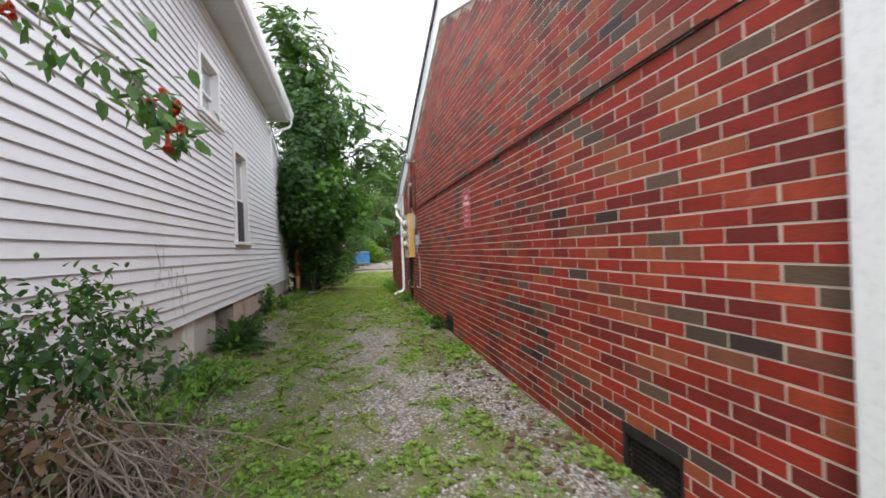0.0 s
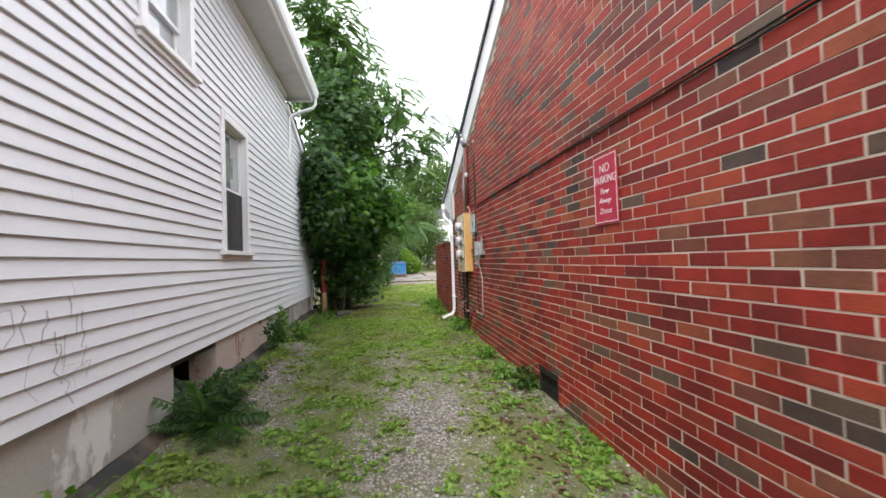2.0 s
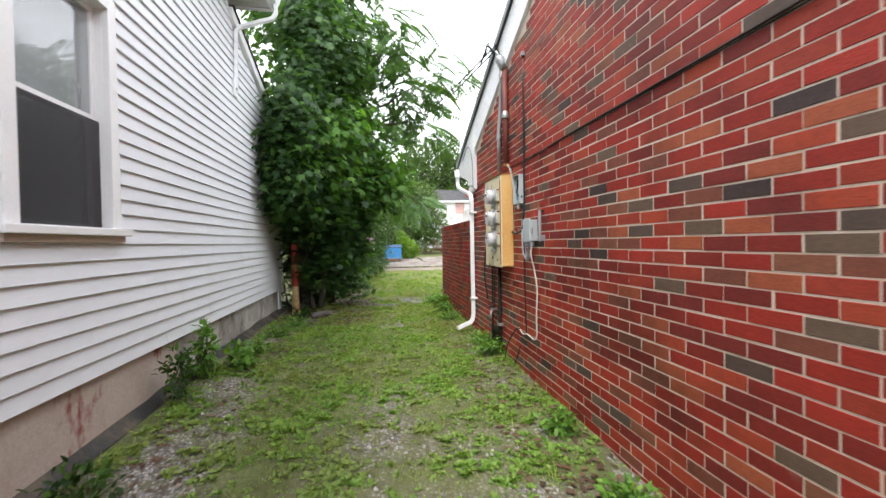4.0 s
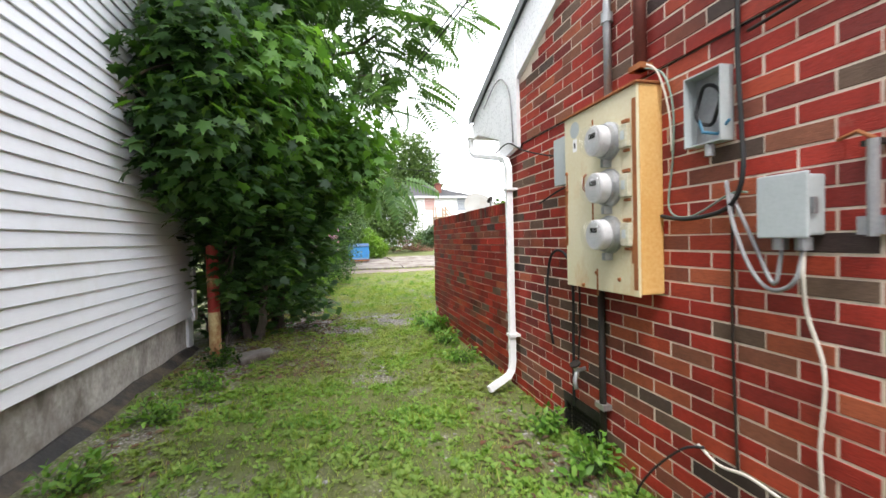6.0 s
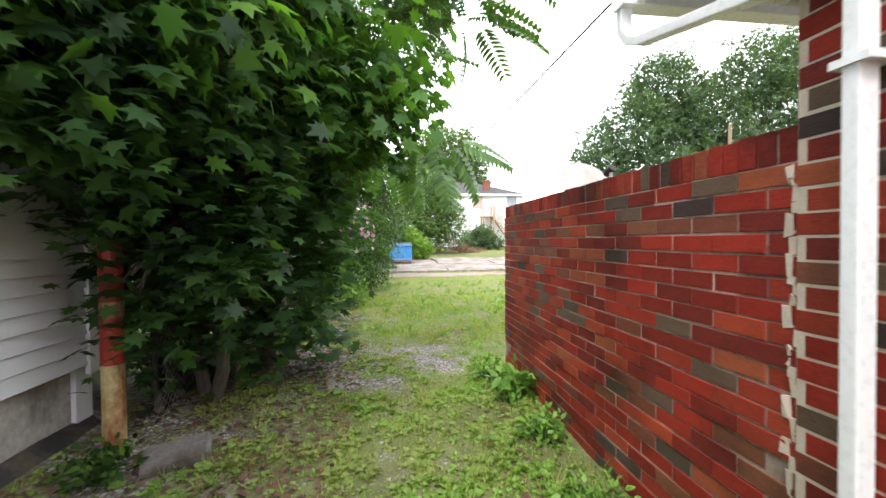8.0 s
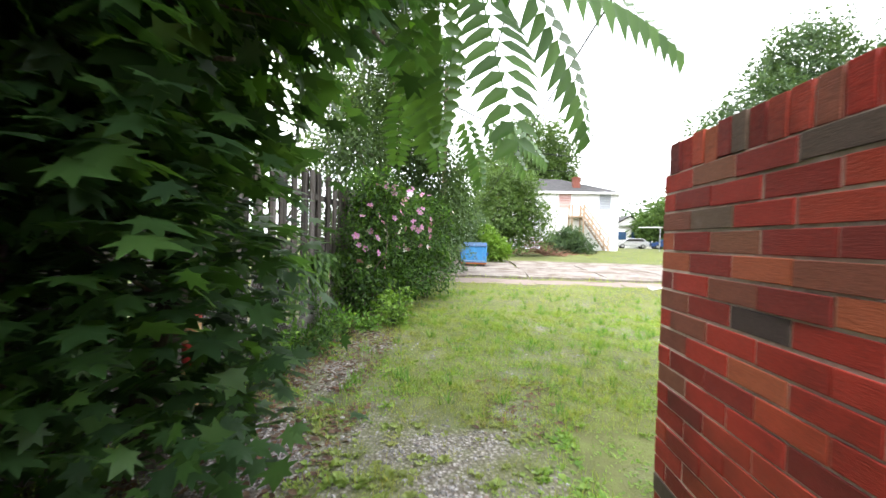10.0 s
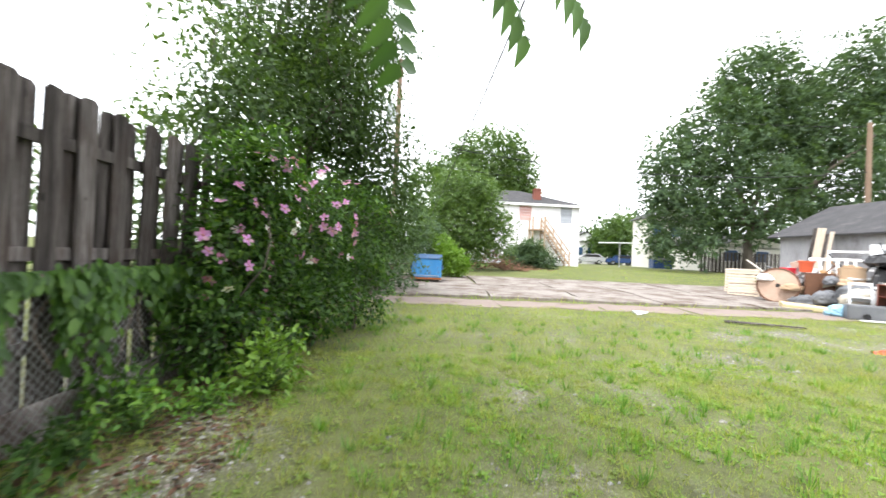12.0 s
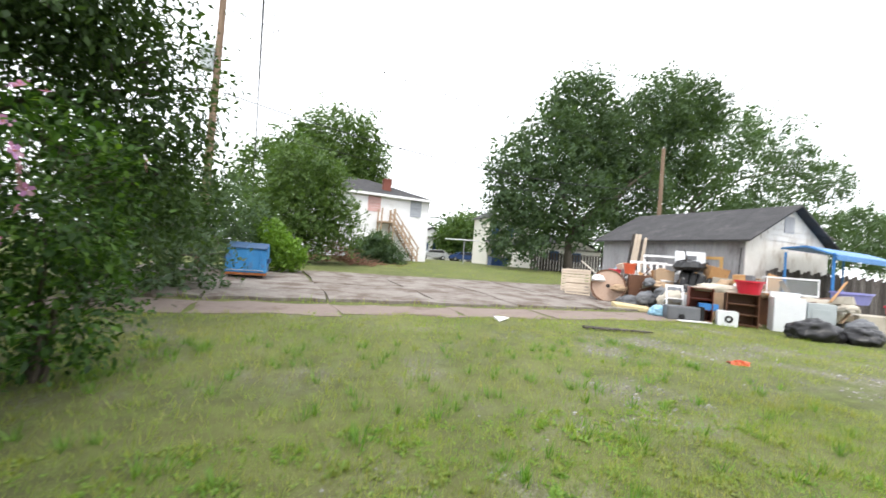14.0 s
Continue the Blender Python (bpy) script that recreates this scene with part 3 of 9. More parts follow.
def sash_window(name, box4, label, blind):
    y0, y1, z0, z1 = box4
    w = thing(name, label, "window", kind="structure")
    c = 0.085
    part("casing", Shape().box(WX - 0.02, WX + 0.022, y0, y0 + c, z0, z1), TRIM, w, bevel=0.004)
    part("casing", Shape().box(WX - 0.02, WX + 0.022, y1 - c, y1, z0, z1), TRIM, w, bevel=0.004)
    part("head_casing", Shape().box(WX - 0.02, WX + 0.024, y0 + c, y1 - c, z1 - c, z1), TRIM, w, bevel=0.004)
    part("window_sill", Shape().box(WX - 0.06, WX + 0.065, y0 - 0.06, y1 + 0.05, z0 - 0.045, z0), TRIM, w, "weathered white sill", bevel=0.006)
    part("sill_nosing", Shape().box(WX - 0.02, WX + 0.03, y0 - 0.02, y1 + 0.02, z0 - 0.085, z0 - 0.045), PINKCON if blind == "none" else TRIM, w)
    a, b, lo, hi = y0 + c, y1 - c, z0, z1 - c
    mid = (lo + hi) / 2 - 0.02
    jam = Shape().box(WX - 0.15, WX - 0.02, a - 0.02, a, lo, hi).box(WX - 0.15, WX - 0.02, b, b + 0.02, lo, hi).box(WX - 0.15, WX - 0.02, a, b, hi, hi + 0.02)
    part("jamb", jam, TRIM, w)
    for nm, s0, s1, xx in (("upper_sash", mid, hi, WX - 0.065), ("lower_sash", lo, mid + 0.035, WX - 0.095)):
        t = 0.035
        s = Shape().box(xx - 0.028, xx, a, a + t, s0, s1).box(xx - 0.028, xx, b - t, b, s0, s1)
        s.box(xx - 0.028, xx, a + t, b - t, s0, s0 + t).box(xx - 0.028, xx, a + t, b - t, s1 - t, s1)
        sash = part(nm, s, TRIM, w, bevel=0.002)
        pane = part("pane", Shape().box(xx - 0.018, xx - 0.013, a + t, b - t, s0 + t, s1 - t), GLASS, sash)
        pane.visible_shadow = False
    if blind == "blind":
        b_ = Shape()
        zz = lo + 0.03
        while zz < hi:
            b_.box(WX - 0.155, WX - 0.150, a, b, zz, zz + 0.021)
            zz += 0.024
        part("blind", b_, TRIM, w, "white slatted blind")
    else:
        part("insect_screen", Shape().box(WX - 0.050, WX - 0.048, a, b, lo, mid), SCREEN, w, "dark insect screen")
        part("curtain", Shape().box(WX - 0.22, WX - 0.20, a - 0.05, b + 0.05, lo, hi), CURTAIN, w, "dull grey curtain")
    return w


def screen_material():
    m, nt, ns, ls, b = nodes_of("insect_screen")
    b.inputs["Base Color"].default_value, b.inputs["Roughness"].default_value = (0.035, 0.035, 0.04, 1), 0.7
    tr, mx = ns.new("ShaderNodeBsdfTransparent"), ns.new("ShaderNodeMixShader")
    mx.inputs["Fac"].default_value = 0.62
    ls.new(tr.outputs["BSDF"], mx.inputs[1])
    ls.new(b.outputs["BSDF"], mx.inputs[2])
    ls.new(mx.outputs["Shader"], ns["Material Output"].inputs["Surface"])
    return m


SCREEN = screen_material()
CURTAIN = surface("curtain_cloth", (0.22, 0.22, 0.23), (0.32, 0.32, 0.33), 3, 60, 0.9, bump=0.2)
sash_window("window_1", WINDOWS["window_1"], "white double-hung sash window in the clapboard wall", "none")
sash_window("window_2", WINDOWS["window_2"], "small white upper window with closed blind", "blind")

# ---- brick building ----
BX = 1.50                       # face of the brickwork
B0, B1 = 0.56, 10.27            # its front and rear corners
COURSE, UNIT = 0.0677, 0.2130
RIDGE_Y = 5.30


def brick_top(y):
    return 2.64 + 0.40 * (9.9 - max(y, 2 * RIDGE_Y - y))


VENTS = ((1.23, 1.65, 0.0, 0.235), (5.33, 5.75, 0.0, 0.235), (8.95, 9.36, 0.06, 0.30))
wc = Shape()
cuts = sorted({B0, B1, RIDGE_Y, *(v for w in VENTS for v in w[:2])})
for a, b in zip(cuts, cuts[1:]):
    vent = [w for w in VENTS if w[0] <= a and b <= w[1]]
    lo = -0.4
    if vent:
        wc.prism([(a, -0.4), (b, -0.4), (b, vent[0][2]), (a, vent[0][2])], BX - 0.001, BX + 0.2)
        lo = vent[0][3]
    wc.prism([(a, lo), (b, lo), (b, brick_top(b)), (a, brick_top(a))], BX - 0.001, BX + 0.2)
wall_east = solid("wall_east", wc, MORTAR, "red brick gable wall with pale mortar joints", "wall", kind="structure")
rest = Shape().box(BX + 0.2, 9.0, B0, B0 + 0.2, -0.4, 2.5).box(BX + 0.2, 9.0, B1 - 0.2, B1, -0.4, 2.3).box(8.8, 9.0, B0 + 0.2, B1 - 0.2, -0.4, 2.5)
solid("wall_rear", rest, MORTAR, "plain outer walls of the brick building", "wall", kind="structure")
roofe = Shape()
prof = [(11.0, 2.56), (RIDGE_Y, 2.56 + 0.40 * (11.0 - RIDGE_Y)), (-0.4, 2.56), (-0.4, 2.62), (RIDGE_Y, 2.64 + 0.40 * (11.0 - RIDGE_Y)), (11.0, 2.62)]
roofe.prism(prof, BX - 0.07, 9.2)
solid("roof_east", roofe, SHINGLE, "dark shingle gable roof of the brick building", "roof", kind="structure")


def brick_verts(y0, y1, z0, z1, x=BX, proud=0.0035):
    c = 0.0016
    f = x - proud
    v = []
    for xx, e in ((x + 0.008, 0.0), (f + 0.0016, 0.0), (f, c)):
        v += [(xx, y0 + e, z0 + e), (xx, y1 - e, z0 + e), (xx, y1 - e, z1 - e), (xx, y0 + e, z1 - e)]
    return v


BRICK_FACES = [(i, i + 4, (i + 1) % 4 + 4, (i + 1) % 4) for i in range(4)] + [(i + 4, i + 8, (i + 1) % 4 + 8, (i + 1) % 4 + 4) for i in range(4)] + [(8, 11, 10, 9)]


def unit_brick(length, name, clay=BRICK_ONE, proud=0.0035):
    s = Shape().add(brick_verts(-length / 2, length / 2, 0, COURSE - 0.0082, 0.0, proud), BRICK_FACES)
    return s.mesh(name, clay)


# ---- garden wall continuing the line of the building ----
GX0, GX1, GY1, GTOP = 1.512, 1.73, 13.22, 1.60
gw = Shape().box(GX0 - 0.001, GX1 - 0.005, B1 + 0.004, GY1 - 0.004, -0.4, GTOP - 0.03)
GARDENMORTAR = surface("sooty_mortar", (0.36, 0.28, 0.23), (0.58, 0.49, 0.42), 4, 120, 0.9, stain=(0.17, 0.12, 0.10), stain_scale=1.4, stain_at=(0.48, 0.62), bump=0.4)
garden_wall = solid("garden_wall", gw, GARDENMORTAR, "red brick garden wall with an on-edge coping, soot-dark along the top", "wall", kind="structure")


# ---- white rake boards and eave of the brick building ----
rake = thing("rake_eave", "white rake boards and boxed eave end of the brick building", "eave", kind="structure")


def roof_under(y):
    return 2.56 + 0.40 * (11.0 - max(y, 2 * RIDGE_Y - y))


part("rake_board", Shape().prism([(9.93, brick_top(9.93) - 0.02), (9.93, roof_under(9.93)), (RIDGE_Y, roof_under(RIDGE_Y)), (RIDGE_Y, brick_top(RIDGE_Y) - 0.02)], BX - 0.045, BX + 0.0), ALU, rake)
part("rake_board", Shape().prism([(B0, brick_top(B0) - 0.02), (RIDGE_Y - 0.002, brick_top(RIDGE_Y) - 0.02), (RIDGE_Y - 0.002, roof_under(RIDGE_Y)), (B0, roof_under(B0))], BX - 0.045, BX + 0.0), ALU, rake)
part("drip_edge", Shape().prism([(11.02, 2.545), (11.02, 2.61), (RIDGE_Y, 2.61 + 0.4 * (11.02 - RIDGE_Y)), (RIDGE_Y, 2.545 + 0.4 * (11.02 - RIDGE_Y))], BX - 0.085, BX - 0.072), GALV, rake)
part("end_panel", Shape().prism([(9.93, 2.08), (10.30, 2.02), (10.30, 2.22), (10.86, 2.40), (10.96, 2.40), (10.96, roof_under(10.96)), (9.93, roof_under(9.93))], BX - 0.05, BX - 0.012), ALU, rake, "white metal-wrapped eave end", bevel=0.003)
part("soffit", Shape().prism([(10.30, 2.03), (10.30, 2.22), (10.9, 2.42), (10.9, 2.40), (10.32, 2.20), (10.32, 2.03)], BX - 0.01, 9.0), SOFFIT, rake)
part("corner_strip", Shape().box(BX - 0.058, BX - 0.05, 9.90, 9.945, 2.07, 2.66), ALU, rake)
part("gutter", Shape().prism([(10.97, 2.40), (11.06, 2.40), (11.10, 2.52), (11.09, 2.52), (11.05, 2.41), (10.98, 2.41), (10.98, 2.52), (10.97, 2.52)], BX - 0.10, 9.1), ALU, rake)

spout = thing("downspout", "white metal downspout kicked out at its foot", "downspout")
DX, DY = 1.437, 10.07
path = [(DX, 11.03, 2.42), (DX, 11.03, 2.30), (DX, 10.98, 2.24), (DX, 10.90, 2.20), (DX, 10.21, 2.04), (DX, 10.12, 2.01), (DX, DY, 1.94), (DX, DY, 0.34), (DX - 0.012, DY - 0.004, 0.27), (DX - 0.045, DY - 0.015, 0.225), (1.19, 9.97, 0.165)]
part("pipe", Shape().tube(path, 0.04, 4, flat=(0.042, 0.054)), ALU, spout, bevel=0.006)
for z in (0.55, 1.75):
    part("strap", Shape().box(DX - 0.034, DX + 0.06, DY - 0.044, DY + 0.044, z, z + 0.02), ALU, spout)
post = solid("corner_post", Shape().box(1.45, 1.54, 0.43, 0.545, -0.1, 2.5), ALU, "white metal downspout at the front corner of the brick building", "downspout", bevel=0.012)

# foundation vents
GRILLE = surface("vent_grille", (0.015, 0.014, 0.013), (0.05, 0.045, 0.04), 8, 90, 0.6, 0.4, bump=0.2)
for y0, y1, z0, z1 in VENTS:
    v = thing("foundation_vent", "black cast-iron vent grille set in the brick wall", "vent", group="foundation vents")
    part("vent_frame", Shape().box(BX - 0.004, BX + 0.03, y0, y0 + 0.018, z0, z1).box(BX - 0.004, BX + 0.03, y1 - 0.018, y1, z0, z1).box(BX - 0.004, BX + 0.03, y0 + 0.018, y1 - 0.018, z1 - 0.018, z1).box(BX - 0.004, BX + 0.03, y0 + 0.018, y1 - 0.018, z0, z0 + 0.018), GRILLE, v)
    zt = math.ceil((z1 - 0.024) / COURSE) * COURSE + 0.002
    zb = math.floor((z0 - 0.034) / COURSE) * COURSE + 0.004 + COURSE - 0.0068
    if zt > z1:
        part("top_flange", Shape().box(BX - 0.005, BX - 0.0015, y0 - 0.004, y1 + 0.004, z1, zt), GRILLE, v)
    if zb < z0:
        part("bottom_flange", Shape().box(BX - 0.005, BX - 0.0015, y0 - 0.004, y1 + 0.004, zb, z0), GRILLE, v)
    part("backing", Shape().box(BX + 0.06, BX + 0.07, y0, y1, z0, z1), BLACK, v)
    bars = Shape()
    k = 0
    while y0 + 0.03 + 0.028 * k < y1 - 0.02:
        bars.box(BX + 0.012, BX + 0.02, y0 + 0.026 + 0.028 * k, y0 + 0.033 + 0.028 * k, z0 + 0.018, z1 - 0.018)
        k += 1
    k = 0
    while z0 + 0.03 + 0.028 * k < z1 - 0.02:
        bars.box(BX + 0.013, BX + 0.019, y0 + 0.018, y1 - 0.018, z0 + 0.03 + 0.028 * k, z0 + 0.036 + 0.028 * k)
        k += 1
    part("grille", bars, GRILLE, v)
solid("wall_footing", Shape().box(BX - 0.045, BX + 0.02, B0, B1, -0.3, -0.03), CONCRETE, "narrow concrete footing under the brick wall", "footing", kind="structure", jitter=0.004)

# ---- no-parking sign ----
RED = surface("sign_red_enamel", (0.42, 0.016, 0.045), (0.48, 0.022, 0.055), 3, 60, 0.35, stain=(0.33, 0.05, 0.06), stain_at=(0.62, 0.85), bump=0.03)
SIGNWHITE = surface("sign_white_print", (0.72, 0.68, 0.70), (0.80, 0.77, 0.78), 6, 90, 0.45, stain=(0.62, 0.42, 0.45), stain_at=(0.55, 0.8), bump=0)
sign = thing("parking_sign", "red metal sign with white lettering on the brick wall", "sign", (BX - 0.012, 4.44, 1.712), 0)
SW, SH = 0.29, 0.452
part("plate", Shape().box(-0.002, 0.001, -SW / 2, SW / 2, -SH / 2, SH / 2), RED, sign, bevel=0.0008)
e, t = 0.012, 0.005
part("border", Shape().box(-0.0035, -0.002, -SW / 2 + e, SW / 2 - e, SH / 2 - e - t, SH / 2 - e).box(-0.0035, -0.002, -SW / 2 + e, SW / 2 - e, -SH / 2 + e, -SH / 2 + e + t)
     .box(-0.0035, -0.002, -SW / 2 + e, -SW / 2 + e + t, -SH / 2 + e + t, SH / 2 - e - t).box(-0.0035, -0.002, SW / 2 - e - t, SW / 2 - e, -SH / 2 + e + t, SH / 2 - e - t), SIGNWHITE, sign)
for z in (SH / 2 - 0.02, -SH / 2 + 0.02):
    part("screw", Shape().lathe([(0.0, 0), (0.006, 0), (0.005, 0.003), (0.0, 0.004)], 10, pose(-0.002, 0, z, 0, -90, 0)), GALV, sign)


def lettering(text, height, width, y, z, parent, lean=0.0):
    """Raised printed words that read along -y, facing -x."""
    cu = bpy.data.curves.new("lettering", "FONT")
    cu.body, cu.size, cu.align_x, cu.align_y, cu.extrude, cu.shear, cu.resolution_u = text, 1.0, "CENTER", "CENTER", 0.0008, lean, 3
    tmp = new("lettering", cu)
    bpy.context.view_layer.update()
    me = bpy.data.meshes.new_from_object(tmp.evaluated_get(bpy.context.evaluated_depsgraph_get()))
    bpy.data.objects.remove(tmp)
    co = np.empty(len(me.vertices) * 3)
    me.vertices.foreach_get("co", co)
    co = co.reshape(-1, 3)
    lo, hi = co.min(0), co.max(0)
    mid, size = (lo + hi) / 2, hi - lo
    out_ = np.empty_like(co)
    out_[:, 0] = -0.003 - co[:, 2]
    out_[:, 1] = y - (co[:, 0] - mid[0]) / size[0] * width
    out_[:, 2] = z + (co[:, 1] - mid[1]) / size[1] * height
    me.vertices.foreach_set("co", out_.ravel())
    me.materials.clear()
    me.materials.append(SIGNWHITE)
    ob = new("lettering", me)
    ob.parent = parent
    return ob


lettering("NO", 0.055, 0.115, 0.0, 0.135, sign)
lettering("PARKING", 0.05, 0.245, 0.0, 0.062, sign)
lettering("Tow", 0.036, 0.105, 0.005, -0.012, sign, 0.25)
lettering("Away", 0.045, 0.145, 0.005, -0.078, sign, 0.25)
lettering("Zone", 0.036, 0.145, 0.005, -0.140, sign, 0.25)

# ---- meter cabinet with three meters ----
MX, MY0, MY1, MZ0, MZ1 = 1.365, 8.465, 9.07, 1.09, 2.03
meter = thing("meter_cabinet", "cream enamel electric meter cabinet, streaked with rust", "meter cabinet")
part("cabinet_body", Shape().box(MX + 0.012, BX - 0.004, MY0, MY1, MZ0, MZ1), OCHRE, meter, "ochre rust-stained sides", bevel=0.006)
part("front_panel", Shape().box(MX, MX + 0.012, MY0 + 0.004, MY1, MZ0 - 0.01, MZ1), CREAM, meter, "cream front panel with rust runs", bevel=0.003)
part("top_lip", Shape().box(MX - 0.012, BX - 0.004, MY0 - 0.008, MY1 + 0.008, MZ1, MZ1 + 0.012), RUST, meter, bevel=0.003)
for y, z, h in ((MY0 + 0.01, MZ0 + 0.02, 0.86), (MY1 - 0.02, MZ0 + 0.22, 0.34)):
    part("rust_streak", Shape().box(MX - 0.0015, MX, y, y + 0.026, z, z + h), RUST, meter)
for i in range(3):
    part("meter_plate", Shape().box(MX - 0.005, MX, 8.575, 8.785, 1.25 + i * 0.215, 1.462 + i * 0.215), CREAM, meter, bevel=0.002)
for y, z0, z1 in ((8.80, 1.50, 1.56), (8.79, 1.92, 1.96), (9.045, 1.62, 1.72), (8.77, 1.12, 1.19), (8.50, 1.30, 1.34)):
    part("rust_run", Shape().box(MX - 0.001, MX, y, y + 0.014, z0 - 0.07, z1), RUST, meter)
FACE = surface("meter_face", (0.42, 0.42, 0.43), (0.52, 0.52, 0.53), 8, 60, 0.4, bump=0)
LCD = surface("meter_display", (0.02, 0.022, 0.02), (0.03, 0.032, 0.03), 8, 60, 0.25, bump=0)


def clear_cover():
    m, nt, ns, ls, b = nodes_of("clear_meter_cover")
    tr, gl, mx = ns.new("ShaderNodeBsdfTransparent"), ns.new("ShaderNodeBsdfGlossy"), ns.new("ShaderNodeMixShader")
    gl.inputs["Roughness"].default_value, mx.inputs["Fac"].default_value = 0.06, 0.07
    ls.new(tr.outputs["BSDF"], mx.inputs[1])
    ls.new(gl.outputs["BSDF"], mx.inputs[2])
    ls.new(mx.outputs["Shader"], ns["Material Output"].inputs["Surface"])
    return m


COVER = clear_cover()
METERWHITE = surface("meter_grey_plastic", (0.50, 0.50, 0.51), (0.60, 0.60, 0.61), 6, 60, 0.35, bump=0)
FLAP = surface("yellowed_clear_plastic", (0.46, 0.44, 0.33), (0.55, 0.53, 0.42), 5, 60, 0.25, stain=(0.36, 0.26, 0.14), bump=0.05)
YM = 8.655
for zc in (1.815, 1.59, 1.365):
    turn = pose(MX, YM, zc, 0, -90, 0)
    me_ = part("electric_meter", Shape().lathe([(0.0, 0.0), (0.092, 0.0), (0.092, 0.022), (0.082, 0.03), (0.080, 0.05), (0.0, 0.05)], 28, turn), GALV, meter, "round electric meter with a steel sealing ring")
    part("housing", Shape().lathe([(0.074, 0.05), (0.072, 0.094), (0.069, 0.098), (0.0, 0.098)], 28, turn), METERWHITE, me_, "pale grey plastic housing", smooth=False)
    part("cover", Shape().lathe([(0.076, 0.051), (0.0755, 0.118), (0.068, 0.130), (0.0, 0.133)], 28, turn), COVER, me_, "clear domed cover", smooth=True)
    part("dial", Shape().lathe([(0.0, 0.0985), (0.064, 0.0985), (0.064, 0.102), (0.0, 0.102)], 24, turn), FACE, me_)
    part("display", Shape().box(MX - 0.1045, MX - 0.102, YM - 0.028, YM + 0.022, zc + 0.010, zc + 0.034), LCD, me_)
    for k in range(3):
        part("printed_bar", Shape().box(MX - 0.1032, MX - 0.102, YM - 0.035 + 0.006 * k, YM + 0.035 - 0.006 * k, zc - 0.018 - 0.012 * k, zc - 0.013 - 0.012 * k), GREYBOX, me_)
    part("ring_latch", Shape().box(MX - 0.05, MX - 0.004, YM - 0.012, YM + 0.012, zc - 0.125, zc - 0.088), GALV, me_, bevel=0.003)
    br = part("breaker", Shape().box(MX - 0.026, MX, 8.505, 8.562, zc - 0.055, zc + 0.050), FLAP, meter, "yellowed clear breaker flap", bevel=0.005)
    part("switch", Shape().box(MX - 0.029, MX - 0.026, 8.522, 8.546, zc - 0.02, zc + 0.02), GREYBOX, br)
    part("latch", Shape().box(MX - 0.018, MX, 8.512, 8.552, zc + 0.056, zc + 0.072), RUST, meter, bevel=0.003)
    part("latch", Shape().box(MX - 0.014, MX, 8.515, 8.548, zc - 0.075, zc - 0.062), RUST, meter, bevel=0.003)
part("sticker", Shape().box(MX - 0.0012, MX, 8.945, 8.985, 1.83, 1.90), TRIM, meter, "small white sticker")
part("sticker_print", Shape().box(MX - 0.0018, MX - 0.0012, 8.957, 8.973, 1.85, 1.88), BLACK, meter)
part("faded_label", Shape().lathe([(0.0, 0.0), (0.045, 0.0), (0.045, 0.0012), (0.0, 0.0012)], 20, pose(MX, 8.965, 1.95, 0, -90, 0)), GREYBOX, meter)
part("hasp", Shape().tube([(MX, 8.86, 1.69), (MX - 0.015, 8.865, 1.67), (MX - 0.015, 8.87, 1.62), (MX, 8.87, 1.60)], 0.007, 6), RUST, meter)
for y, z in ((9.05, 1.72), (9.05, 1.62), (8.90, MZ0 + 0.005), (8.60, MZ0 + 0.06), (8.78, MZ0 + 0.08)):
    part("bolt", Shape().lathe([(0.0, 0), (0.011, 0), (0.009, 0.008), (0.0, 0.009)], 8, pose(MX - 0.001, y, z, 0, -90, 0)), RUST, meter)

# pipes and boxes round it
jb = thing("junction_box", "pale grey metal junction box beside the meter cabinet", "box")
part("box_body", Shape().box(1.423, BX - 0.005, 9.093, 9.287, 1.683, 1.967), GREYBOX, jb, bevel=0.004)
part("cover", Shape().box(1.415, 1.423, 9.09, 9.29, 1.68, 1.97), GREYBOX, jb, bevel=0.003)
for y, z in ((9.10, 1.70), (9.28, 1.70), (9.10, 1.95), (9.28, 1.95)):
    part("screw", Shape().lathe([(0.0, 0), (0.006, 0), (0.005, 0.003), (0.0, 0.004)], 8, pose(1.415, y, z, 0, -90, 0)), GALV, jb)
part("nipple", Shape().tube([(1.46, 9.06, 1.84), (1.46, 9.10, 1.84)], 0.018, 10), GALV, jb)
con = thing("service_conduit", "grey metal conduit rising from the meter cabinet", "conduit")
part("pipe", Shape().tube([(1.455, 8.79, 2.04), (1.455, 8.79, 2.55), (1.47, 8.77, 2.75), (1.47, 8.70, 3.2), (1.40, 8.66, 3.36)], 0.021, 10), GALV, con, smooth=True)
part("coupling", Shape().lathe([(0.0, 0), (0.03, 0), (0.03, 0.05), (0.0, 0.05)], 12, pose(1.455, 8.79, 2.46)), GALV, con)
part("flange", Shape().lathe([(0.0, 0), (0.05, 0), (0.045, 0.015), (0.0, 0.016)], 14, pose(1.455, 8.79, 2.042)), GALV, con)
RED_PIPE = surface("brown_red_paint", (0.12, 0.03, 0.025), (0.19, 0.055, 0.04), 6, 80, 0.6, stain=(0.28, 0.26, 0.25), stain_at=(0.66, 0.72), bump=0.2)
mast = thing("service_mast", "brick-red painted service mast with a grey weatherhead", "mast")
part("pipe", Shape().tube([(1.455, 8.55, 2.12), (1.455, 8.55, 3.15)], 0.028, 12), RED_PIPE, mast, smooth=True)
part("weatherhead", Shape().lathe([(0.0, 0), (0.034, 0), (0.04, 0.05), (0.05, 0.10), (0.03, 0.15), (0.0, 0.16)], 14, pose(1.44, 8.55, 3.12, 0, -18, 0)), GALV, mast, "grey weatherhead", smooth=True)
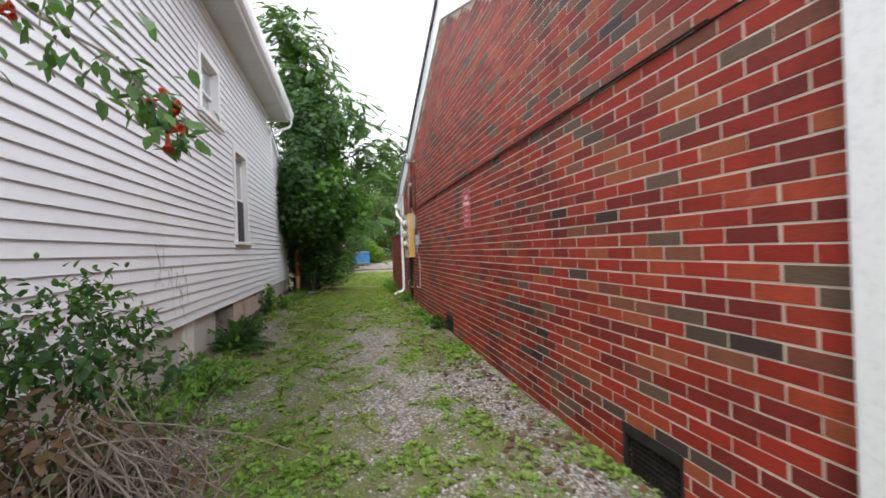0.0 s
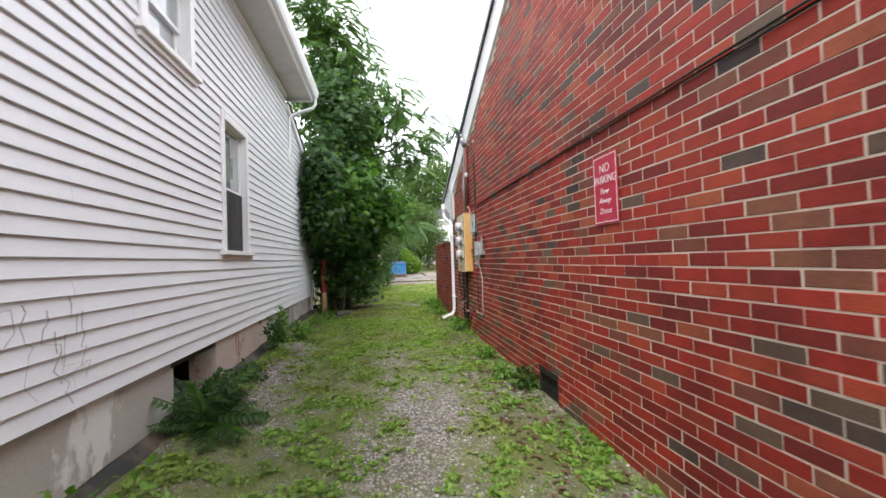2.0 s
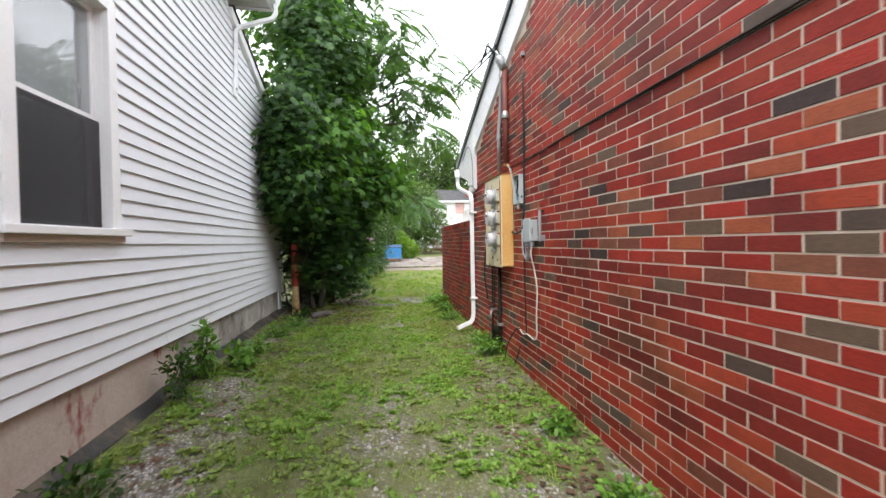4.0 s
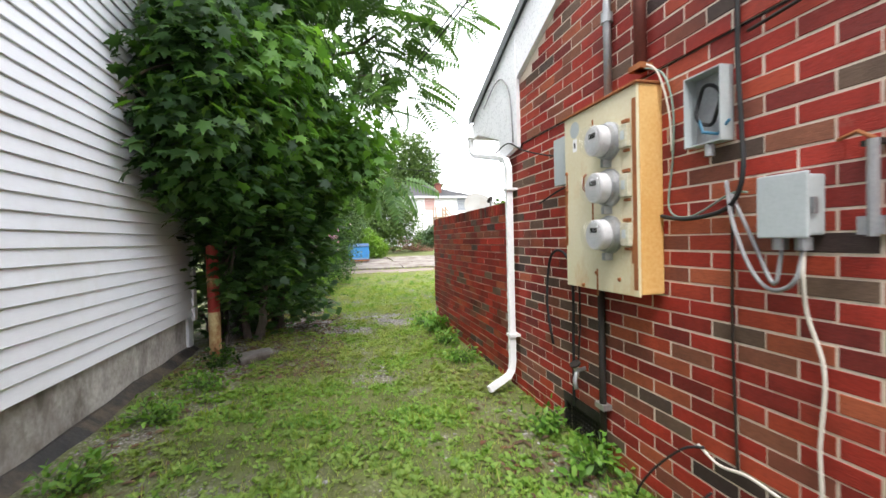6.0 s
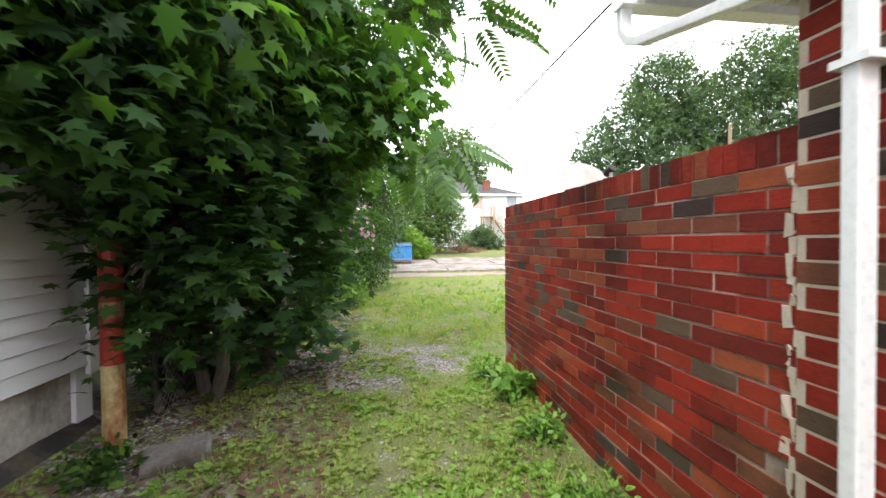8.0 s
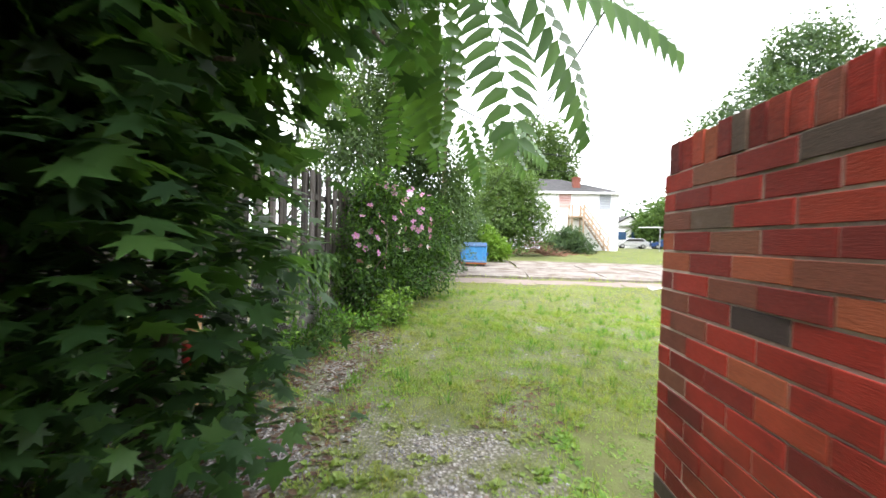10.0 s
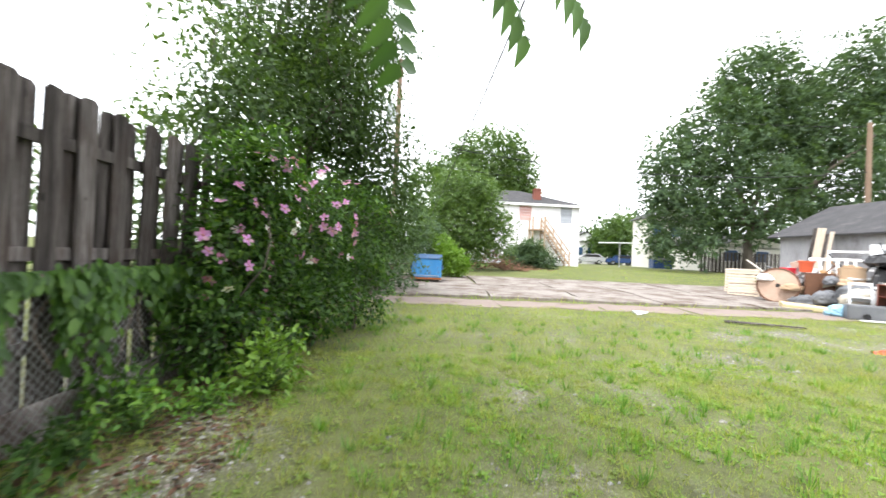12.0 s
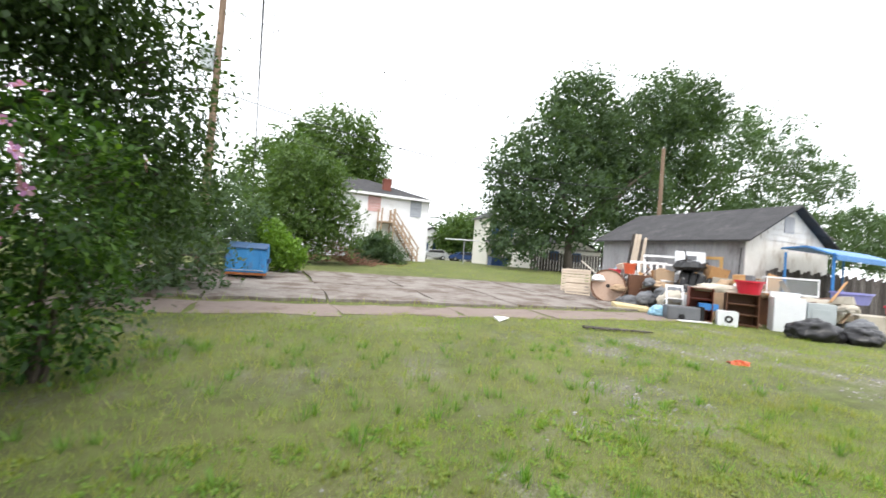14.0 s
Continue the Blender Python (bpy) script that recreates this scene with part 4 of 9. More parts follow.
part("fitting", Shape().lathe([(0.0, 0), (0.04, 0), (0.042, 0.03), (0.03, 0.07), (0.0, 0.07)], 14, pose(1.455, 8.55, 2.62)), GALV, mast)
part("clamp", Shape().box(1.42, BX, 8.51, 8.59, 2.12, 2.145), RUST, mast)
for k, (dy, dz) in enumerate(((0.0, 0.05), (0.03, 0.09), (-0.03, 0.12))):
    part("service_wire", Shape().tube([(1.40, 8.55 + dy, 3.26), (1.28, 8.55 + dy * 2, 3.30 + dz), (1.22, 8.6 + dy, 3.20), (1.33, 8.72, 3.35 + dz), (1.45, 8.85, 3.40)], 0.006, 6), BLACK, mast)
mast2 = thing("cable_riser", "thin brown cable riser on the brick wall", "conduit")
part("pipe", Shape().tube([(1.482, 8.09, 2.12), (1.482, 8.08, 3.05)], 0.010, 8), RED_PIPE, mast2, smooth=True)
part("head", Shape().box(1.46, 1.497, 8.05, 8.11, 3.05, 3.09), GALV, mast2, bevel=0.004)

sw = thing("open_switch_box", "open grey switch box with coiled black wire", "electrical box", (0, 0.035, 0))
x0, x1, y0, y1, z0, z1 = 1.435, 1.497, 8.085, 8.25, 1.70, 1.975
part("back_plate", Shape().box(x1 - 0.004, x1, y0, y1, z0, z1), GALV, sw)
for a in ((x0, x1 - 0.004, y0, y0 + 0.005, z0, z1), (x0, x1 - 0.004, y1 - 0.005, y1, z0, z1), (x0, x1 - 0.004, y0 + 0.005, y1 - 0.005, z0, z0 + 0.005), (x0, x1 - 0.004, y0 + 0.005, y1 - 0.005, z1 - 0.005, z1)):
    part("side", Shape().box(*a), GREYBOX, sw)
coil = [(1.465 + 0.008 * math.sin(a * 3), 8.165 + 0.052 * math.cos(a), 1.85 + 0.075 * math.sin(a)) for a in np.linspace(0, 4 * math.pi, 40)]
part("wire_coil", Shape().tube(coil, 0.007, 6), BLACK, sw, "coil of black wire")
part("wire", Shape().tube([(1.46, 8.20, 1.80), (1.455, 8.18, 1.75), (1.46, 8.12, 1.73), (1.46, 8.07, 1.77)], 0.006, 6), surface("blue_wire", (0.03, 0.12, 0.2), (0.04, 0.16, 0.26), 4, 60, 0.5, bump=0), sw, "teal wire end")
part("gland", Shape().lathe([(0, 0), (0.018, 0), (0.018, 0.04), (0.012, 0.05), (0, 0.05)], 12, pose(1.455, 8.15, 1.652)), GALV, sw)

cb = thing("cable_box", "pale grey plastic cable box with two glands", "electrical box", (0, 0.03, 0))
part("box_body", Shape().box(1.425, 1.497, 7.795, 7.935, 1.345, 1.53), GREYBOX, cb, bevel=0.008)
part("lid", Shape().box(1.412, 1.425, 7.788, 7.942, 1.338, 1.538), GREYBOX, cb, bevel=0.005)
for y in (7.825, 7.895):
    part("gland", Shape().lathe([(0, 0), (0.022, 0), (0.022, 0.04), (0, 0.04)], 12, pose(1.45, y, 1.30)), GALV, cb)
part("clasp", Shape().box(1.43, 1.45, 7.782, 7.794, 1.41, 1.46), GALV, cb, bevel=0.003)
br = thing("pipe_bracket", "rusty iron bracket with a short grey pipe", "bracket", (0, 0.03, 0))
part("pipe", Shape().tube([(1.46, 7.66, 1.34), (1.46, 7.66, 1.60)], 0.014, 8), GALV, br)
part("clamp", Shape().box(1.462, 1.50, 7.645, 7.69, 1.585, 1.60), DARKIRON, br)
part("clamp", Shape().box(1.455, 1.50, 7.635, 7.695, 1.345, 1.395), GALV, br)
part("tail", Shape().tube([(1.47, 7.66, 1.60), (1.47, 7.70, 1.63), (1.49, 7.76, 1.62)], 0.006, 6), RUST, br)
tap = thing("hose_tap", "worn metal garden tap on the brick wall", "tap")
part("pipe", Shape().tube([(1.50, 9.11, 0.56), (1.44, 9.11, 0.55), (1.42, 9.10, 0.50), (1.415, 9.08, 0.45)], 0.013, 8), GALV, tap, smooth=True)
part("handle", Shape().lathe([(0, 0), (0.035, 0), (0.035, 0.012), (0, 0.012)], 10, pose(1.435, 9.115, 0.585, 0, -30, 0)), DARKIRON, tap)
part("bonnet", Shape().lathe([(0, 0), (0.016, 0), (0.012, 0.04), (0, 0.04)], 8, pose(1.44, 9.11, 0.55, 0, -30, 0)), GALV, tap)
gp = thing("ground_pipe", "black iron pipe running down below the meter cabinet", "pipe")
part("pipe", Shape().tube([(1.47, 8.90, 1.09), (1.47, 8.90, 0.02)], 0.02, 10), DARKIRON, gp, smooth=True)
part("clamp", Shape().box(1.445, 1.50, 8.86, 8.94, 0.40, 0.43), GALV, gp)
solid("ground_rod_wire", Shape().tube([(1.475, 9.12, 1.09), (1.48, 9.13, 0.8), (1.47, 9.14, 0.6)], 0.006, 6), DARKIRON, "thin dark earth wire down the brick wall", "wire")


def cable(name, pts, r, mat_, label, shift=0.0):
    """A cable through points, rounded between them."""
    p = [Vector(q) + Vector((0, shift, 0)) for q in pts]
    path = []
    for i in range(len(p) - 1):
        a, b, c, d = p[max(i - 1, 0)], p[i], p[i + 1], p[min(i + 2, len(p) - 1)]
        for k in range(5):
            t_ = k / 5
            path.append(tuple(0.5 * (2 * b + (c - a) * t_ + (2 * a - 5 * b + 4 * c - d) * t_ ** 2 + (3 * b - a - 3 * c + d) * t_ ** 3)))
    path.append(tuple(p[-1]))
    return solid(name, Shape().tube(path, r, 6), mat_, label, "cable", smooth=True)


OFFWHITE = surface("off_white_cable", (0.52, 0.48, 0.42), (0.62, 0.58, 0.52), 5, 60, 0.5, bump=0)
GREYCABLE = surface("grey_cable", (0.20, 0.20, 0.21), (0.30, 0.30, 0.31), 5, 60, 0.5, bump=0)
GREENCABLE = surface("green_cable", (0.16, 0.24, 0.20), (0.22, 0.30, 0.25), 5, 60, 0.5, bump=0)
cable("white_cable", [(1.45, 7.825, 1.30), (1.44, 7.82, 1.22), (1.47, 7.83, 1.10), (1.48, 7.79, 0.93), (1.475, 7.80, 0.7), (1.475, 7.80, 0.52), (1.47, 7.86, 0.47), (1.475, 8.03, 0.48), (1.475, 8.15, 0.46), (1.47, 8.24, 0.50)], 0.0065, OFFWHITE, "off-white cable hanging in a loop below the cable box", 0.03)
cable("black_cable", [(1.47, 8.24, 0.5), (1.44, 8.32, 0.46), (1.42, 8.48, 0.28), (1.42, 8.58, 0.10), (1.44, 8.5, 0.02), (1.46, 8.38, 0.12), (1.46, 8.2, 0.34)], 0.006, BLACK, "black cable curling to the ground")
cable("black_cable", [(1.48, 8.08, 2.9), (1.475, 8.085, 2.05), (1.47, 8.07, 1.75), (1.45, 8.05, 1.56), (1.46, 8.12, 1.45), (1.46, 8.3, 1.42), (1.48, 8.46, 1.44)], 0.009, BLACK, "black cable down the brick wall to the meter cabinet")
cable("grey_cable", [(1.47, 8.10, 1.55), (1.45, 8.06, 1.4), (1.43, 7.98, 1.24), (1.44, 7.92, 1.17), (1.43, 7.84, 1.20), (1.45, 7.825, 1.30)], 0.0075, GREYCABLE, "grey cable looping into the cable box", 0.03)
cable("grey_cable", [(1.45, 7.89, 1.30), (1.43, 7.90, 1.19), (1.45, 7.98, 1.32), (1.47, 8.08, 1.5)], 0.007, GREYCABLE, "grey cable looping under the cable box", 0.03)
cable("green_cable", [(1.45, 8.52, 2.12), (1.47, 8.43, 2.06), (1.482, 8.39, 1.9), (1.486, 8.40, 1.68), (1.484, 8.42, 1.47), (1.48, 8.30, 1.43), (1.47, 8.12, 1.50), (1.47, 8.05, 1.5)], 0.0045, GREENCABLE, "thin green earth cable beside the meter cabinet")
cable("white_cable", [(1.45, 8.57, 2.16), (1.46, 8.46, 2.09), (1.478, 8.41, 1.9), (1.482, 8.40, 1.72)], 0.0045, OFFWHITE, "pale cable down the side of the meter cabinet")
cable("thin_cable", [(1.485, 8.12, 1.46), (1.48, 8.12, 1.0), (1.485, 8.11, 0.47)], 0.006, DARKIRON, "thin dark cable down the bricks")
cable("wall_wire", [(1.478, 8.05, 2.06), (1.475, 7.43, 2.095), (1.475, 6.0, 2.10), (1.475, 4.0, 2.11), (1.475, 1.0, 2.105)], 0.006, DARKIRON, "thin dark wire along the brick ledge")
cable("black_cable", [(1.49, 9.48, 0.62), (1.46, 9.50, 0.9), (1.46, 9.46, 1.18), (1.455, 9.36, 1.27), (1.46, 9.24, 1.24), (1.465, 9.18, 1.1), (1.47, 9.19, 0.7), (1.47, 9.2, 0.3)], 0.009, BLACK, "black cable arched on the bricks")
cable("black_cable", [(1.47, 9.07, 1.84), (1.46, 9.4, 1.90), (1.45, 9.8, 2.02), (1.43, 10.05, 2.13), (1.42, 10.30, 2.10)], 0.006, BLACK, "black cable from the meter cabinet to the eave")
cable("black_cable", [(1.48, 9.09, 1.70), (1.475, 9.35, 1.66), (1.475, 9.62, 1.60)], 0.006, BLACK, "short black cable beside the junction box")
cable("eave_cable", [(1.44, 9.97, 2.12), (1.435, 10.0, 2.5), (1.435, 10.15, 2.68), (1.435, 10.33, 2.70), (1.43, 10.6, 2.58)], 0.006, GREYCABLE, "grey cable looped over the white eave end")
solid("porch_stick", Shape().tube([(1.43, 5.0, -0.01), (1.30, 4.55, 0.06)], 0.008, 6), TWIG, "thin pale stick on the gravel by the wall", "stick")

# satellite dish behind the garden wall
dish = thing("satellite_dish", "weathered pale grey satellite dish behind the garden wall", "satellite dish")
DISHM = surface("dish_enamel", (0.32, 0.32, 0.30), (0.38, 0.37, 0.35), 3, 60, 0.6, stain=(0.27, 0.23, 0.18), stain_at=(0.55, 0.8), bump=0.05)
rings_ = [(0.0, 0.0), (0.10, 0.006), (0.19, 0.024), (0.26, 0.05), (0.264, 0.05), (0.19, 0.018), (0.10, 0.0), (0.0, -0.006)]
place = pose(2.10, 12.72, 1.79, 62, 0, 8)
part("reflector", Shape().lathe(rings_, 32, place), DISHM, dish, smooth=True)
part("arm", Shape().tube([tuple(place @ Vector((0, -0.24, 0.03))), tuple(place @ Vector((0, -0.2, 0.3))), tuple(place @ Vector((0, -0.05, 0.36)))], 0.015, 6), GALV, dish)
part("receiver", Shape().lathe([(0, 0), (0.03, 0), (0.03, 0.09), (0, 0.09)], 12, place @ pose(0, -0.05, 0.30)), DARKIRON, dish)
part("mount_pole", Shape().tube([(2.10, 12.80, 0.0), (2.10, 12.80, 1.8)], 0.022, 8), GALV, dish)

seam = Shape()
rsm = random.Random(3)
zz = 0.12
while zz < 1.55:
    h_ = rsm.uniform(0.02, 0.07)
    y_ = B1 + (0.0 if int(zz / COURSE) % 2 else 0.014) + rsm.uniform(0, 0.010)
    seam.box(GX0 - rsm.uniform(0.006, 0.010), GX0 + 0.01, y_, y_ + rsm.uniform(0.010, 0.030), zz, min(zz + h_, 1.56))
    zz += h_
solid("mortar_seam", seam, MORTAR, "smeared pale mortar seam where the garden wall meets the building", "seam", kind="structure", jitter=0.004)

# brick ledge: corbelled upper bricks, with a dark strip as the shade line below
upper = Shape()
for a, b in ((B0, RIDGE_Y), (RIDGE_Y, B1)):
    upper.prism([(a, 2.103), (b, 2.103), (b, brick_top(b)), (a, brick_top(a))], BX - 0.010, BX - 0.0012)
part("upper_brickwork", upper, MORTAR, wall_east)
part("ledge_shade_strip", Shape().box(BX - 0.008, BX - 0.0012, B0, B1, 2.0965, 2.1015), DARKIRON, wall_east)
# traces of a torn-off vine on the siding
rv = random.Random(6)
tr_ = thing("vine_trace", "dry grey traces of a torn-off vine on the siding", "vine")
TRACE = surface("dried_vine_trace", (0.22, 0.21, 0.20), (0.34, 0.33, 0.31), 8, 80, 0.9, bump=0)
for i in range(8):
    y_, z_ = 3.8 + 0.11 * i + rv.uniform(-0.05, 0.05), rv.uniform(1.1, 1.45) - 0.03 * i
    pts_ = []
    for k in range(9):
        pts_.append((WX + 0.011, y_ + rv.uniform(-0.012, 0.012) + 0.02 * k * rv.uniform(-0.4, 1), z_ - 0.05 * k * rv.uniform(0.7, 1.2)))
    part("tendril", Shape().tube(pts_, 0.0022, 5, end=0.0008), TRACE, tr_)

# ---- fence along the yard ----
FXX = -1.34
FENCE0, FENCE1 = 12.75, 21.4
fence = thing("board_fence", "tall weathered grey board fence above chain-link mesh", "fence")
rngf = random.Random(9)


def board_shape(w, h, seed):
    c = 0.028
    r = random.Random(seed)
    pts = [(-w / 2, 0), (w / 2, 0), (w / 2 + r.uniform(-0.003, 0.003), h - c), (w / 2 - c, h + r.uniform(-0.006, 0.004)), (-w / 2 + c, h), (-w / 2, h - c)]
    return Shape().prism(pts, -0.010, 0.010)


boards = [board_shape(0.142, 2.05, s).mesh("board", WOODGREY, 0.003) for s in range(5)]
y, k = FENCE0, 0
while y < FENCE1:
    for xx, off in ((FXX, 0.0), (FXX - 0.075, 0.205)):
        ob = part("board", boards[rngf.randrange(5)], None, fence)
        ob.matrix_basis = pose(xx, y + off, 0.17 + rngf.uniform(-0.015, 0.015), rngf.uniform(-0.8, 0.8), rngf.uniform(-0.8, 0.8), rngf.uniform(-1.5, 1.5))
    y += 0.298
for z in (0.55, 1.12, 1.84):
    part("rail", Shape().box(FXX - 0.058, FXX - 0.017, FENCE0 - 0.1, FENCE1 + 0.1, z, z + 0.085), WOODGREY, fence, bevel=0.004)
y = FENCE0
while y < FENCE1 + 0.1:
    part("post", Shape().box(FXX - 0.155, FXX - 0.09, y, y + 0.09, -0.1, 2.0), WOODGREY, fence, bevel=0.004)
    y += 2.4
cl = thing("chain_link_fence", "rusty chain-link mesh fence in front of the boards", "fence")
mesh_ = Shape()
CX = FXX + 0.055
pitch = 0.065
lo, hi = 0.03, 0.98
y = FENCE0 - 0.25 - (hi - lo)
while y < FENCE1 + 0.2:
    for d in (1, -1):
        a = (CX + 0.003 * d, y if d > 0 else y + (hi - lo), lo)
        b = (CX - 0.003 * d, y + (hi - lo) if d > 0 else y, hi)
        pa, pb = Vector(a), Vector(b)
        y_lo, y_hi = FENCE0 - 0.25, FENCE1 + 0.2
        span = pb - pa
        t0, t1 = 0.0, 1.0
        for lim, sgn in ((y_lo, 1), (y_hi, -1)):
            if abs(span.y) > 1e-6:
                tt = (lim - pa.y) / span.y
                if (span.y > 0) == (sgn > 0):
                    t0 = max(t0, tt)
                else:
                    t1 = min(t1, tt)
        if t1 - t0 > 0.05:
            mesh_.tube([tuple(pa + span * t0), tuple(pa + span * t1)], 0.0016, 4)
    y += pitch
tagged(part("wire_mesh", mesh_, GALV, cl, "diamond wire mesh"), kind="stuff")
part("top_rail", Shape().tube([(CX, FENCE0 - 0.3, 0.985), (CX, 17.5, 0.975), (CX, FENCE1 + 0.2, 0.985)], 0.015, 8), DARKIRON, cl, "dark rusty top rail")
for yy in (FENCE0 + 0.95, FENCE0 + 3.4, FENCE0 + 5.8):
    part("fence_post", Shape().tube([(CX - 0.02, yy, -0.1), (CX - 0.02, yy, 1.0)], 0.018, 8), DARKIRON, cl)
MOSSY = surface("mossy_dark_concrete", (0.10, 0.09, 0.08), (0.19, 0.175, 0.165), 2.5, 40, 0.95, stain=(0.06, 0.045, 0.035), stain_at=(0.48, 0.62), bump=0.5, depth=0.01)
KERBM = surface("stained_kerb_concrete", (0.055, 0.042, 0.034), (0.27, 0.245, 0.23), 2.6, 22, 0.95, stain=(0.04, 0.028, 0.021), stain_scale=2.6, stain_at=(0.44, 0.56), bump=0.7, depth=0.015)
solid("fence_kerb", Shape().box(CX - 0.043, CX - 0.006, FENCE0 - 0.3, FENCE1 + 0.2, -0.2, 0.27), KERBM, "low stained concrete kerb under the fence", "kerb", bevel=0.02, jitter=0.01, kind="structure")

# bollards
POSTRED = surface("chipped_red_paint", (0.26, 0.02, 0.016), (0.34, 0.035, 0.025), 5, 60, 0.55, stain=(0.17, 0.07, 0.03), stain_scale=5, stain_at=(0.5, 0.66), bump=0.25)
POSTYEL = surface("faded_yellow_paint", (0.42, 0.30, 0.13), (0.55, 0.46, 0.26), 5, 60, 0.6, stain=(0.22, 0.08, 0.025), stain_scale=6, stain_at=(0.40, 0.56), bump=0.3)
for x, y, h, bands in ((-1.31, 12.0, 1.28, ((0.0, 0.52, POSTYEL), (0.52, 0.80, POSTRED), (0.80, 0.90, POSTYEL), (0.90, 1.28, POSTRED))),
                       (-1.19, 14.55, 0.98, ((0.0, 0.34, POSTYEL), (0.34, 0.52, POSTRED), (0.52, 0.68, POSTYEL), (0.68, 0.98, POSTRED)))):
    b_ = thing("steel_bollard", "steel pipe bollard with flaking red and yellow paint", "bollard", (x, y, ground_z(x, y) - 0.02), group="bollards")
    for z0, z1, mm in bands:
        part("painted_band", Shape().lathe([(0.0, z0), (0.062, z0), (0.062, z1), (0.0, z1)] if z1 < h else [(0.0, z0), (0.062, z0), (0.062, z1 - 0.01), (0.05, z1), (0.0, z1)], 18), mm, b_)
solid("stone_slab", Shape().box(-0.17, 0.17, -0.13, 0.13, -0.08, 0.035), MOSSY, "flat grey stone slab lying in the weeds", "slab", bevel=0.02, jitter=0.006, m=pose(-0.86, 11.8, 0.13, 6, -4, 20))

# ---- broken concrete pad across the yard ----
SLABM = surface("worn_concrete_pad", (0.165, 0.14, 0.122), (0.28, 0.255, 0.23), 1.3, 30, 0.9, stain=(0.115, 0.085, 0.068), stain_scale=1.1, stain_at=(0.46, 0.60), bump=0.5, depth=0.01)
SLABR = surface("reddish_worn_paving", (0.17, 0.13, 0.11), (0.26, 0.21, 0.185), 0.9, 30, 0.9, stain=(0.14, 0.10, 0.08), stain_scale=0.9, stain_at=(0.5, 0.62), bump=0.5, depth=0.01)
pad = thing("concrete_pad", "cracked and stained concrete pad between grass", "pavement", kind="structure")
rs = random.Random(21)


def slab(x0, x1, y0, y1, lift, material):
    s = Shape()
    n = 6
    k = 3
    v = []
    for j in range(k + 1):
        for i in range(n + 1):
            x, y = x0 + (x1 - x0) * i / n, y0 + (y1 - y0) * j / k
            if j in (0, k):
                y += rs.uniform(-0.14, 0.14)
            if i in (0, n):
                x += rs.uniform(-0.08, 0.08)
            v.append((x, y, ground_z(x, y) + lift + rs.uniform(-0.006, 0.006)))
    top = len(v)
    v += [(x, y, z - 0.16) for x, y, z in v]
    f = [(j * (n + 1) + i, j * (n + 1) + i + 1, (j + 1) * (n + 1) + i + 1, (j + 1) * (n + 1) + i) for j in range(k) for i in range(n)]
    ring = [i for i in range(n + 1)] + [j * (n + 1) + n for j in range(1, k + 1)] + [k * (n + 1) + i for i in range(n - 1, -1, -1)] + [j * (n + 1) for j in range(k - 1, 0, -1)]
    f += [(b_, a_, a_ + top, b_ + top) for a_, b_ in zip(ring, ring[1:] + ring[:1])]
    s.add(v, f)
    part("slab", s, material, pad)


x = -2.0
while x < 15.5:
    w = rs.uniform(2.2, 3.4)
    if x < 12:
        slab(x, x + w - 0.06, 24.75, 26.0 + rs.uniform(-0.1, 0.1), 0.012, SLABR)
    slab(x, x + w - 0.05, 26.35, 29.6, 0.07, SLABM)
    slab(x, x + w - 0.05, 29.68, 33.4 + rs.uniform(-0.2, 0.3), 0.06, SLABM)
    x += w
x = 15.6
while x < 34:
    slab(x, x + 3.2, 31.2 + 0.15 * (x - 15), 34.2 + 0.15 * (x - 15), 0.02, SLABM)
    x += 3.3

# ---- blue dumpster ----
DBLUE = surface("blue_dumpster_paint", (0.03, 0.17, 0.40), (0.05, 0.24, 0.50), 2, 60, 0.5, stain=(0.12, 0.10, 0.10), stain_scale=2.2, stain_at=(0.58, 0.72), bump=0.1)
DDARK = surface("dark_blue_plastic", (0.015, 0.05, 0.12), (0.03, 0.08, 0.17), 2, 60, 0.5, bump=0.1)
d = thing("dumpster", "dented blue steel dumpster on the concrete pad", "dumpster", (1.10, 30.4, ground_z(1.2, 30.4) + 0.07), -4)
d.scale = (0.80, 0.85, 0.86)
body = Shape()
body.prism([(-0.62, 0.16), (0.62, 0.16), (0.62, 1.05), (0.25, 1.14), (-0.66, 0.96)], -0.68, 0.68)
part("container", body, DBLUE, d, bevel=0.015)
for x in (-0.46, 0.0, 0.46):
    part("rib", Shape().box(x - 0.03, x + 0.03, -0.70, -0.64, 0.22, 0.92), DBLUE, d, bevel=0.006)
part("fork_pocket", Shape().box(0.68, 0.76, -0.5, 0.55, 0.5, 0.66), DDARK, d, bevel=0.008)
part("fork_pocket", Shape().box(-0.76, -0.68, -0.5, 0.55, 0.5, 0.66), DDARK, d, bevel=0.008)
for x in (-0.35, 0.35):
    part("lid", Shape().prism([(-0.70, 0.975), (0.26, 1.155), (0.26, 1.18), (-0.70, 1.0)], x - 0.335, x + 0.335), DDARK, d, "dark sloping lid")
part("base_rail", Shape().box(-0.70, 0.70, -0.68, -0.60, 0.08, 0.16), RUST, d, bevel=0.006)
for x in (-0.55, 0.55):
    for y in (-0.5, 0.5):
        wp = part("wheel", Shape().lathe([(0, -0.025), (0.075, -0.025), (0.08, 0), (0.075, 0.025), (0, 0.025)], 14, pose(x, y, 0.08, 0, 90, 0)), BLACK, d)
part("grab_bar", Shape().tube([(-0.6, -0.66, 0.22), (-0.6, -0.72, 0.24), (0.6, -0.72, 0.24), (0.6, -0.66, 0.22)], 0.015, 6), GALV, d)

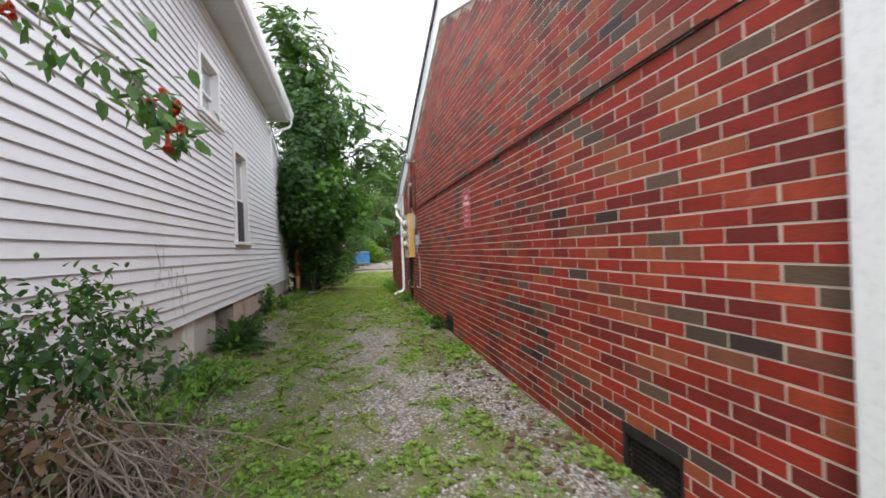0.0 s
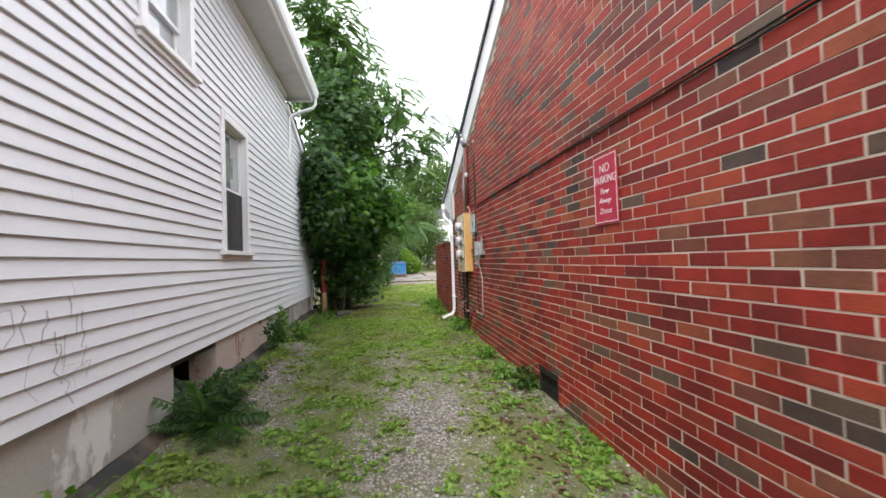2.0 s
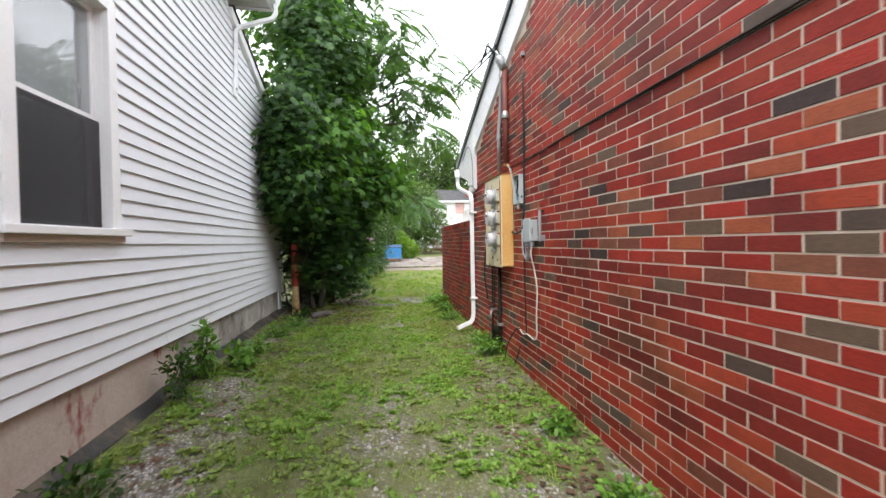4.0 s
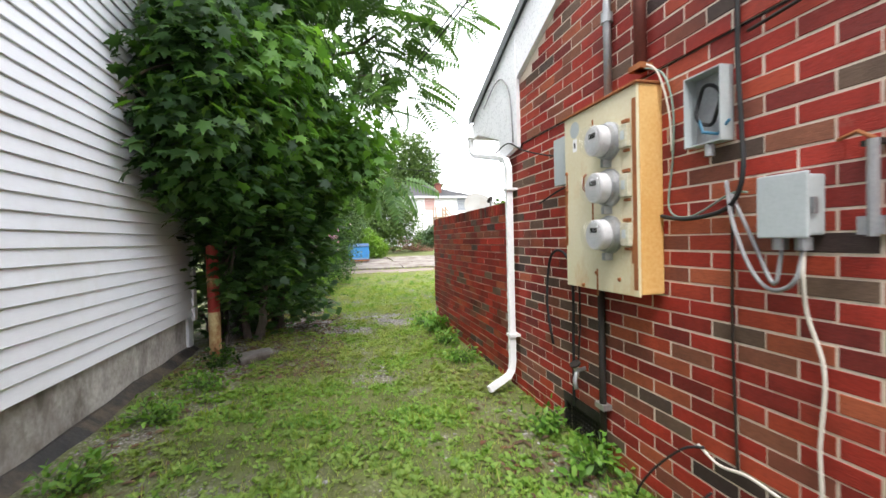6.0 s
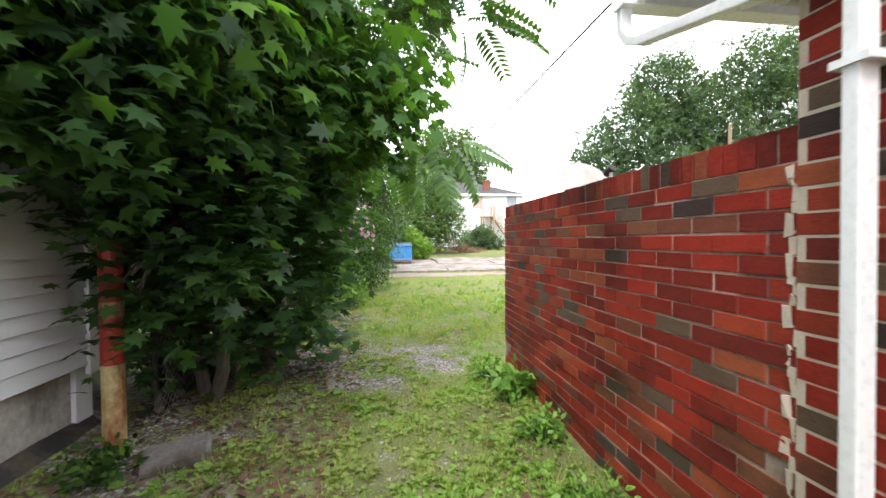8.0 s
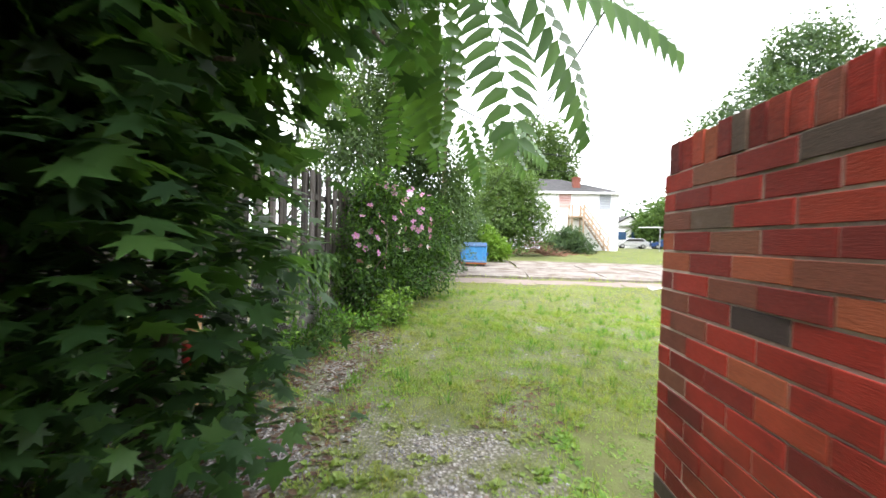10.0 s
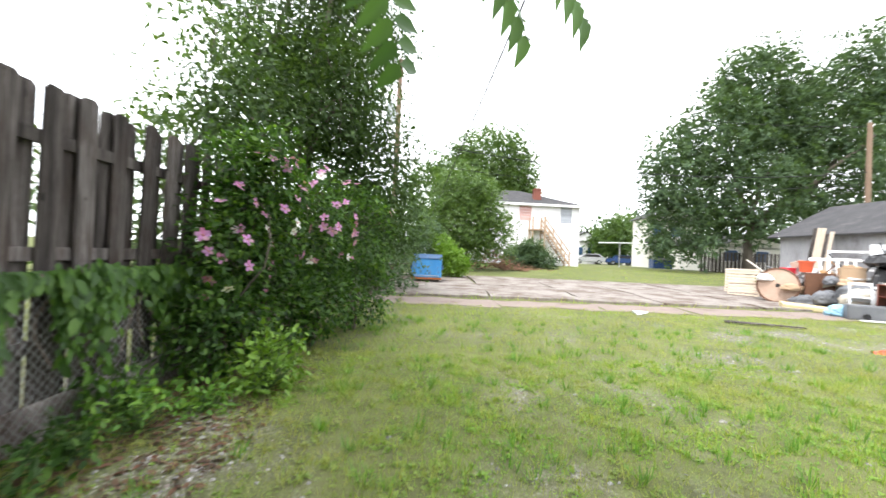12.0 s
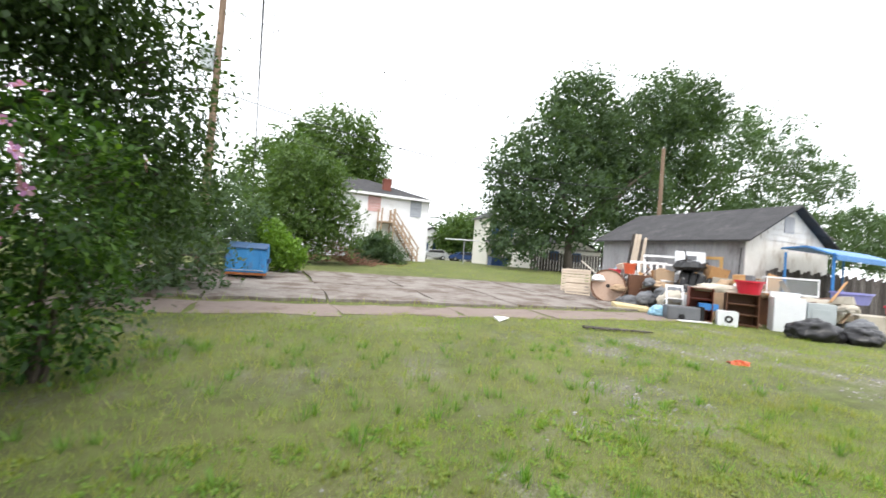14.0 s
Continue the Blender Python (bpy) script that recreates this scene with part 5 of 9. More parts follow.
# ---- two-storey white house with an outside stair ----
HW = surface("white_shingle_siding", (0.70, 0.70, 0.71), (0.80, 0.80, 0.81), 1.2, 30, 0.6, stain=(0.56, 0.55, 0.54), stain_at=(0.58, 0.8), bump=0.2)
NEWWOOD = surface("unpainted_deck_lumber", (0.30, 0.21, 0.14), (0.40, 0.29, 0.20), 3, 40, 0.75, stain=(0.22, 0.14, 0.08), bump=0.2)
CHIM = surface("chimney_brick", (0.15, 0.05, 0.038), (0.21, 0.075, 0.052), 6, 40, 0.85, bump=0.4)
PINKTRIM = surface("faded_pink_trim", (0.50, 0.30, 0.28), (0.58, 0.38, 0.35), 5, 40, 0.6, bump=0.1)
GREYTRIM = surface("grey_window_trim", (0.30, 0.32, 0.36), (0.38, 0.40, 0.44), 5, 40, 0.6, bump=0.1)
HY, HZ = 48.0, 0.80
house = thing("white_house", "two-storey white house with a dark hip roof", "house")
hx0, hx1, hz1 = 3.2, 13.6, 5.76
part("wall", Shape().box(hx0, hx1, HY, HY + 9, HZ - 0.4, hz1), HW, house)
for i in range(1, 22):
    z = HZ + i * 0.228
    part("siding_course", Shape().box(hx0 - 0.02, hx1 + 0.02, HY - 0.02, HY, z - 0.012, z + 0.012), HW, house)
rf = Shape().add([(hx0 - 0.4, HY - 0.4, hz1), (hx1 + 0.4, HY - 0.4, hz1), (hx1 + 0.4, HY + 9.4, hz1), (hx0 - 0.4, HY + 9.4, hz1), (7.2, HY + 4.4, hz1 + 1.75), (9.4, HY + 4.4, hz1 + 1.75)],
                 [(0, 1, 5, 4), (1, 2, 5), (2, 3, 4, 5), (3, 0, 4), (3, 2, 1, 0)])
rp = part("roof", rf, SHINGLE, house, "dark shingle hip roof")
part("fascia", Shape().box(hx0 - 0.42, hx1 + 0.42, HY - 0.43, HY - 0.40, hz1 - 0.16, hz1 + 0.02), HW, house)
part("chimney", Shape().box(9.95, 10.55, HY + 1.0, HY + 1.6, hz1 - 0.2, 7.25).box(9.90, 10.60, HY + 0.95, HY + 1.65, 7.12, 7.2), CHIM, rp, "red brick chimney")
for x0, x1, z0, z1, tm in ((8.62, 9.45, 4.48, 5.50, PINKTRIM), (12.05, 12.80, 4.40, 5.55, GREYTRIM)):
    w = part("window", Shape().box(x0 - 0.08, x1 + 0.08, HY - 0.05, HY - 0.004, z0 - 0.08, z0).box(x0 - 0.08, x1 + 0.08, HY - 0.05, HY - 0.004, z1, z1 + 0.08).box(x0 - 0.08, x0, HY - 0.05, HY - 0.004, z0, z1).box(x1, x1 + 0.08, HY - 0.05, HY - 0.004, z0, z1).box(x0, x1, HY - 0.045, HY - 0.004, (z0 + z1) / 2 - 0.03, (z0 + z1) / 2 + 0.03), tm, house)
    part("pane", Shape().box(x0, x1, HY - 0.02, HY - 0.005, z0, z1), tm if tm is PINKTRIM else GREYTRIM, w)
st = thing("outside_stair", "unpainted wooden stair up to the first floor of the white house", "stair")
sx0, sx1, sz = 10.35, 12.35, 3.6
n = 15
for i in range(n):
    f = i / (n - 1)
    part("tread", Shape().box(sx0 + (sx1 - sx0) * f - 0.13, sx0 + (sx1 - sx0) * f + 0.13, HY - 1.3, HY - 0.25, HZ + 0.2 + (sz - HZ - 0.2) * (1 - f) - 0.02, HZ + 0.2 + (sz - HZ - 0.2) * (1 - f) + 0.03), NEWWOOD, st)
for yy in (HY - 1.36, HY - 0.22):
    part("stringer", Shape().tube([(sx0, yy, sz), (sx1 + 0.1, yy, HZ)], 0.1, 4, flat=(0.03, 0.13)), NEWWOOD, st)
    part("handrail", Shape().tube([(sx0 - 0.1, yy, sz + 1.0), (sx1 + 0.1, yy, HZ + 1.0)], 0.1, 4, flat=(0.045, 0.09)), NEWWOOD, st)
    part("handrail", Shape().tube([(sx0, yy, sz + 0.5), (sx1 + 0.1, yy, HZ + 0.5)], 0.1, 4, flat=(0.03, 0.06)), NEWWOOD, st)
    for f in (0.0, 0.33, 0.66, 1.0):
        x_, z_ = sx0 + (sx1 - sx0) * f, sz + (HZ - sz) * f
        part("baluster", Shape().box(x_ - 0.045, x_ + 0.045, yy - 0.045, yy + 0.045, z_, z_ + 1.02), NEWWOOD, st)
for x_ in (9.35, 10.3):
    for yy in (HY - 1.36, HY - 0.25):
        part("post", Shape().box(x_ - 0.05, x_ + 0.05, yy - 0.05, yy + 0.05, HZ - 0.2, sz + 1.0), NEWWOOD, st)
part("landing", Shape().box(9.3, 10.4, HY - 1.42, HY - 0.06, sz - 0.05, sz + 0.04), NEWWOOD, st)


# ---- more distant houses, cars ----
def far_house(label, x0, x1, y0, y1, z0, z1, peak, wall_mat, windows):
    h = thing("house", label, "house", group="far houses")
    part("wall", Shape().box(x0, x1, y0, y1, z0, z1), wall_mat, h)
    xm = (x0 + x1) / 2
    s = Shape().add([(x0 - 0.35, y0 - 0.35, z1 - 0.1), (xm, y0 - 0.35, peak), (x1 + 0.35, y0 - 0.35, z1 - 0.1), (x0 - 0.35, y1 + 0.35, z1 - 0.1), (xm, y1 + 0.35, peak), (x1 + 0.35, y1 + 0.35, z1 - 0.1)],
                    [(0, 3, 4, 1), (1, 4, 5, 2), (0, 2, 5, 3)])
    part("roof", s, SHINGLE, h)
    part("gable", Shape().add([(x0, y0, z1 - 0.1), (x1, y0, z1 - 0.1), (xm, y0, peak - 0.2)], [(0, 1, 2)]), wall_mat, h)
    for a, b, lo, hi in windows:
        w = part("window", Shape().box(a - 0.1, b + 0.1, y0 - 0.06, y0 - 0.01, lo - 0.1, hi + 0.1), HW, h)
        part("pane", Shape().box(a, b, y0 - 0.08, y0 - 0.055, lo, hi), DDARK, w)
    return h


CREAMW = surface("cream_siding", (0.62, 0.60, 0.54), (0.70, 0.68, 0.62), 1.2, 30, 0.6, bump=0.1)
far_house("small white gabled house across the street", 23.4, 28.4, 78, 88, 0.8, 4.4, 6.0, HW, ((24.2, 25.4, 2.2, 3.4), (26.2, 27.2, 2.2, 3.4)))
far_house("low pale house beside a tree", 29.5, 36.5, 84, 92, 0.8, 3.6, 5.2, CREAMW, ((30.5, 31.8, 1.9, 3.0), (33.5, 34.8, 1.9, 3.0)))
far_house("cream two-storey house half hidden by a tree", 27.2, 33.5, 62, 66, 0.8, 6.8, 8.6, CREAMW, ((27.6, 28.7, 4.6, 5.9), (29.8, 30.8, 4.6, 5.9), (27.8, 28.9, 1.9, 3.2)))
part("porch_roof", Shape().box(26.6, 31.0, 60.2, 62, 3.7, 3.85), SHINGLE, bpy.data.objects["house.002"])
far_house("low cream house beyond the grey fence", 28.0, 36.0, 52, 60, 0.8, 3.3, 4.6, CREAMW, ((29.0, 30.2, 1.9, 2.9), (32.0, 33.2, 1.9, 2.9)))


def car(label, at, turn, paint):
    c = thing("car", label, "car", at, turn, group="parked cars")
    prof = [(-2.15, 0.35), (2.15, 0.35), (2.2, 0.75), (1.95, 0.92), (1.15, 1.0), (0.55, 1.45), (-1.3, 1.5), (-1.95, 1.02), (-2.2, 0.9)]
    part("body", Shape().prism(prof, -0.88, 0.88), paint, c, bevel=0.06)
    part("side_window", Shape().prism([(-1.6, 1.05), (0.95, 1.05), (0.5, 1.39), (-1.25, 1.42)], -0.9, 0.9), BLACK, c)
    for y in (-1.35, 1.35):
        for x in (-0.8, 0.8):
            t_ = part("wheel", Shape().lathe([(0, -0.1), (0.3, -0.1), (0.33, -0.06), (0.33, 0.06), (0.3, 0.1), (0, 0.1)], 16, pose(x, y, 0.33, 0, 90, 0)), BLACK, c)
            part("rim", Shape().lathe([(0, -0.115), (0.19, -0.115), (0.19, 0.115), (0, 0.115)], 12, pose(x, y, 0.33, 0, 90, 0)), GALV, t_)
    return c


SILVER = surface("silver_car_paint", (0.42, 0.43, 0.45), (0.48, 0.49, 0.51), 2, 60, 0.25, 0.3, bump=0)
NAVY = surface("navy_car_paint", (0.02, 0.05, 0.14), (0.03, 0.06, 0.17), 2, 60, 0.25, bump=0)
car("silver parked car across the lawn", (24.4, 73, 0.86), 78, SILVER)
car("dark parked car across the lawn", (29.6, 74, 0.86), 84, NAVY)
nb = thing("dumpster", "navy blue dumpster beside the cream house", "dumpster", (25.2, 56.0, 0.75), -10)
part("container", Shape().prism([(-0.6, 0.1), (0.6, 0.1), (0.6, 1.15), (-0.65, 0.95)], -0.95, 0.95), NAVY, nb, bevel=0.02)
part("lid", Shape().prism([(-0.68, 0.96), (0.64, 1.16), (0.64, 1.2), (-0.68, 1.0)], -0.97, 0.97), BLACK, nb)
cp = thing("clothes_pole", "white metal T-shaped clothes pole on the lawn", "clothes pole")
part("pole", Shape().tube([(18.0, 50, 0.8), (18.0, 50, 3.05)], 0.05, 8), GALV, cp)
part("crossbar", Shape().tube([(16.1, 50, 2.95), (19.5, 50, 3.05)], 0.05, 8), TRIM, cp)
# grey board fence on the right
gf = thing("plank_fence", "grey plank fence below the trees", "fence")
for i in range(34):
    part("plank", Shape().box(24.6 + i * 0.26, 24.84 + i * 0.26, 49.0 - i * 0.1, 49.03 - i * 0.1, 0.6, 2.55), WOODGREY, gf)

# ---- grey garage ----
GWOOD = surface("silvered_garage_boards", (0.26, 0.26, 0.27), (0.40, 0.40, 0.41), 2, 30, 0.85, stain=(0.15, 0.14, 0.14), stain_scale=1.2, stain_at=(0.55, 0.75), bump=0.4, stretch=(4, 4, 0.4))
GWHITE = surface("peeling_white_boards", (0.55, 0.53, 0.50), (0.68, 0.66, 0.63), 2, 30, 0.8, stain=(0.36, 0.30, 0.25), stain_scale=1.5, stain_at=(0.5, 0.7), bump=0.3)
gx0, gx1, gy0, gy1, ge, gp_ = 16.5, 21.6, 25.4, 31.8, 2.82, 4.20
gar = thing("garage", "weathered grey wooden garage with a dark shingle roof", "garage")
part("wall", Shape().box(gx0 + 0.03, gx1, gy0, gy1, -0.1, ge), GWOOD, gar)
for i in range(int((gy1 - gy0) / 0.2)):
    part("wall_board", Shape().box(gx0, gx0 + 0.03, gy0 + i * 0.2, gy0 + i * 0.2 + 0.19, 0.05, ge - 0.02), GWOOD, gar)
gm = (gx0 + gx1) / 2
part("gable_wall", Shape().add([(gx0, gy0 - 0.02, ge - 0.1), (gx1, gy0 - 0.02, ge - 0.1), (gm, gy0 - 0.02, gp_ - 0.08), (gx0, gy0 + 0.1, ge - 0.1), (gx1, gy0 + 0.1, ge - 0.1), (gm, gy0 + 0.1, gp_ - 0.08)], [(0, 1, 2), (5, 4, 3), (0, 3, 4, 1), (1, 4, 5, 2), (2, 5, 3, 0)]), GWHITE, gar, "peeling white gable boards")
for i in range(6):
    z = ge + 0.02 + i * 0.2
    hw = (gp_ - 0.22 - z - 0.185) / (gp_ - ge) * (gx1 - gx0) / 2
    if hw > 0.1:
        part("gable_board", Shape().box(gm - hw, gm + hw, gy0 - 0.04, gy0 - 0.02, z, z + 0.185), GWHITE, gar)
part("gable_hatch", Shape().box(gm - 0.45, gm + 0.15, gy0 - 0.06, gy0 - 0.04, ge + 0.35, ge + 0.95), GWOOD, gar)
part("front_wall", Shape().box(gx0, gx1, gy0 - 0.03, gy0, 0.0, ge - 0.1), GWHITE, gar)
part("roof", Shape().add([(gx0 - 0.35, gy0 - 0.35, ge - 0.12), (gm, gy0 - 0.35, gp_), (gx1 + 0.35, gy0 - 0.35, ge - 0.12), (gx0 - 0.35, gy1 + 0.3, ge - 0.12), (gm, gy1 + 0.3, gp_), (gx1 + 0.35, gy1 + 0.3, ge - 0.12),
                          (gx0 - 0.35, gy0 - 0.35, ge - 0.18), (gm, gy0 - 0.35, gp_ - 0.07), (gx1 + 0.35, gy0 - 0.35, ge - 0.18), (gx0 - 0.35, gy1 + 0.3, ge - 0.18), (gm, gy1 + 0.3, gp_ - 0.07), (gx1 + 0.35, gy1 + 0.3, ge - 0.18)],
                         [(0, 3, 4, 1), (1, 4, 5, 2), (6, 7, 10, 9), (7, 8, 11, 10), (0, 1, 7, 6), (1, 2, 8, 7), (3, 9, 10, 4), (4, 10, 11, 5), (0, 6, 9, 3), (2, 5, 11, 8)]), SHINGLE, gar, "dark shingle gable roof")
dr = part("door", Shape().box(gx0 - 0.03, gx0, 26.2, 27.0, 0.05, 2.0), GWOOD, gar)
part("door_frame", Shape().box(gx0 - 0.05, gx0, 26.1, 26.2, 0.05, 2.1).box(gx0 - 0.05, gx0, 27.0, 27.1, 0.05, 2.1).box(gx0 - 0.05, gx0, 26.2, 27.0, 2.0, 2.1), OCHRE, gar, "ochre door frame")
# blue tarp shelter and board fence beside the garage
sh = thing("tarp_shelter", "blue tarpaulin roof on posts beside the garage", "shelter")
TARP = surface("blue_tarp", (0.03, 0.16, 0.42), (0.05, 0.22, 0.52), 2, 40, 0.4, bump=0.4, depth=0.03)
part("tarp", Shape().prism([(23.4, 2.35), (24.2, 2.62), (24.9, 2.55), (24.9, 2.50), (24.2, 2.57), (23.4, 2.30)], 17.6, 21.6), TARP, sh)
part("tarp_skirt", Shape().box(17.6, 21.6, 23.38, 23.41, 2.18, 2.35), TARP, sh)
for x_, yy in ((17.7, 23.5), (21.4, 23.5), (17.7, 24.8), (21.4, 24.8)):
    part("post", Shape().tube([(x_, yy, 0), (x_, yy, 2.4)], 0.04, 8), TARP, sh)
tf = thing("plank_fence", "dark weathered picket fence beside the garage", "fence")
for i in range(50):
    part("plank", Shape().box(17.0 + i * 0.22, 17.19 + i * 0.22, 24.96, 24.99, 0.0, 1.72 + 0.06 * ((i * 7) % 3)), WOODGREY, tf)

# ---- poles and wires ----
POLE = surface("utility_pole_wood", (0.15, 0.10, 0.07), (0.24, 0.17, 0.12), 3, 40, 0.9, bump=0.5, stretch=(4, 4, 0.4))
for x_, yy, top in ((-0.55, 33.4, 10.2), (24.0, 35.0, 9.2)):
    p_ = thing("utility_pole", "brown wooden utility pole", "utility pole", group="utility poles")
    part("pole", Shape().tube([(x_, yy, 0), (x_, yy, top)], 0.15, 12, end=0.11), POLE, p_)
    part("insulator", Shape().lathe([(0, 0), (0.05, 0), (0.06, 0.06), (0.03, 0.14), (0, 0.14)], 8, pose(x_, yy, top)), GALV, p_)
    if x_ < 0:
        part("transformer", Shape().lathe([(0, 0), (0.2, 0), (0.22, 0.05), (0.22, 0.8), (0.15, 0.9), (0, 0.92)], 14, pose(x_ - 0.32, yy - 0.1, 7.2)), GREYBOX, p_)
        part("bracket", Shape().box(x_ - 0.3, x_, yy - 0.14, yy - 0.08, 7.6, 7.7), GALV, p_)


def wire(a, b, drop, r=0.012, label="black overhead wire against the sky"):
    solid("overhead_wire", Shape().tube(sag(a, b, drop), r, 5), BLACK, label, "wire", group="overhead wires")


wire((-0.55, 33.4, 9.6), (24.0, 35.0, 9.0), 0.7)
wire((-0.55, 33.4, 6.6), (24.0, 35.0, 6.6), 0.9, 0.02)
wire((-0.55, 33.4, 5.6), (24.0, 35.0, 6.0), 0.8, 0.012)
wire((1.42, 8.7, 3.4), (1.2, 33.4, 8.6), 0.35, 0.010)
wire((1.42, 8.72, 3.45), (1.35, 33.4, 8.9), 0.3, 0.010)
wire((1.60, 10.99, 2.66), (1.0, 32.6, 2.6), 0.10, 0.0065, "black cable strung from the eave across the yard to the trees")


# ---- heap of discarded household goods in front of the garage ----
PALE = surface("pallet_wood", (0.42, 0.34, 0.26), (0.55, 0.47, 0.38), 3, 40, 0.8, stain=(0.30, 0.23, 0.17), bump=0.2)
BROWNWOOD = surface("brown_furniture_wood", (0.10, 0.045, 0.025), (0.16, 0.075, 0.04), 3, 40, 0.5, bump=0.1)
REDWOOD = surface("mahogany_wood", (0.10, 0.022, 0.014), (0.16, 0.04, 0.024), 3, 40, 0.45, bump=0.1)
OAK = surface("orange_oak", (0.36, 0.19, 0.075), (0.46, 0.27, 0.12), 3, 40, 0.5, bump=0.1)
PLY = surface("old_plywood", (0.40, 0.27, 0.20), (0.50, 0.37, 0.29), 2, 40, 0.75, stain=(0.28, 0.17, 0.12), bump=0.15)
CARD = surface("cardboard", (0.36, 0.25, 0.16), (0.44, 0.32, 0.21), 3, 40, 0.85, bump=0.15)
CANVAS = surface("dirty_canvas", (0.42, 0.38, 0.31), (0.54, 0.50, 0.43), 2.5, 60, 0.9, stain=(0.30, 0.26, 0.2), bump=0.4, depth=0.01)
APPL = surface("appliance_enamel", (0.66, 0.68, 0.70), (0.74, 0.76, 0.78), 2, 60, 0.35, stain=(0.5, 0.48, 0.44), stain_at=(0.64, 0.82), bump=0.03)
BIN = surface("black_bin_plastic", (0.008, 0.008, 0.009), (0.016, 0.016, 0.018), 3, 60, 0.36, bump=0.15)
GREYP = surface("grey_plastic", (0.10, 0.105, 0.115), (0.15, 0.155, 0.165), 3, 60, 0.5, bump=0.1)
TUBRED = surface("red_plastic", (0.50, 0.015, 0.035), (0.58, 0.025, 0.05), 3, 60, 0.4, bump=0.05)
ORANGEP = surface("orange_red_plastic", (0.50, 0.085, 0.035), (0.58, 0.11, 0.045), 3, 60, 0.45, bump=0.05)
LILAC = surface("lilac_plastic", (0.24, 0.24, 0.55), (0.30, 0.30, 0.62), 3, 60, 0.45, bump=0.05)
BLUEBAG = surface("light_blue_plastic", (0.20, 0.42, 0.58), (0.34, 0.54, 0.66), 4, 60, 0.4, bump=0.4, depth=0.02)
FOAM = surface("yellow_foam", (0.52, 0.42, 0.22), (0.60, 0.50, 0.30), 4, 60, 0.95, bump=0.3)
GRP = "discarded household goods"


def junk(name, label, category, x, y, z, turn=0.0, tilt=0.0, roll=0.0):
    ob = new(name)
    ob.matrix_basis = pose(x, y, ground_z(x, y) + z, tilt, roll, turn)
    return tagged(ob, label, category, GRP)


def pallet(x, y, z, turn, tilt):
    p = junk("pallet", "pale wooden pallet leaning against the heap", "pallet", x, y, z, turn, tilt)
    for i in range(9):
        part("slat", Shape().box(-0.5, 0.5, -0.02, 0.0, i * 0.135, i * 0.135 + 0.09), PALE, p, bevel=0.003)
    for xx in (-0.47, 0.0, 0.47):
        part("bearer", Shape().box(xx - 0.025, xx + 0.025, 0.0, 0.09, 0.0, 1.17), PALE, p, bevel=0.003)
    for i in range(3):
        part("slat", Shape().box(-0.5, 0.5, 0.09, 0.108, i * 0.53, i * 0.53 + 0.09), PALE, p, bevel=0.003)


pallet(14.0, 30.9, 0.02, -40, -32)
pallet(13.4, 29.9, 0.02, -38, -26)
sp = junk("cable_spool", "big wooden cable spool standing on its rim", "cable spool", 13.25, 28.15, 0.61, -42, 82, 0)
for z0 in (0.0, -0.52):
    part("disc", Shape().lathe([(0, z0), (0.60, z0), (0.60, z0 + 0.06), (0, z0 + 0.06)], 36), PLY, sp, bevel=0.004)
part("rim", Shape().lathe([(0.555, 0.05), (0.615, 0.05), (0.615, 0.08), (0.555, 0.08), (0.555, 0.05)], 36, caps=False), BROWNWOOD, sp)
part("drum", Shape().lathe([(0, -0.47), (0.32, -0.47), (0.32, 0.0), (0, 0.0)], 24), PALE, sp)
part("hub", Shape().lathe([(0, 0.06), (0.07, 0.06), (0.07, 0.072), (0, 0.072)], 14), DARKIRON, sp)


def crate(name, label, cat, x, y, z, w, d_, h, mat_, turn=-40, tilt=0, roll=0, door=None):
    c = junk(name, label, cat, x, y, z, turn, tilt, roll)
    t_ = 0.02
    part("side_panel", Shape().box(-w / 2, -w / 2 + t_, -d_ / 2, d_ / 2, 0, h), mat_, c)
    part("side_panel", Shape().box(w / 2 - t_, w / 2, -d_ / 2, d_ / 2, 0, h), mat_, c)
    part("top", Shape().box(-w / 2 - 0.01, w / 2 + 0.01, -d_ / 2 - 0.01, d_ / 2, h, h + 0.025), mat_, c, bevel=0.004)
    part("bottom", Shape().box(-w / 2 + t_, w / 2 - t_, -d_ / 2, d_ / 2, 0.04, 0.06), mat_, c)
    part("back", Shape().box(-w / 2 + t_, w / 2 - t_, d_ / 2 - 0.01, d_ / 2, 0, h), mat_, c)
    if door:
        n_ = door
        for i in range(n_):
            dw = (w - 2 * t_) / n_
            dd = part("door", Shape().box(-w / 2 + t_ + i * dw + 0.004, -w / 2 + t_ + (i + 1) * dw - 0.004, -d_ / 2 - 0.015, -d_ / 2 + 0.005, 0.06, h - 0.01), mat_, c, bevel=0.004)
            part("knob", Shape().lathe([(0, 0), (0.015, 0), (0.012, 0.02), (0, 0.022)], 8, pose(-w / 2 + t_ + (i + 0.85) * dw, -d_ / 2 - 0.015, h * 0.55, 90, 0, 0)), DARKIRON, dd)
    else:
        for k_ in (0.36, 0.68):
            part("shelf", Shape().box(-w / 2 + t_, w / 2 - t_, -d_ / 2 + 0.01, d_ / 2 - 0.01, h * k_, h * k_ + 0.02), mat_, c)
    return c


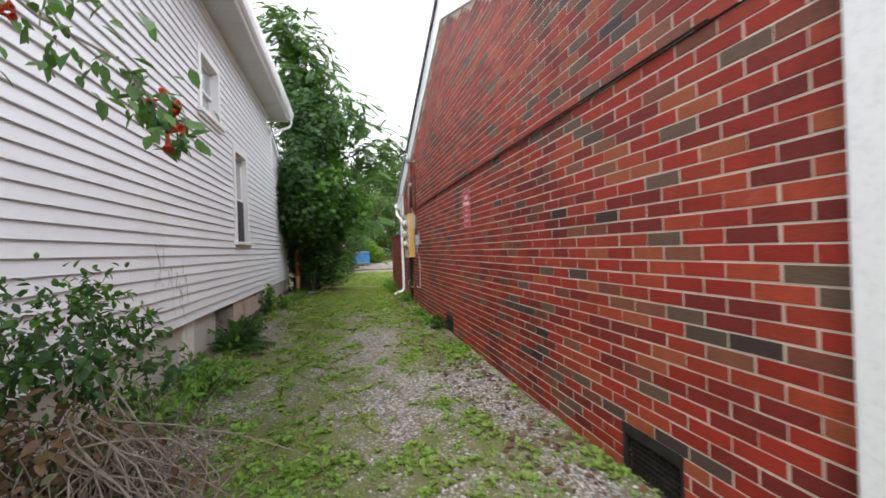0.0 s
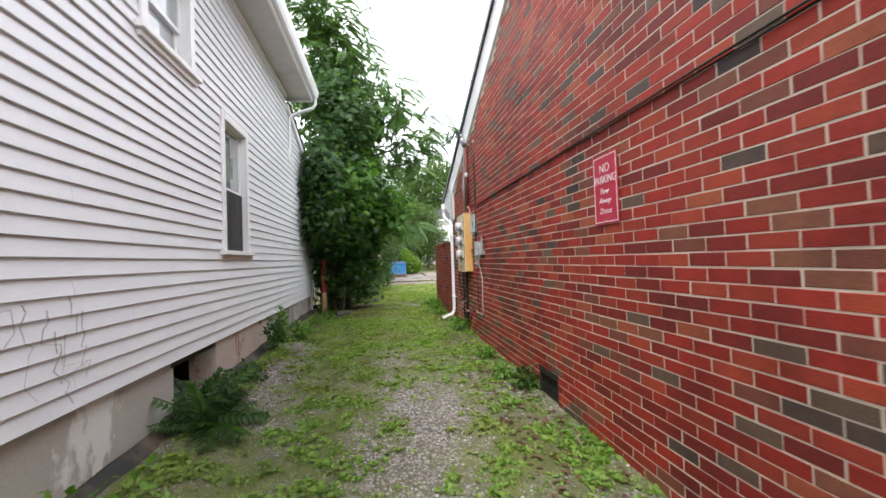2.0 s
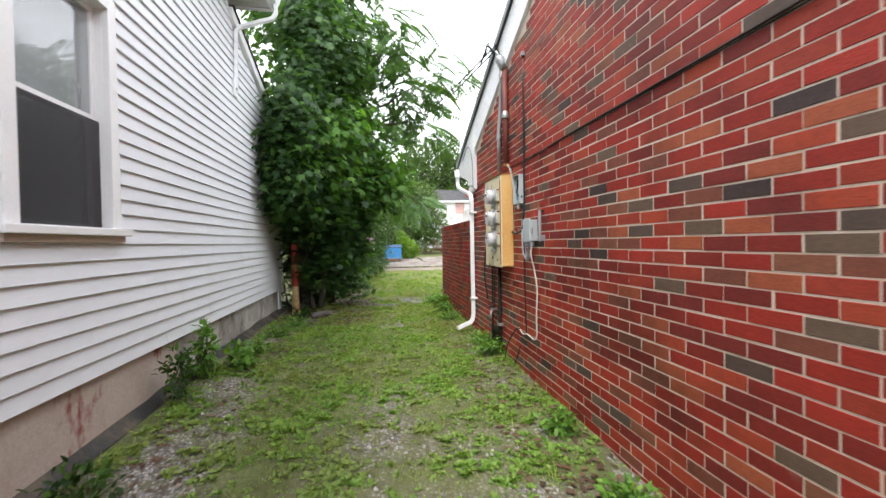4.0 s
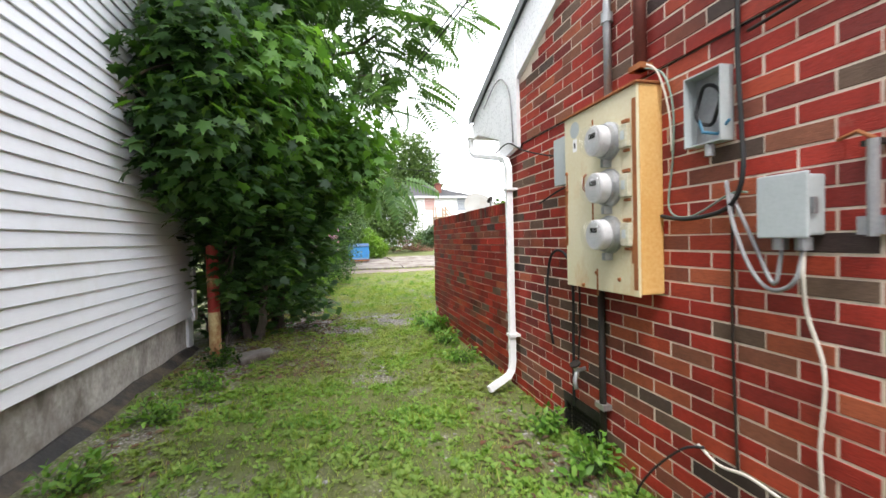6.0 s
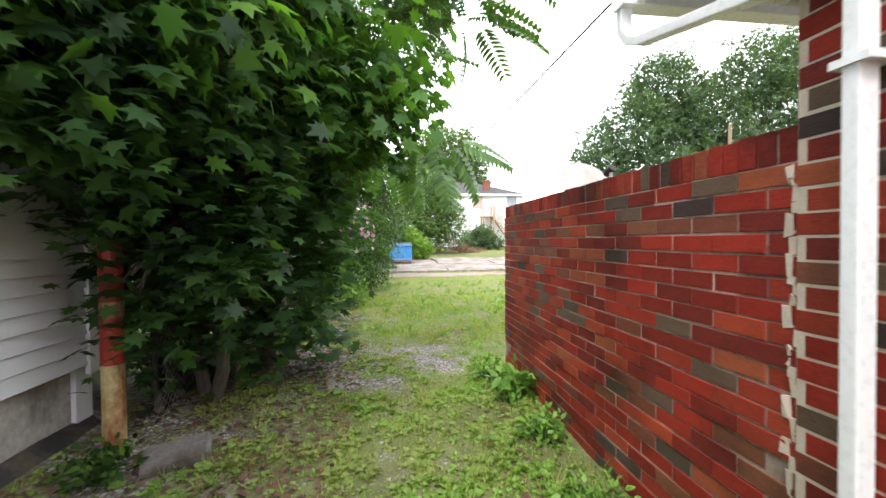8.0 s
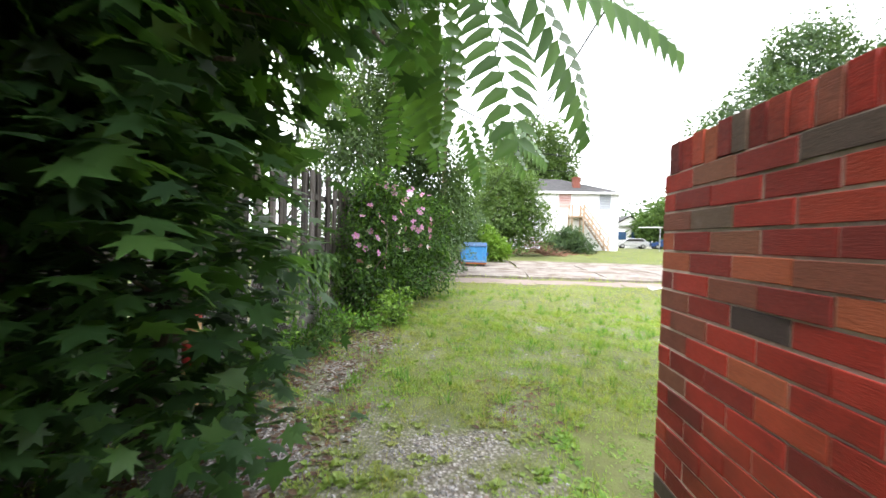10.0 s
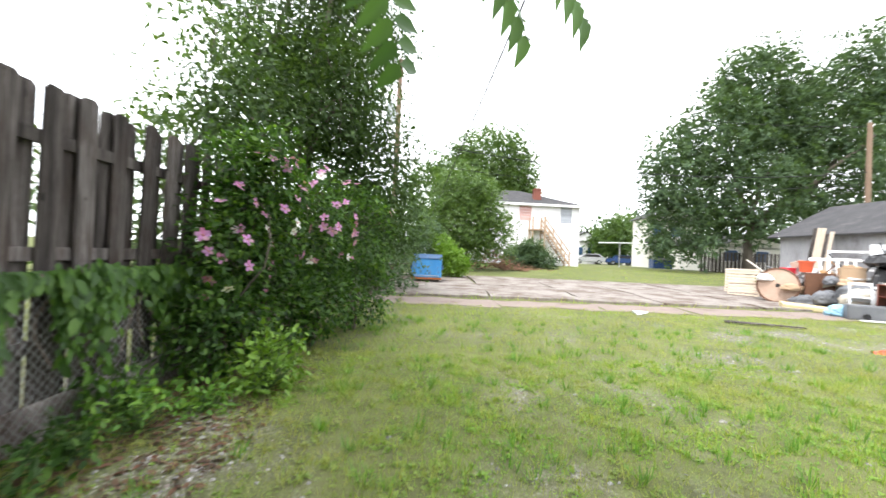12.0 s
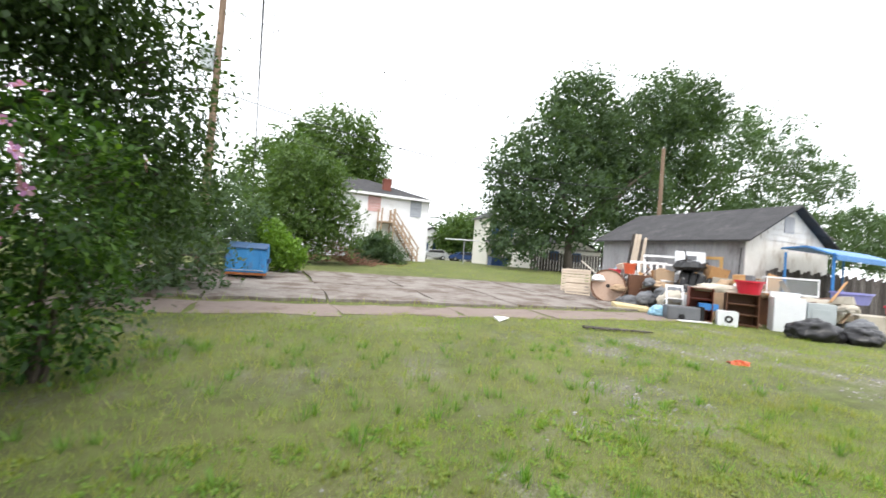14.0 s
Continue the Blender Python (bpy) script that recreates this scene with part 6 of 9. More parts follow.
crate("cabinet", "brown wooden cabinet with closed doors", "cabinet", 14.15, 27.55, 0.1, 0.75, 0.45, 1.0, BROWNWOOD, -40, door=2)
crate("cabinet", "tan wooden cupboard standing in the heap", "cabinet", 14.75, 27.05, 0.2, 0.6, 0.45, 1.15, CARD, -42, door=1)
crate("shelf_unit", "dark red open shelf unit, half empty", "shelf", 13.5, 24.8, 0.0, 0.62, 0.4, 0.98, REDWOOD, -45)
crate("desk", "old wooden desk with open shelves", "desk", 14.2, 24.05, 0.0, 0.78, 0.45, 0.92, BROWNWOOD, -48)
crate("drawer_box", "orange oak drawer box lying on the heap", "drawer", 15.75, 25.9, 1.22, 0.6, 0.42, 0.42, OAK, -30, 8, 10, door=1)
crate("crate", "small wooden box among the heap", "box", 15.3, 27.6, 0.9, 0.5, 0.4, 0.45, OAK, -20, 6, -8, door=1)


def planks(x, y, z, n_, h, turn, tilt, roll):
    p = junk("plank_bundle", "bundle of tall old planks leaning on the garage", "planks", x, y, z, turn, tilt, roll)
    r = random.Random(5)
    for i in range(n_):
        part("plank", Shape().box(i * 0.12 - 0.25, i * 0.12 - 0.14, r.uniform(-0.04, 0.0), r.uniform(0.02, 0.05), 0, h + r.uniform(-0.15, 0.1)), PALE if i % 3 else WOODGREY, p)


planks(15.25, 29.1, 0.0, 5, 2.75, -40, -9, 8)
w_ = junk("window_frame", "white discarded window frame leaning in the heap", "window frame", 15.7, 27.9, 1.25, -38, -15)
for i in range(3):
    part("rail", Shape().box(-0.65, 0.65, -0.03, 0.02, i * 0.32, i * 0.32 + 0.07), TRIM, w_)
for xx in (-0.65, 0.58):
    part("stile", Shape().box(xx, xx + 0.07, -0.03, 0.02, 0, 0.71), TRIM, w_)
w_ = junk("appliance_door", "white appliance panel on top of the heap", "panel", 15.9, 26.9, 1.55, -40, -10)
part("panel", Shape().box(-0.5, 0.5, -0.06, 0.06, 0, 0.62), APPL, w_, bevel=0.03)
part("recess", Shape().box(-0.18, 0.2, -0.07, -0.058, 0.3, 0.46), GREYP, w_, bevel=0.005)
w_ = junk("bed_frame", "white slatted bed frame in the heap", "bed frame", 15.0, 27.9, 1.0, -40, -20)
for i in range(6):
    part("slat", Shape().box(-0.6 + i * 0.22, -0.52 + i * 0.22, -0.02, 0.02, 0, 0.62), TRIM, w_)
part("rail", Shape().box(-0.65, 0.66, -0.03, 0.03, 0.62, 0.70), TRIM, w_)
sofa = junk("recliner", "black leather recliner tipped in the heap", "armchair", 14.95, 26.0, 0.55, -45, -12, 8)
part("seat", box_shape(0.95, 0.8, 0.35), BIN, sofa, bevel=0.07)
part("backrest", Shape().box(-0.5, 0.5, 0.2, 0.45, 0.25, 0.95), BIN, sofa, bevel=0.09)
for i in range(4):
    part("back_channel", Shape().box(-0.46 + i * 0.235, -0.25 + i * 0.235, 0.12, 0.24, 0.35, 0.88), BIN, sofa, bevel=0.05)
for xx in (-0.56, 0.42):
    part("armrest", Shape().box(xx, xx + 0.16, -0.4, 0.4, 0.1, 0.55), BIN, sofa, bevel=0.06)
j = junk("black_bag", "black bin bag on top of the heap", "bin bag", 15.0, 26.3, 1.45, 20)
part("bag", Shape().lathe([(0, 0), (0.42, 0.02), (0.5, 0.14), (0.36, 0.3), (0.1, 0.36), (0, 0.38)], 16), BIN, j, jitter=0.04)


def sack(name, label, x, y, z, w, d_, h, mat_, seed, turn=0):
    r = random.Random(seed)
    j = junk(name, label, "bag" if "bag" in name else "cushion", x, y, z, turn)
    bm = bmesh.new()
    bmesh.ops.create_icosphere(bm, subdivisions=4, radius=1)
    for v in bm.verts:
        c = v.co
        k_ = 1 + 0.22 * noise.noise(c * 1.6 + Vector((seed, 0, 0))) + 0.16 * noise.noise(c * 4 + Vector((0, seed, 0))) + 0.10 * noise.noise(c * 9 + Vector((0, 0, seed)))
        v.co = Vector((c.x * w / 2 * k_, c.y * d_ / 2 * k_, max(c.z, -0.55) * h / 1.55 * k_ + h * 0.36))
    me = bpy.data.meshes.new(name)
    bm.to_mesh(me)
    bm.free()
    me.materials.append(mat_)
    me.shade_smooth()
    part("cover", me, None, j)
    return j


sack("bin_bag", "black bin bag spilling on the ground", 14.0, 22.2, 0.0, 1.3, 0.8, 0.5, BIN, 1, -20)
sack("bin_bag", "shiny black bin bag on the grass", 15.0, 21.7, 0.0, 1.1, 0.8, 0.42, BIN, 2, 10)
sack("bin_bag", "grey torn bag beside the bin bags", 15.5, 21.9, 0.1, 0.8, 0.6, 0.45, GREYP, 3)
sack("cushion", "dirty beige cushion in the heap", 13.85, 25.85, 0.25, 1.0, 0.5, 0.5, CANVAS, 4, -40)
sack("cushion", "brown cushion on the heap", 15.35, 25.2, 0.9, 0.7, 0.5, 0.4, CARD, 5, -30)
sack("cushion", "dark cloth bundle in the heap", 14.2, 26.3, 0.45, 1.1, 0.6, 0.45, GREYP, 6, -40)
sack("cushion", "dark bundle of cloth in the heap", 13.6, 26.75, 0.2, 0.9, 0.5, 0.42, GREYP, 7, 10)
sack("plastic_bag", "crumpled light blue plastic bag", 12.85, 25.65, 0.0, 0.65, 0.45, 0.32, BLUEBAG, 8)
sack("cushion", "canvas drop cloth draped on the shelf unit", 14.0, 24.6, 0.93, 1.3, 0.6, 0.24, CANVAS, 9, -45)
sack("cushion", "white cloth bundle on the heap", 15.1, 24.5, 1.0, 0.6, 0.5, 0.3, TRIM, 10, -45)
sack("cushion", "pale bedding thrown on the heap", 16.2, 23.2, 0.35, 1.5, 0.9, 0.6, CANVAS, 12, -20)
sack("cushion", "brown rug rolled behind the spool", 13.55, 27.35, 0.0, 0.9, 0.5, 0.4, GREYP, 13, -40)


def tub(name, label, x, y, z, r0, r1, h, mat_, rim=0.02, tilt=0):
    j = junk(name, label, "tub", x, y, z, 0, tilt)
    part("tub", Shape().lathe([(0, 0), (r0, 0), (r1, h), (r1 + rim, h), (r1 + rim, h + 0.02), (r1 - 0.01, h + 0.02), (r0 - 0.01, 0.02), (0, 0.02)], 24), mat_, j, smooth=False)
    part("rim", Shape().lathe([(r1, h - 0.03), (r1 + rim + 0.008, h - 0.03), (r1 + rim + 0.008, h + 0.022), (r1, h + 0.022), (r1, h - 0.03)], 24, caps=False), mat_, j)


tub("red_tub", "bright red plastic tub on the desk", 14.35, 23.95, 0.95, 0.26, 0.34, 0.36, TUBRED)
tub("bucket", "orange-red bucket on the cabinet", 13.95, 27.85, 1.12, 0.17, 0.21, 0.36, ORANGEP)
tub("laundry_basket", "lilac plastic laundry basket on the heap", 16.6, 22.6, 0.9, 0.36, 0.44, 0.30, LILAC)
tub("bucket", "red bucket at the edge of the heap", 17.6, 22.0, 0.6, 0.2, 0.24, 0.3, TUBRED)
tub("white_bin", "white plastic kitchen bin", 14.1, 25.25, 0.0, 0.25, 0.30, 0.82, APPL)
tub("white_bin", "white plastic bin lying in the heap", 13.9, 25.5, 0.1, 0.2, 0.24, 0.6, APPL, tilt=12)
j = junk("tote", "black plastic tote lying on its side", "storage box", 13.05, 25.0, 0.0, -35)
part("box_body", box_shape(0.95, 0.5, 0.42), GREYP, j, bevel=0.05)
part("rim", Shape().box(0.40, 0.5, -0.27, 0.27, 0.0, 0.45), BIN, j, bevel=0.02)
part("wheel", Shape().lathe([(0, 0), (0.08, 0), (0.08, 0.04), (0, 0.04)], 14, pose(-0.1, -0.26, 0.12, 90, 0, 0)), BIN, j)
j = junk("washer", "white washing machine at the edge of the heap", "washing machine", 14.95, 23.3, 0.0, -50)
part("cabinet_body", box_shape(0.69, 0.65, 0.92), APPL, j, bevel=0.02)
part("lid", Shape().box(-0.33, 0.33, -0.32, 0.2, 0.92, 0.94), APPL, j, bevel=0.006)
part("control_panel", Shape().box(-0.34, 0.34, 0.2, 0.325, 0.92, 1.08), APPL, j, bevel=0.01)
j = junk("dryer", "pale grey appliance beside the washing machine", "appliance", 15.55, 22.85, 0.0, -50)
part("cabinet_body", box_shape(0.6, 0.6, 0.85), GREYBOX, j, bevel=0.02)
part("door", Shape().box(-0.22, 0.22, -0.32, -0.30, 0.25, 0.7), GREYBOX, j, bevel=0.008)
j = junk("glass_tank", "empty glass tank in a pale frame on the appliance", "tank", 15.45, 23.5, 1.0, -48)
for zz in (0.0, 0.46):
    part("frame", Shape().box(-0.6, 0.6, -0.2, -0.17, zz, zz + 0.04).box(-0.6, 0.6, 0.17, 0.2, zz, zz + 0.04), TRIM, j)
for xx in (-0.6, 0.57):
    part("frame_post", Shape().box(xx, xx + 0.03, -0.2, -0.17, 0.04, 0.46), TRIM, j)
part("pane", Shape().box(-0.57, 0.57, -0.188, -0.182, 0.04, 0.46), GLASS, j)
j = junk("speaker_box", "white box with a black round speaker", "box", 13.75, 24.15, 0.0, -48)
part("box_body", box_shape(0.5, 0.35, 0.42), APPL, j, bevel=0.01)
part("cone", Shape().lathe([(0.05, 0), (0.10, 0), (0.10, 0.015), (0.05, 0.015)], 18, pose(0.02, -0.176, 0.2, 90, 0, 0), caps=False), BIN, j)
j = junk("storage_box", "blue plastic box on the shelf", "storage box", 13.65, 24.65, 0.37, -45)
part("box_body", box_shape(0.5, 0.3, 0.2), TARP, j, bevel=0.02)
j = junk("chair_frame", "white plastic chair lying in the heap", "chair", 13.45, 25.6, 0.1, -40, -20)
part("seat", Shape().box(-0.25, 0.25, -0.25, 0.25, 0.38, 0.42), TRIM, j, bevel=0.01)
for xx in (-0.25, 0.21):
    part("leg", Shape().box(xx, xx + 0.04, -0.25, -0.21, 0, 0.85), TRIM, j)
    part("leg", Shape().box(xx, xx + 0.04, 0.21, 0.25, 0, 0.42), TRIM, j)
part("backrest", Shape().box(-0.21, 0.21, -0.25, -0.22, 0.78, 0.85), TRIM, j)
j = junk("foam_pad", "torn yellow foam pad on the ground", "foam pad", 12.75, 26.6, 0.05, -30, 6, 4)
part("pad", box_shape(1.15, 0.5, 0.13), FOAM, j, bevel=0.03, jitter=0.02)
j = junk("cardboard_sheet", "flattened cardboard under the foam pad", "cardboard", 12.8, 26.7, 0.01, -30)
part("sheet", box_shape(1.4, 0.7, 0.05), CARD, j, jitter=0.02)
j = junk("board", "dark rotten plank lying in the grass", "plank", 8.6, 23.2, 0.02, -22)
part("plank", box_shape(1.5, 0.12, 0.04), WOODGREY, j, jitter=0.012)
j = junk("white_board", "flat white board on the grass", "board", 12.9, 24.5, 0.02, -20)
part("sheet", box_shape(0.9, 0.25, 0.025), TRIM, j)
j = junk("red_rag", "crumpled red rag on the grass", "rag", 8.4, 20.6, 0.0)
part("cloth", Shape().lathe([(0, 0.05), (0.05, 0.045), (0.11, 0.03), (0.16, 0.01)], 14), ORANGEP, j, jitter=0.03)
j = junk("paper_scrap", "white paper scrap on the grass", "paper", 6.4, 24.4, 0.02, 25)
part("sheet", box_shape(0.35, 0.18, 0.05), TRIM, j, jitter=0.03)
for x_, y_, z_, h_, a in ((15.6, 26.6, 1.2, 1.1, -25), (16.2, 25.4, 0.9, 1.5, 4), (14.6, 26.9, 0.7, 1.3, 38)):
    j = junk("pole", "thin dark pole sticking out of the heap", "pole", x_, y_, z_, 0, 0, a)
    part("rod", Shape().tube([(0, 0, 0), (0, 0, h_)], 0.02, 6), BIN, j)
j = junk("lamp_arm", "curved black plastic shell on the heap", "shell", 15.6, 26.2, 1.62, -40, 0, 12)
part("shell", Shape().prism([(-0.2, 0.0), (0.2, 0.0), (0.2, 0.03), (-0.2, 0.03)], -0.6, 0.5), BIN, j, bevel=0.012)
for x_, y_, z_, w2, d2, h2, m2, t2, l2 in ((14.6, 28.7, 0.9, 0.8, 0.5, 0.35, APPL, -35, "white box on the heap"), (14.3, 29.2, 0.0, 0.9, 0.6, 0.95, CARD, -40, "stacked cardboard boxes in the heap"),
                                             (15.3, 28.4, 0.0, 1.0, 0.8, 1.0, BROWNWOOD, -35, "brown wooden chest under the heap"), (15.4, 26.8, 0.0, 1.3, 0.9, 1.0, GREYP, -40, "dark crates at the core of the heap"),
                                             (15.1, 25.4, 0.0, 1.1, 0.8, 0.9, CARD, -42, "brown boxes at the core of the heap"), (16.0, 24.6, 0.0, 1.2, 0.8, 0.9, BROWNWOOD, -40, "brown chest against the garage"),
                                             (16.7, 23.6, 0.0, 1.2, 0.9, 0.8, GREYP, -30, "grey crates in the heap"), (17.6, 22.6, 0.0, 1.4, 0.9, 0.6, CANVAS, -25, "pale mattress piece in the heap"), (14.0, 28.6, 0.95, 0.35, 0.3, 0.28, TUBRED, 10, "small red box on the heap"), (14.7, 28.9, 1.25, 0.5, 0.3, 0.16, BLUEBAG, 10, "blue box on the heap")):
    j = junk("box", l2, "box", x_, y_, z_, t2)
    part("box_body", box_shape(w2, d2, h2), m2, j, bevel=0.015, jitter=0.008)
    part("lid_flap", Shape().box(-w2 / 2, w2 / 2, -d2 / 2 - 0.006, -d2 / 2, h2 * 0.72, h2 * 0.98), m2, j)

# loose boards, cloth and boxes strewn over the heap
rj = random.Random(12)
MATS = (PALE, BROWNWOOD, WOODGREY, TRIM, CARD, OAK, GREYP, BIN, CANVAS, PLY)
NAMES = {PALE: "pale", BROWNWOOD: "brown", WOODGREY: "grey weathered", TRIM: "white painted", CARD: "tan", OAK: "orange oak", GREYP: "dark grey", BIN: "black", CANVAS: "beige", PLY: "reddish plywood"}
for i in range(64):
    f = rj.random()
    x_, y_ = 14.3 + 1.9 * f + rj.uniform(-0.75, 0.75), 29.4 - 6.6 * f + rj.uniform(-0.5, 0.5)
    deep = (x_ - 13.2 + (y_ - 26) * 0.3)
    z_ = rj.uniform(0.0, 0.35 + 0.55 * min(max(deep, 0), 2))
    mm = rj.choice(MATS)
    kind_ = rj.choice(("board", "board", "box", "sheet"))
    j = junk({"board": "broken_board", "box": "carton", "sheet": "panel"}[kind_], NAMES[mm] + {"board": " broken board sticking out of the heap", "box": " box thrown on the heap", "sheet": " panel leaning in the heap"}[kind_], {"board": "board", "box": "box", "sheet": "panel"}[kind_], x_, y_, z_, rj.uniform(-90, 20), rj.uniform(-45, 45) if kind_ != "box" else rj.uniform(-15, 15), rj.uniform(-50, 50) if kind_ == "board" else rj.uniform(-15, 15))
    dims = {"board": (rj.uniform(0.6, 1.4), rj.uniform(0.06, 0.14), 0.03), "box": (rj.uniform(0.25, 0.5), rj.uniform(0.2, 0.4), rj.uniform(0.15, 0.35)), "sheet": (rj.uniform(0.4, 0.8), 0.04, rj.uniform(0.3, 0.7))}[kind_]
    part({"board": "plank", "box": "box_body", "sheet": "sheet"}[kind_], box_shape(*dims), mm, j, jitter=0.01)
for i in range(14):
    f = i / 13
    sack("rag", rj.choice(("crumpled pale cloth in the heap", "crumpled dark cloth in the heap")), 13.5 + 2.2 * f + rj.uniform(-0.4, 0.6), 28.0 - 5.4 * f + rj.uniform(-0.3, 0.5), rj.uniform(0.1, 0.9), rj.uniform(0.4, 0.9), rj.uniform(0.3, 0.5), rj.uniform(0.15, 0.3), rj.choice((CANVAS, GREYP, BIN, TRIM, CARD)), 40 + i, rj.uniform(0, 90))


# ---- plants: leaves with shape, on limbs ----
def leaf_template(kind):
    """Vertices (across, along, up) of a unit leaf, and its triangles."""
    if kind == "maple":
        half = [(0.0, 0.0), (0.12, -0.02), (0.40, -0.12), (0.27, 0.13), (0.70, 0.26), (0.34, 0.36), (0.56, 0.72), (0.22, 0.60), (0.13, 0.80), (0.0, 1.08)]
        out_ = half + [(-x, y) for x, y in half[-2:0:-1]]
        v = [(x, y, 0.10 * abs(x) - 0.34 * x * x - 0.16 * y * y) for x, y in out_] + [(0.0, 0.32, 0.0)]
        k = len(out_)
        return np.array(v), np.array([(k, i, (i + 1) % k) for i in range(k)])
    if kind == "oval":
        v = [(0, 0, 0), (0.24, 0.3, 0.07), (0.20, 0.68, 0.05), (0, 1.0, -0.06), (-0.20, 0.68, 0.05), (-0.24, 0.3, 0.07), (0, 0.5, 0.0)]
        return np.array(v), np.array([(6, i, (i + 1) % 6) for i in range(6)])
    if kind == "leaflet":
        v = [(0, 0, 0), (0.25, 0.45, 0.08), (0, 1.0, -0.06), (-0.25, 0.45, 0.08)]
        return np.array(v), np.array([(0, 1, 2), (0, 2, 3)])
    if kind == "blade":
        v = [(-0.035, 0, 0), (0.035, 0, 0), (0.02, 0.55, 0.05), (-0.02, 0.55, 0.05), (0.0, 1.0, 0.22)]
        return np.array(v), np.array([(0, 1, 2), (0, 2, 3), (3, 2, 4)])
    if kind == "rosette":
        v, f = [], []
        r = random.Random(8)
        for i in range(5):
            a, e = 2 * math.pi * i / 5 + r.uniform(-0.4, 0.4), r.uniform(0.05, 0.75)
            c, q, ln = math.cos(a), math.sin(a), r.uniform(0.6, 1.0)
            n0, h = len(v), math.sin(e) * ln
            u = math.cos(e) * ln
            v += [(0, 0, 0), (0.6 * u * c - 0.24 * q, 0.6 * u * q + 0.24 * c, 0.75 * h + 0.06), (u * c, u * q, h * 0.85), (0.6 * u * c + 0.24 * q, 0.6 * u * q - 0.24 * c, 0.75 * h + 0.06)]
            f += [(n0, n0 + 1, n0 + 2), (n0, n0 + 2, n0 + 3)]
        return np.array(v), np.array(f)
    if kind == "pinnate":
        v, f = [(-0.006, 0, 0), (0.006, 0, 0), (0.003, 1.0, -0.28), (-0.003, 1.0, -0.28)], [(0, 1, 2), (0, 2, 3)]
        for i in range(11):
            t_ = 0.16 + 0.80 * i / 10
            ln = 0.25 * (1 - 0.45 * abs(t_ - 0.45) / 0.55)
            for s in (-1, 1):
                n0 = len(v)
                z0 = -0.28 * t_ * t_
                a, b, w = s * 0.93, 0.36, 0.042
                v.append((0, t_, z0))
                for u, k_, dz in ((0.26, 1.0, -0.004), (0.62, 0.72, -0.03), (1.0, 0.0, -0.085), (0.62, -0.72, -0.03), (0.26, -1.0, -0.004)):
                    v.append((a * ln * u - s * b * w * k_, t_ + b * ln * u + 0.93 * w * k_, z0 + dz))
                f += [(n0, n0 + i_, n0 + i_ + 1) for i_ in range(1, 5)]
        return np.array(v), np.array(f)
    if kind == "clump":
        v, f = [], []
        r = random.Random(3)
        for i in range(5):
            a, e = r.uniform(0, 6.28), r.uniform(-0.4, 0.9)
            d = np.array((math.cos(a) * math.cos(e), math.sin(a) * math.cos(e), math.sin(e)))
            s = np.cross(d, (0, 0, 1.0))
            s /= max(np.linalg.norm(s), 0.1)
            n0 = len(v)
            o = d * 0.1
            v += [tuple(o), tuple(o + d * 0.25 + s * 0.14), tuple(o + d * 0.55), tuple(o + d * 0.25 - s * 0.14)]
            f += [(n0, n0 + 1, n0 + 2), (n0, n0 + 2, n0 + 3)]
        return np.array(v), np.array(f)


TEMPLATES = {k: leaf_template(k) for k in ("maple", "oval", "leaflet", "blade", "rosette", "pinnate", "clump")}


def leaves_mesh(name, kind, pos, along, normal, size, material):
    """Many leaves in one mesh: each lies along a direction with its upper side to a normal."""
    tv, tf = TEMPLATES[kind]
    n = len(pos)
    y = along / np.maximum(np.linalg.norm(along, axis=1, keepdims=True), 1e-6)
    x = np.cross(y, normal)
    x /= np.maximum(np.linalg.norm(x, axis=1, keepdims=True), 1e-6)
    z = np.cross(x, y)
    s = np.asarray(size).reshape(-1, 1, 1)
    v = pos[:, None, :] + s * (tv[None, :, 0:1] * x[:, None, :] + tv[None, :, 1:2] * y[:, None, :] + tv[None, :, 2:3] * z[:, None, :])
    f = (tf[None] + (np.arange(n) * len(tv))[:, None, None]).reshape(-1, 3)
    me = bpy.data.meshes.new(name)
    me.vertices.add(n * len(tv))
    me.vertices.foreach_set("co", v.astype(np.float32).ravel())
    me.loops.add(len(f) * 3)
    me.polygons.add(len(f))
    me.loops.foreach_set("vertex_index", f.astype(np.int32).ravel())
    me.polygons.foreach_set("loop_start", np.arange(0, len(f) * 3, 3, dtype=np.int32))
    me.materials.append(material)
    me.update(calc_edges=True)
    return me


def crown_points(lobes, n, per, spread, rg, shell=0.75):
    """Clump centres near the skin of several lobes, and leaves scattered about them."""
    vol = np.array([l[3] * l[4] * l[5] for l in lobes]) ** 0.75
    pick = rg.choice(len(lobes), n, p=vol / vol.sum())
    L = np.array(lobes)[pick]
    d = rg.normal(size=(n, 3))
    d /= np.linalg.norm(d, axis=1, keepdims=True)
    rad = shell + (1 - shell) * rg.random((n, 1))
    rad *= np.where(rg.random((n, 1)) < 0.25, rg.random((n, 1)) * 0.6 + 0.35, 1.0)
    c = L[:, :3] + d * L[:, 3:6] * rad
    pos = np.repeat(c, per, 0) + rg.normal(size=(n * per, 3)) * spread
    outw = np.repeat(d, per, 0)
    return c, pos, outw


def droop_dirs(outw, rg, droop=0.5, wild=0.7, lay=0.45):
    a = outw * 0.7 + rg.normal(size=outw.shape) * wild
    a[:, 2] -= droop
    nrm = outw * 0.5 + rg.normal(size=outw.shape) * lay + np.array((0, 0, 1.0))
    return a, nrm


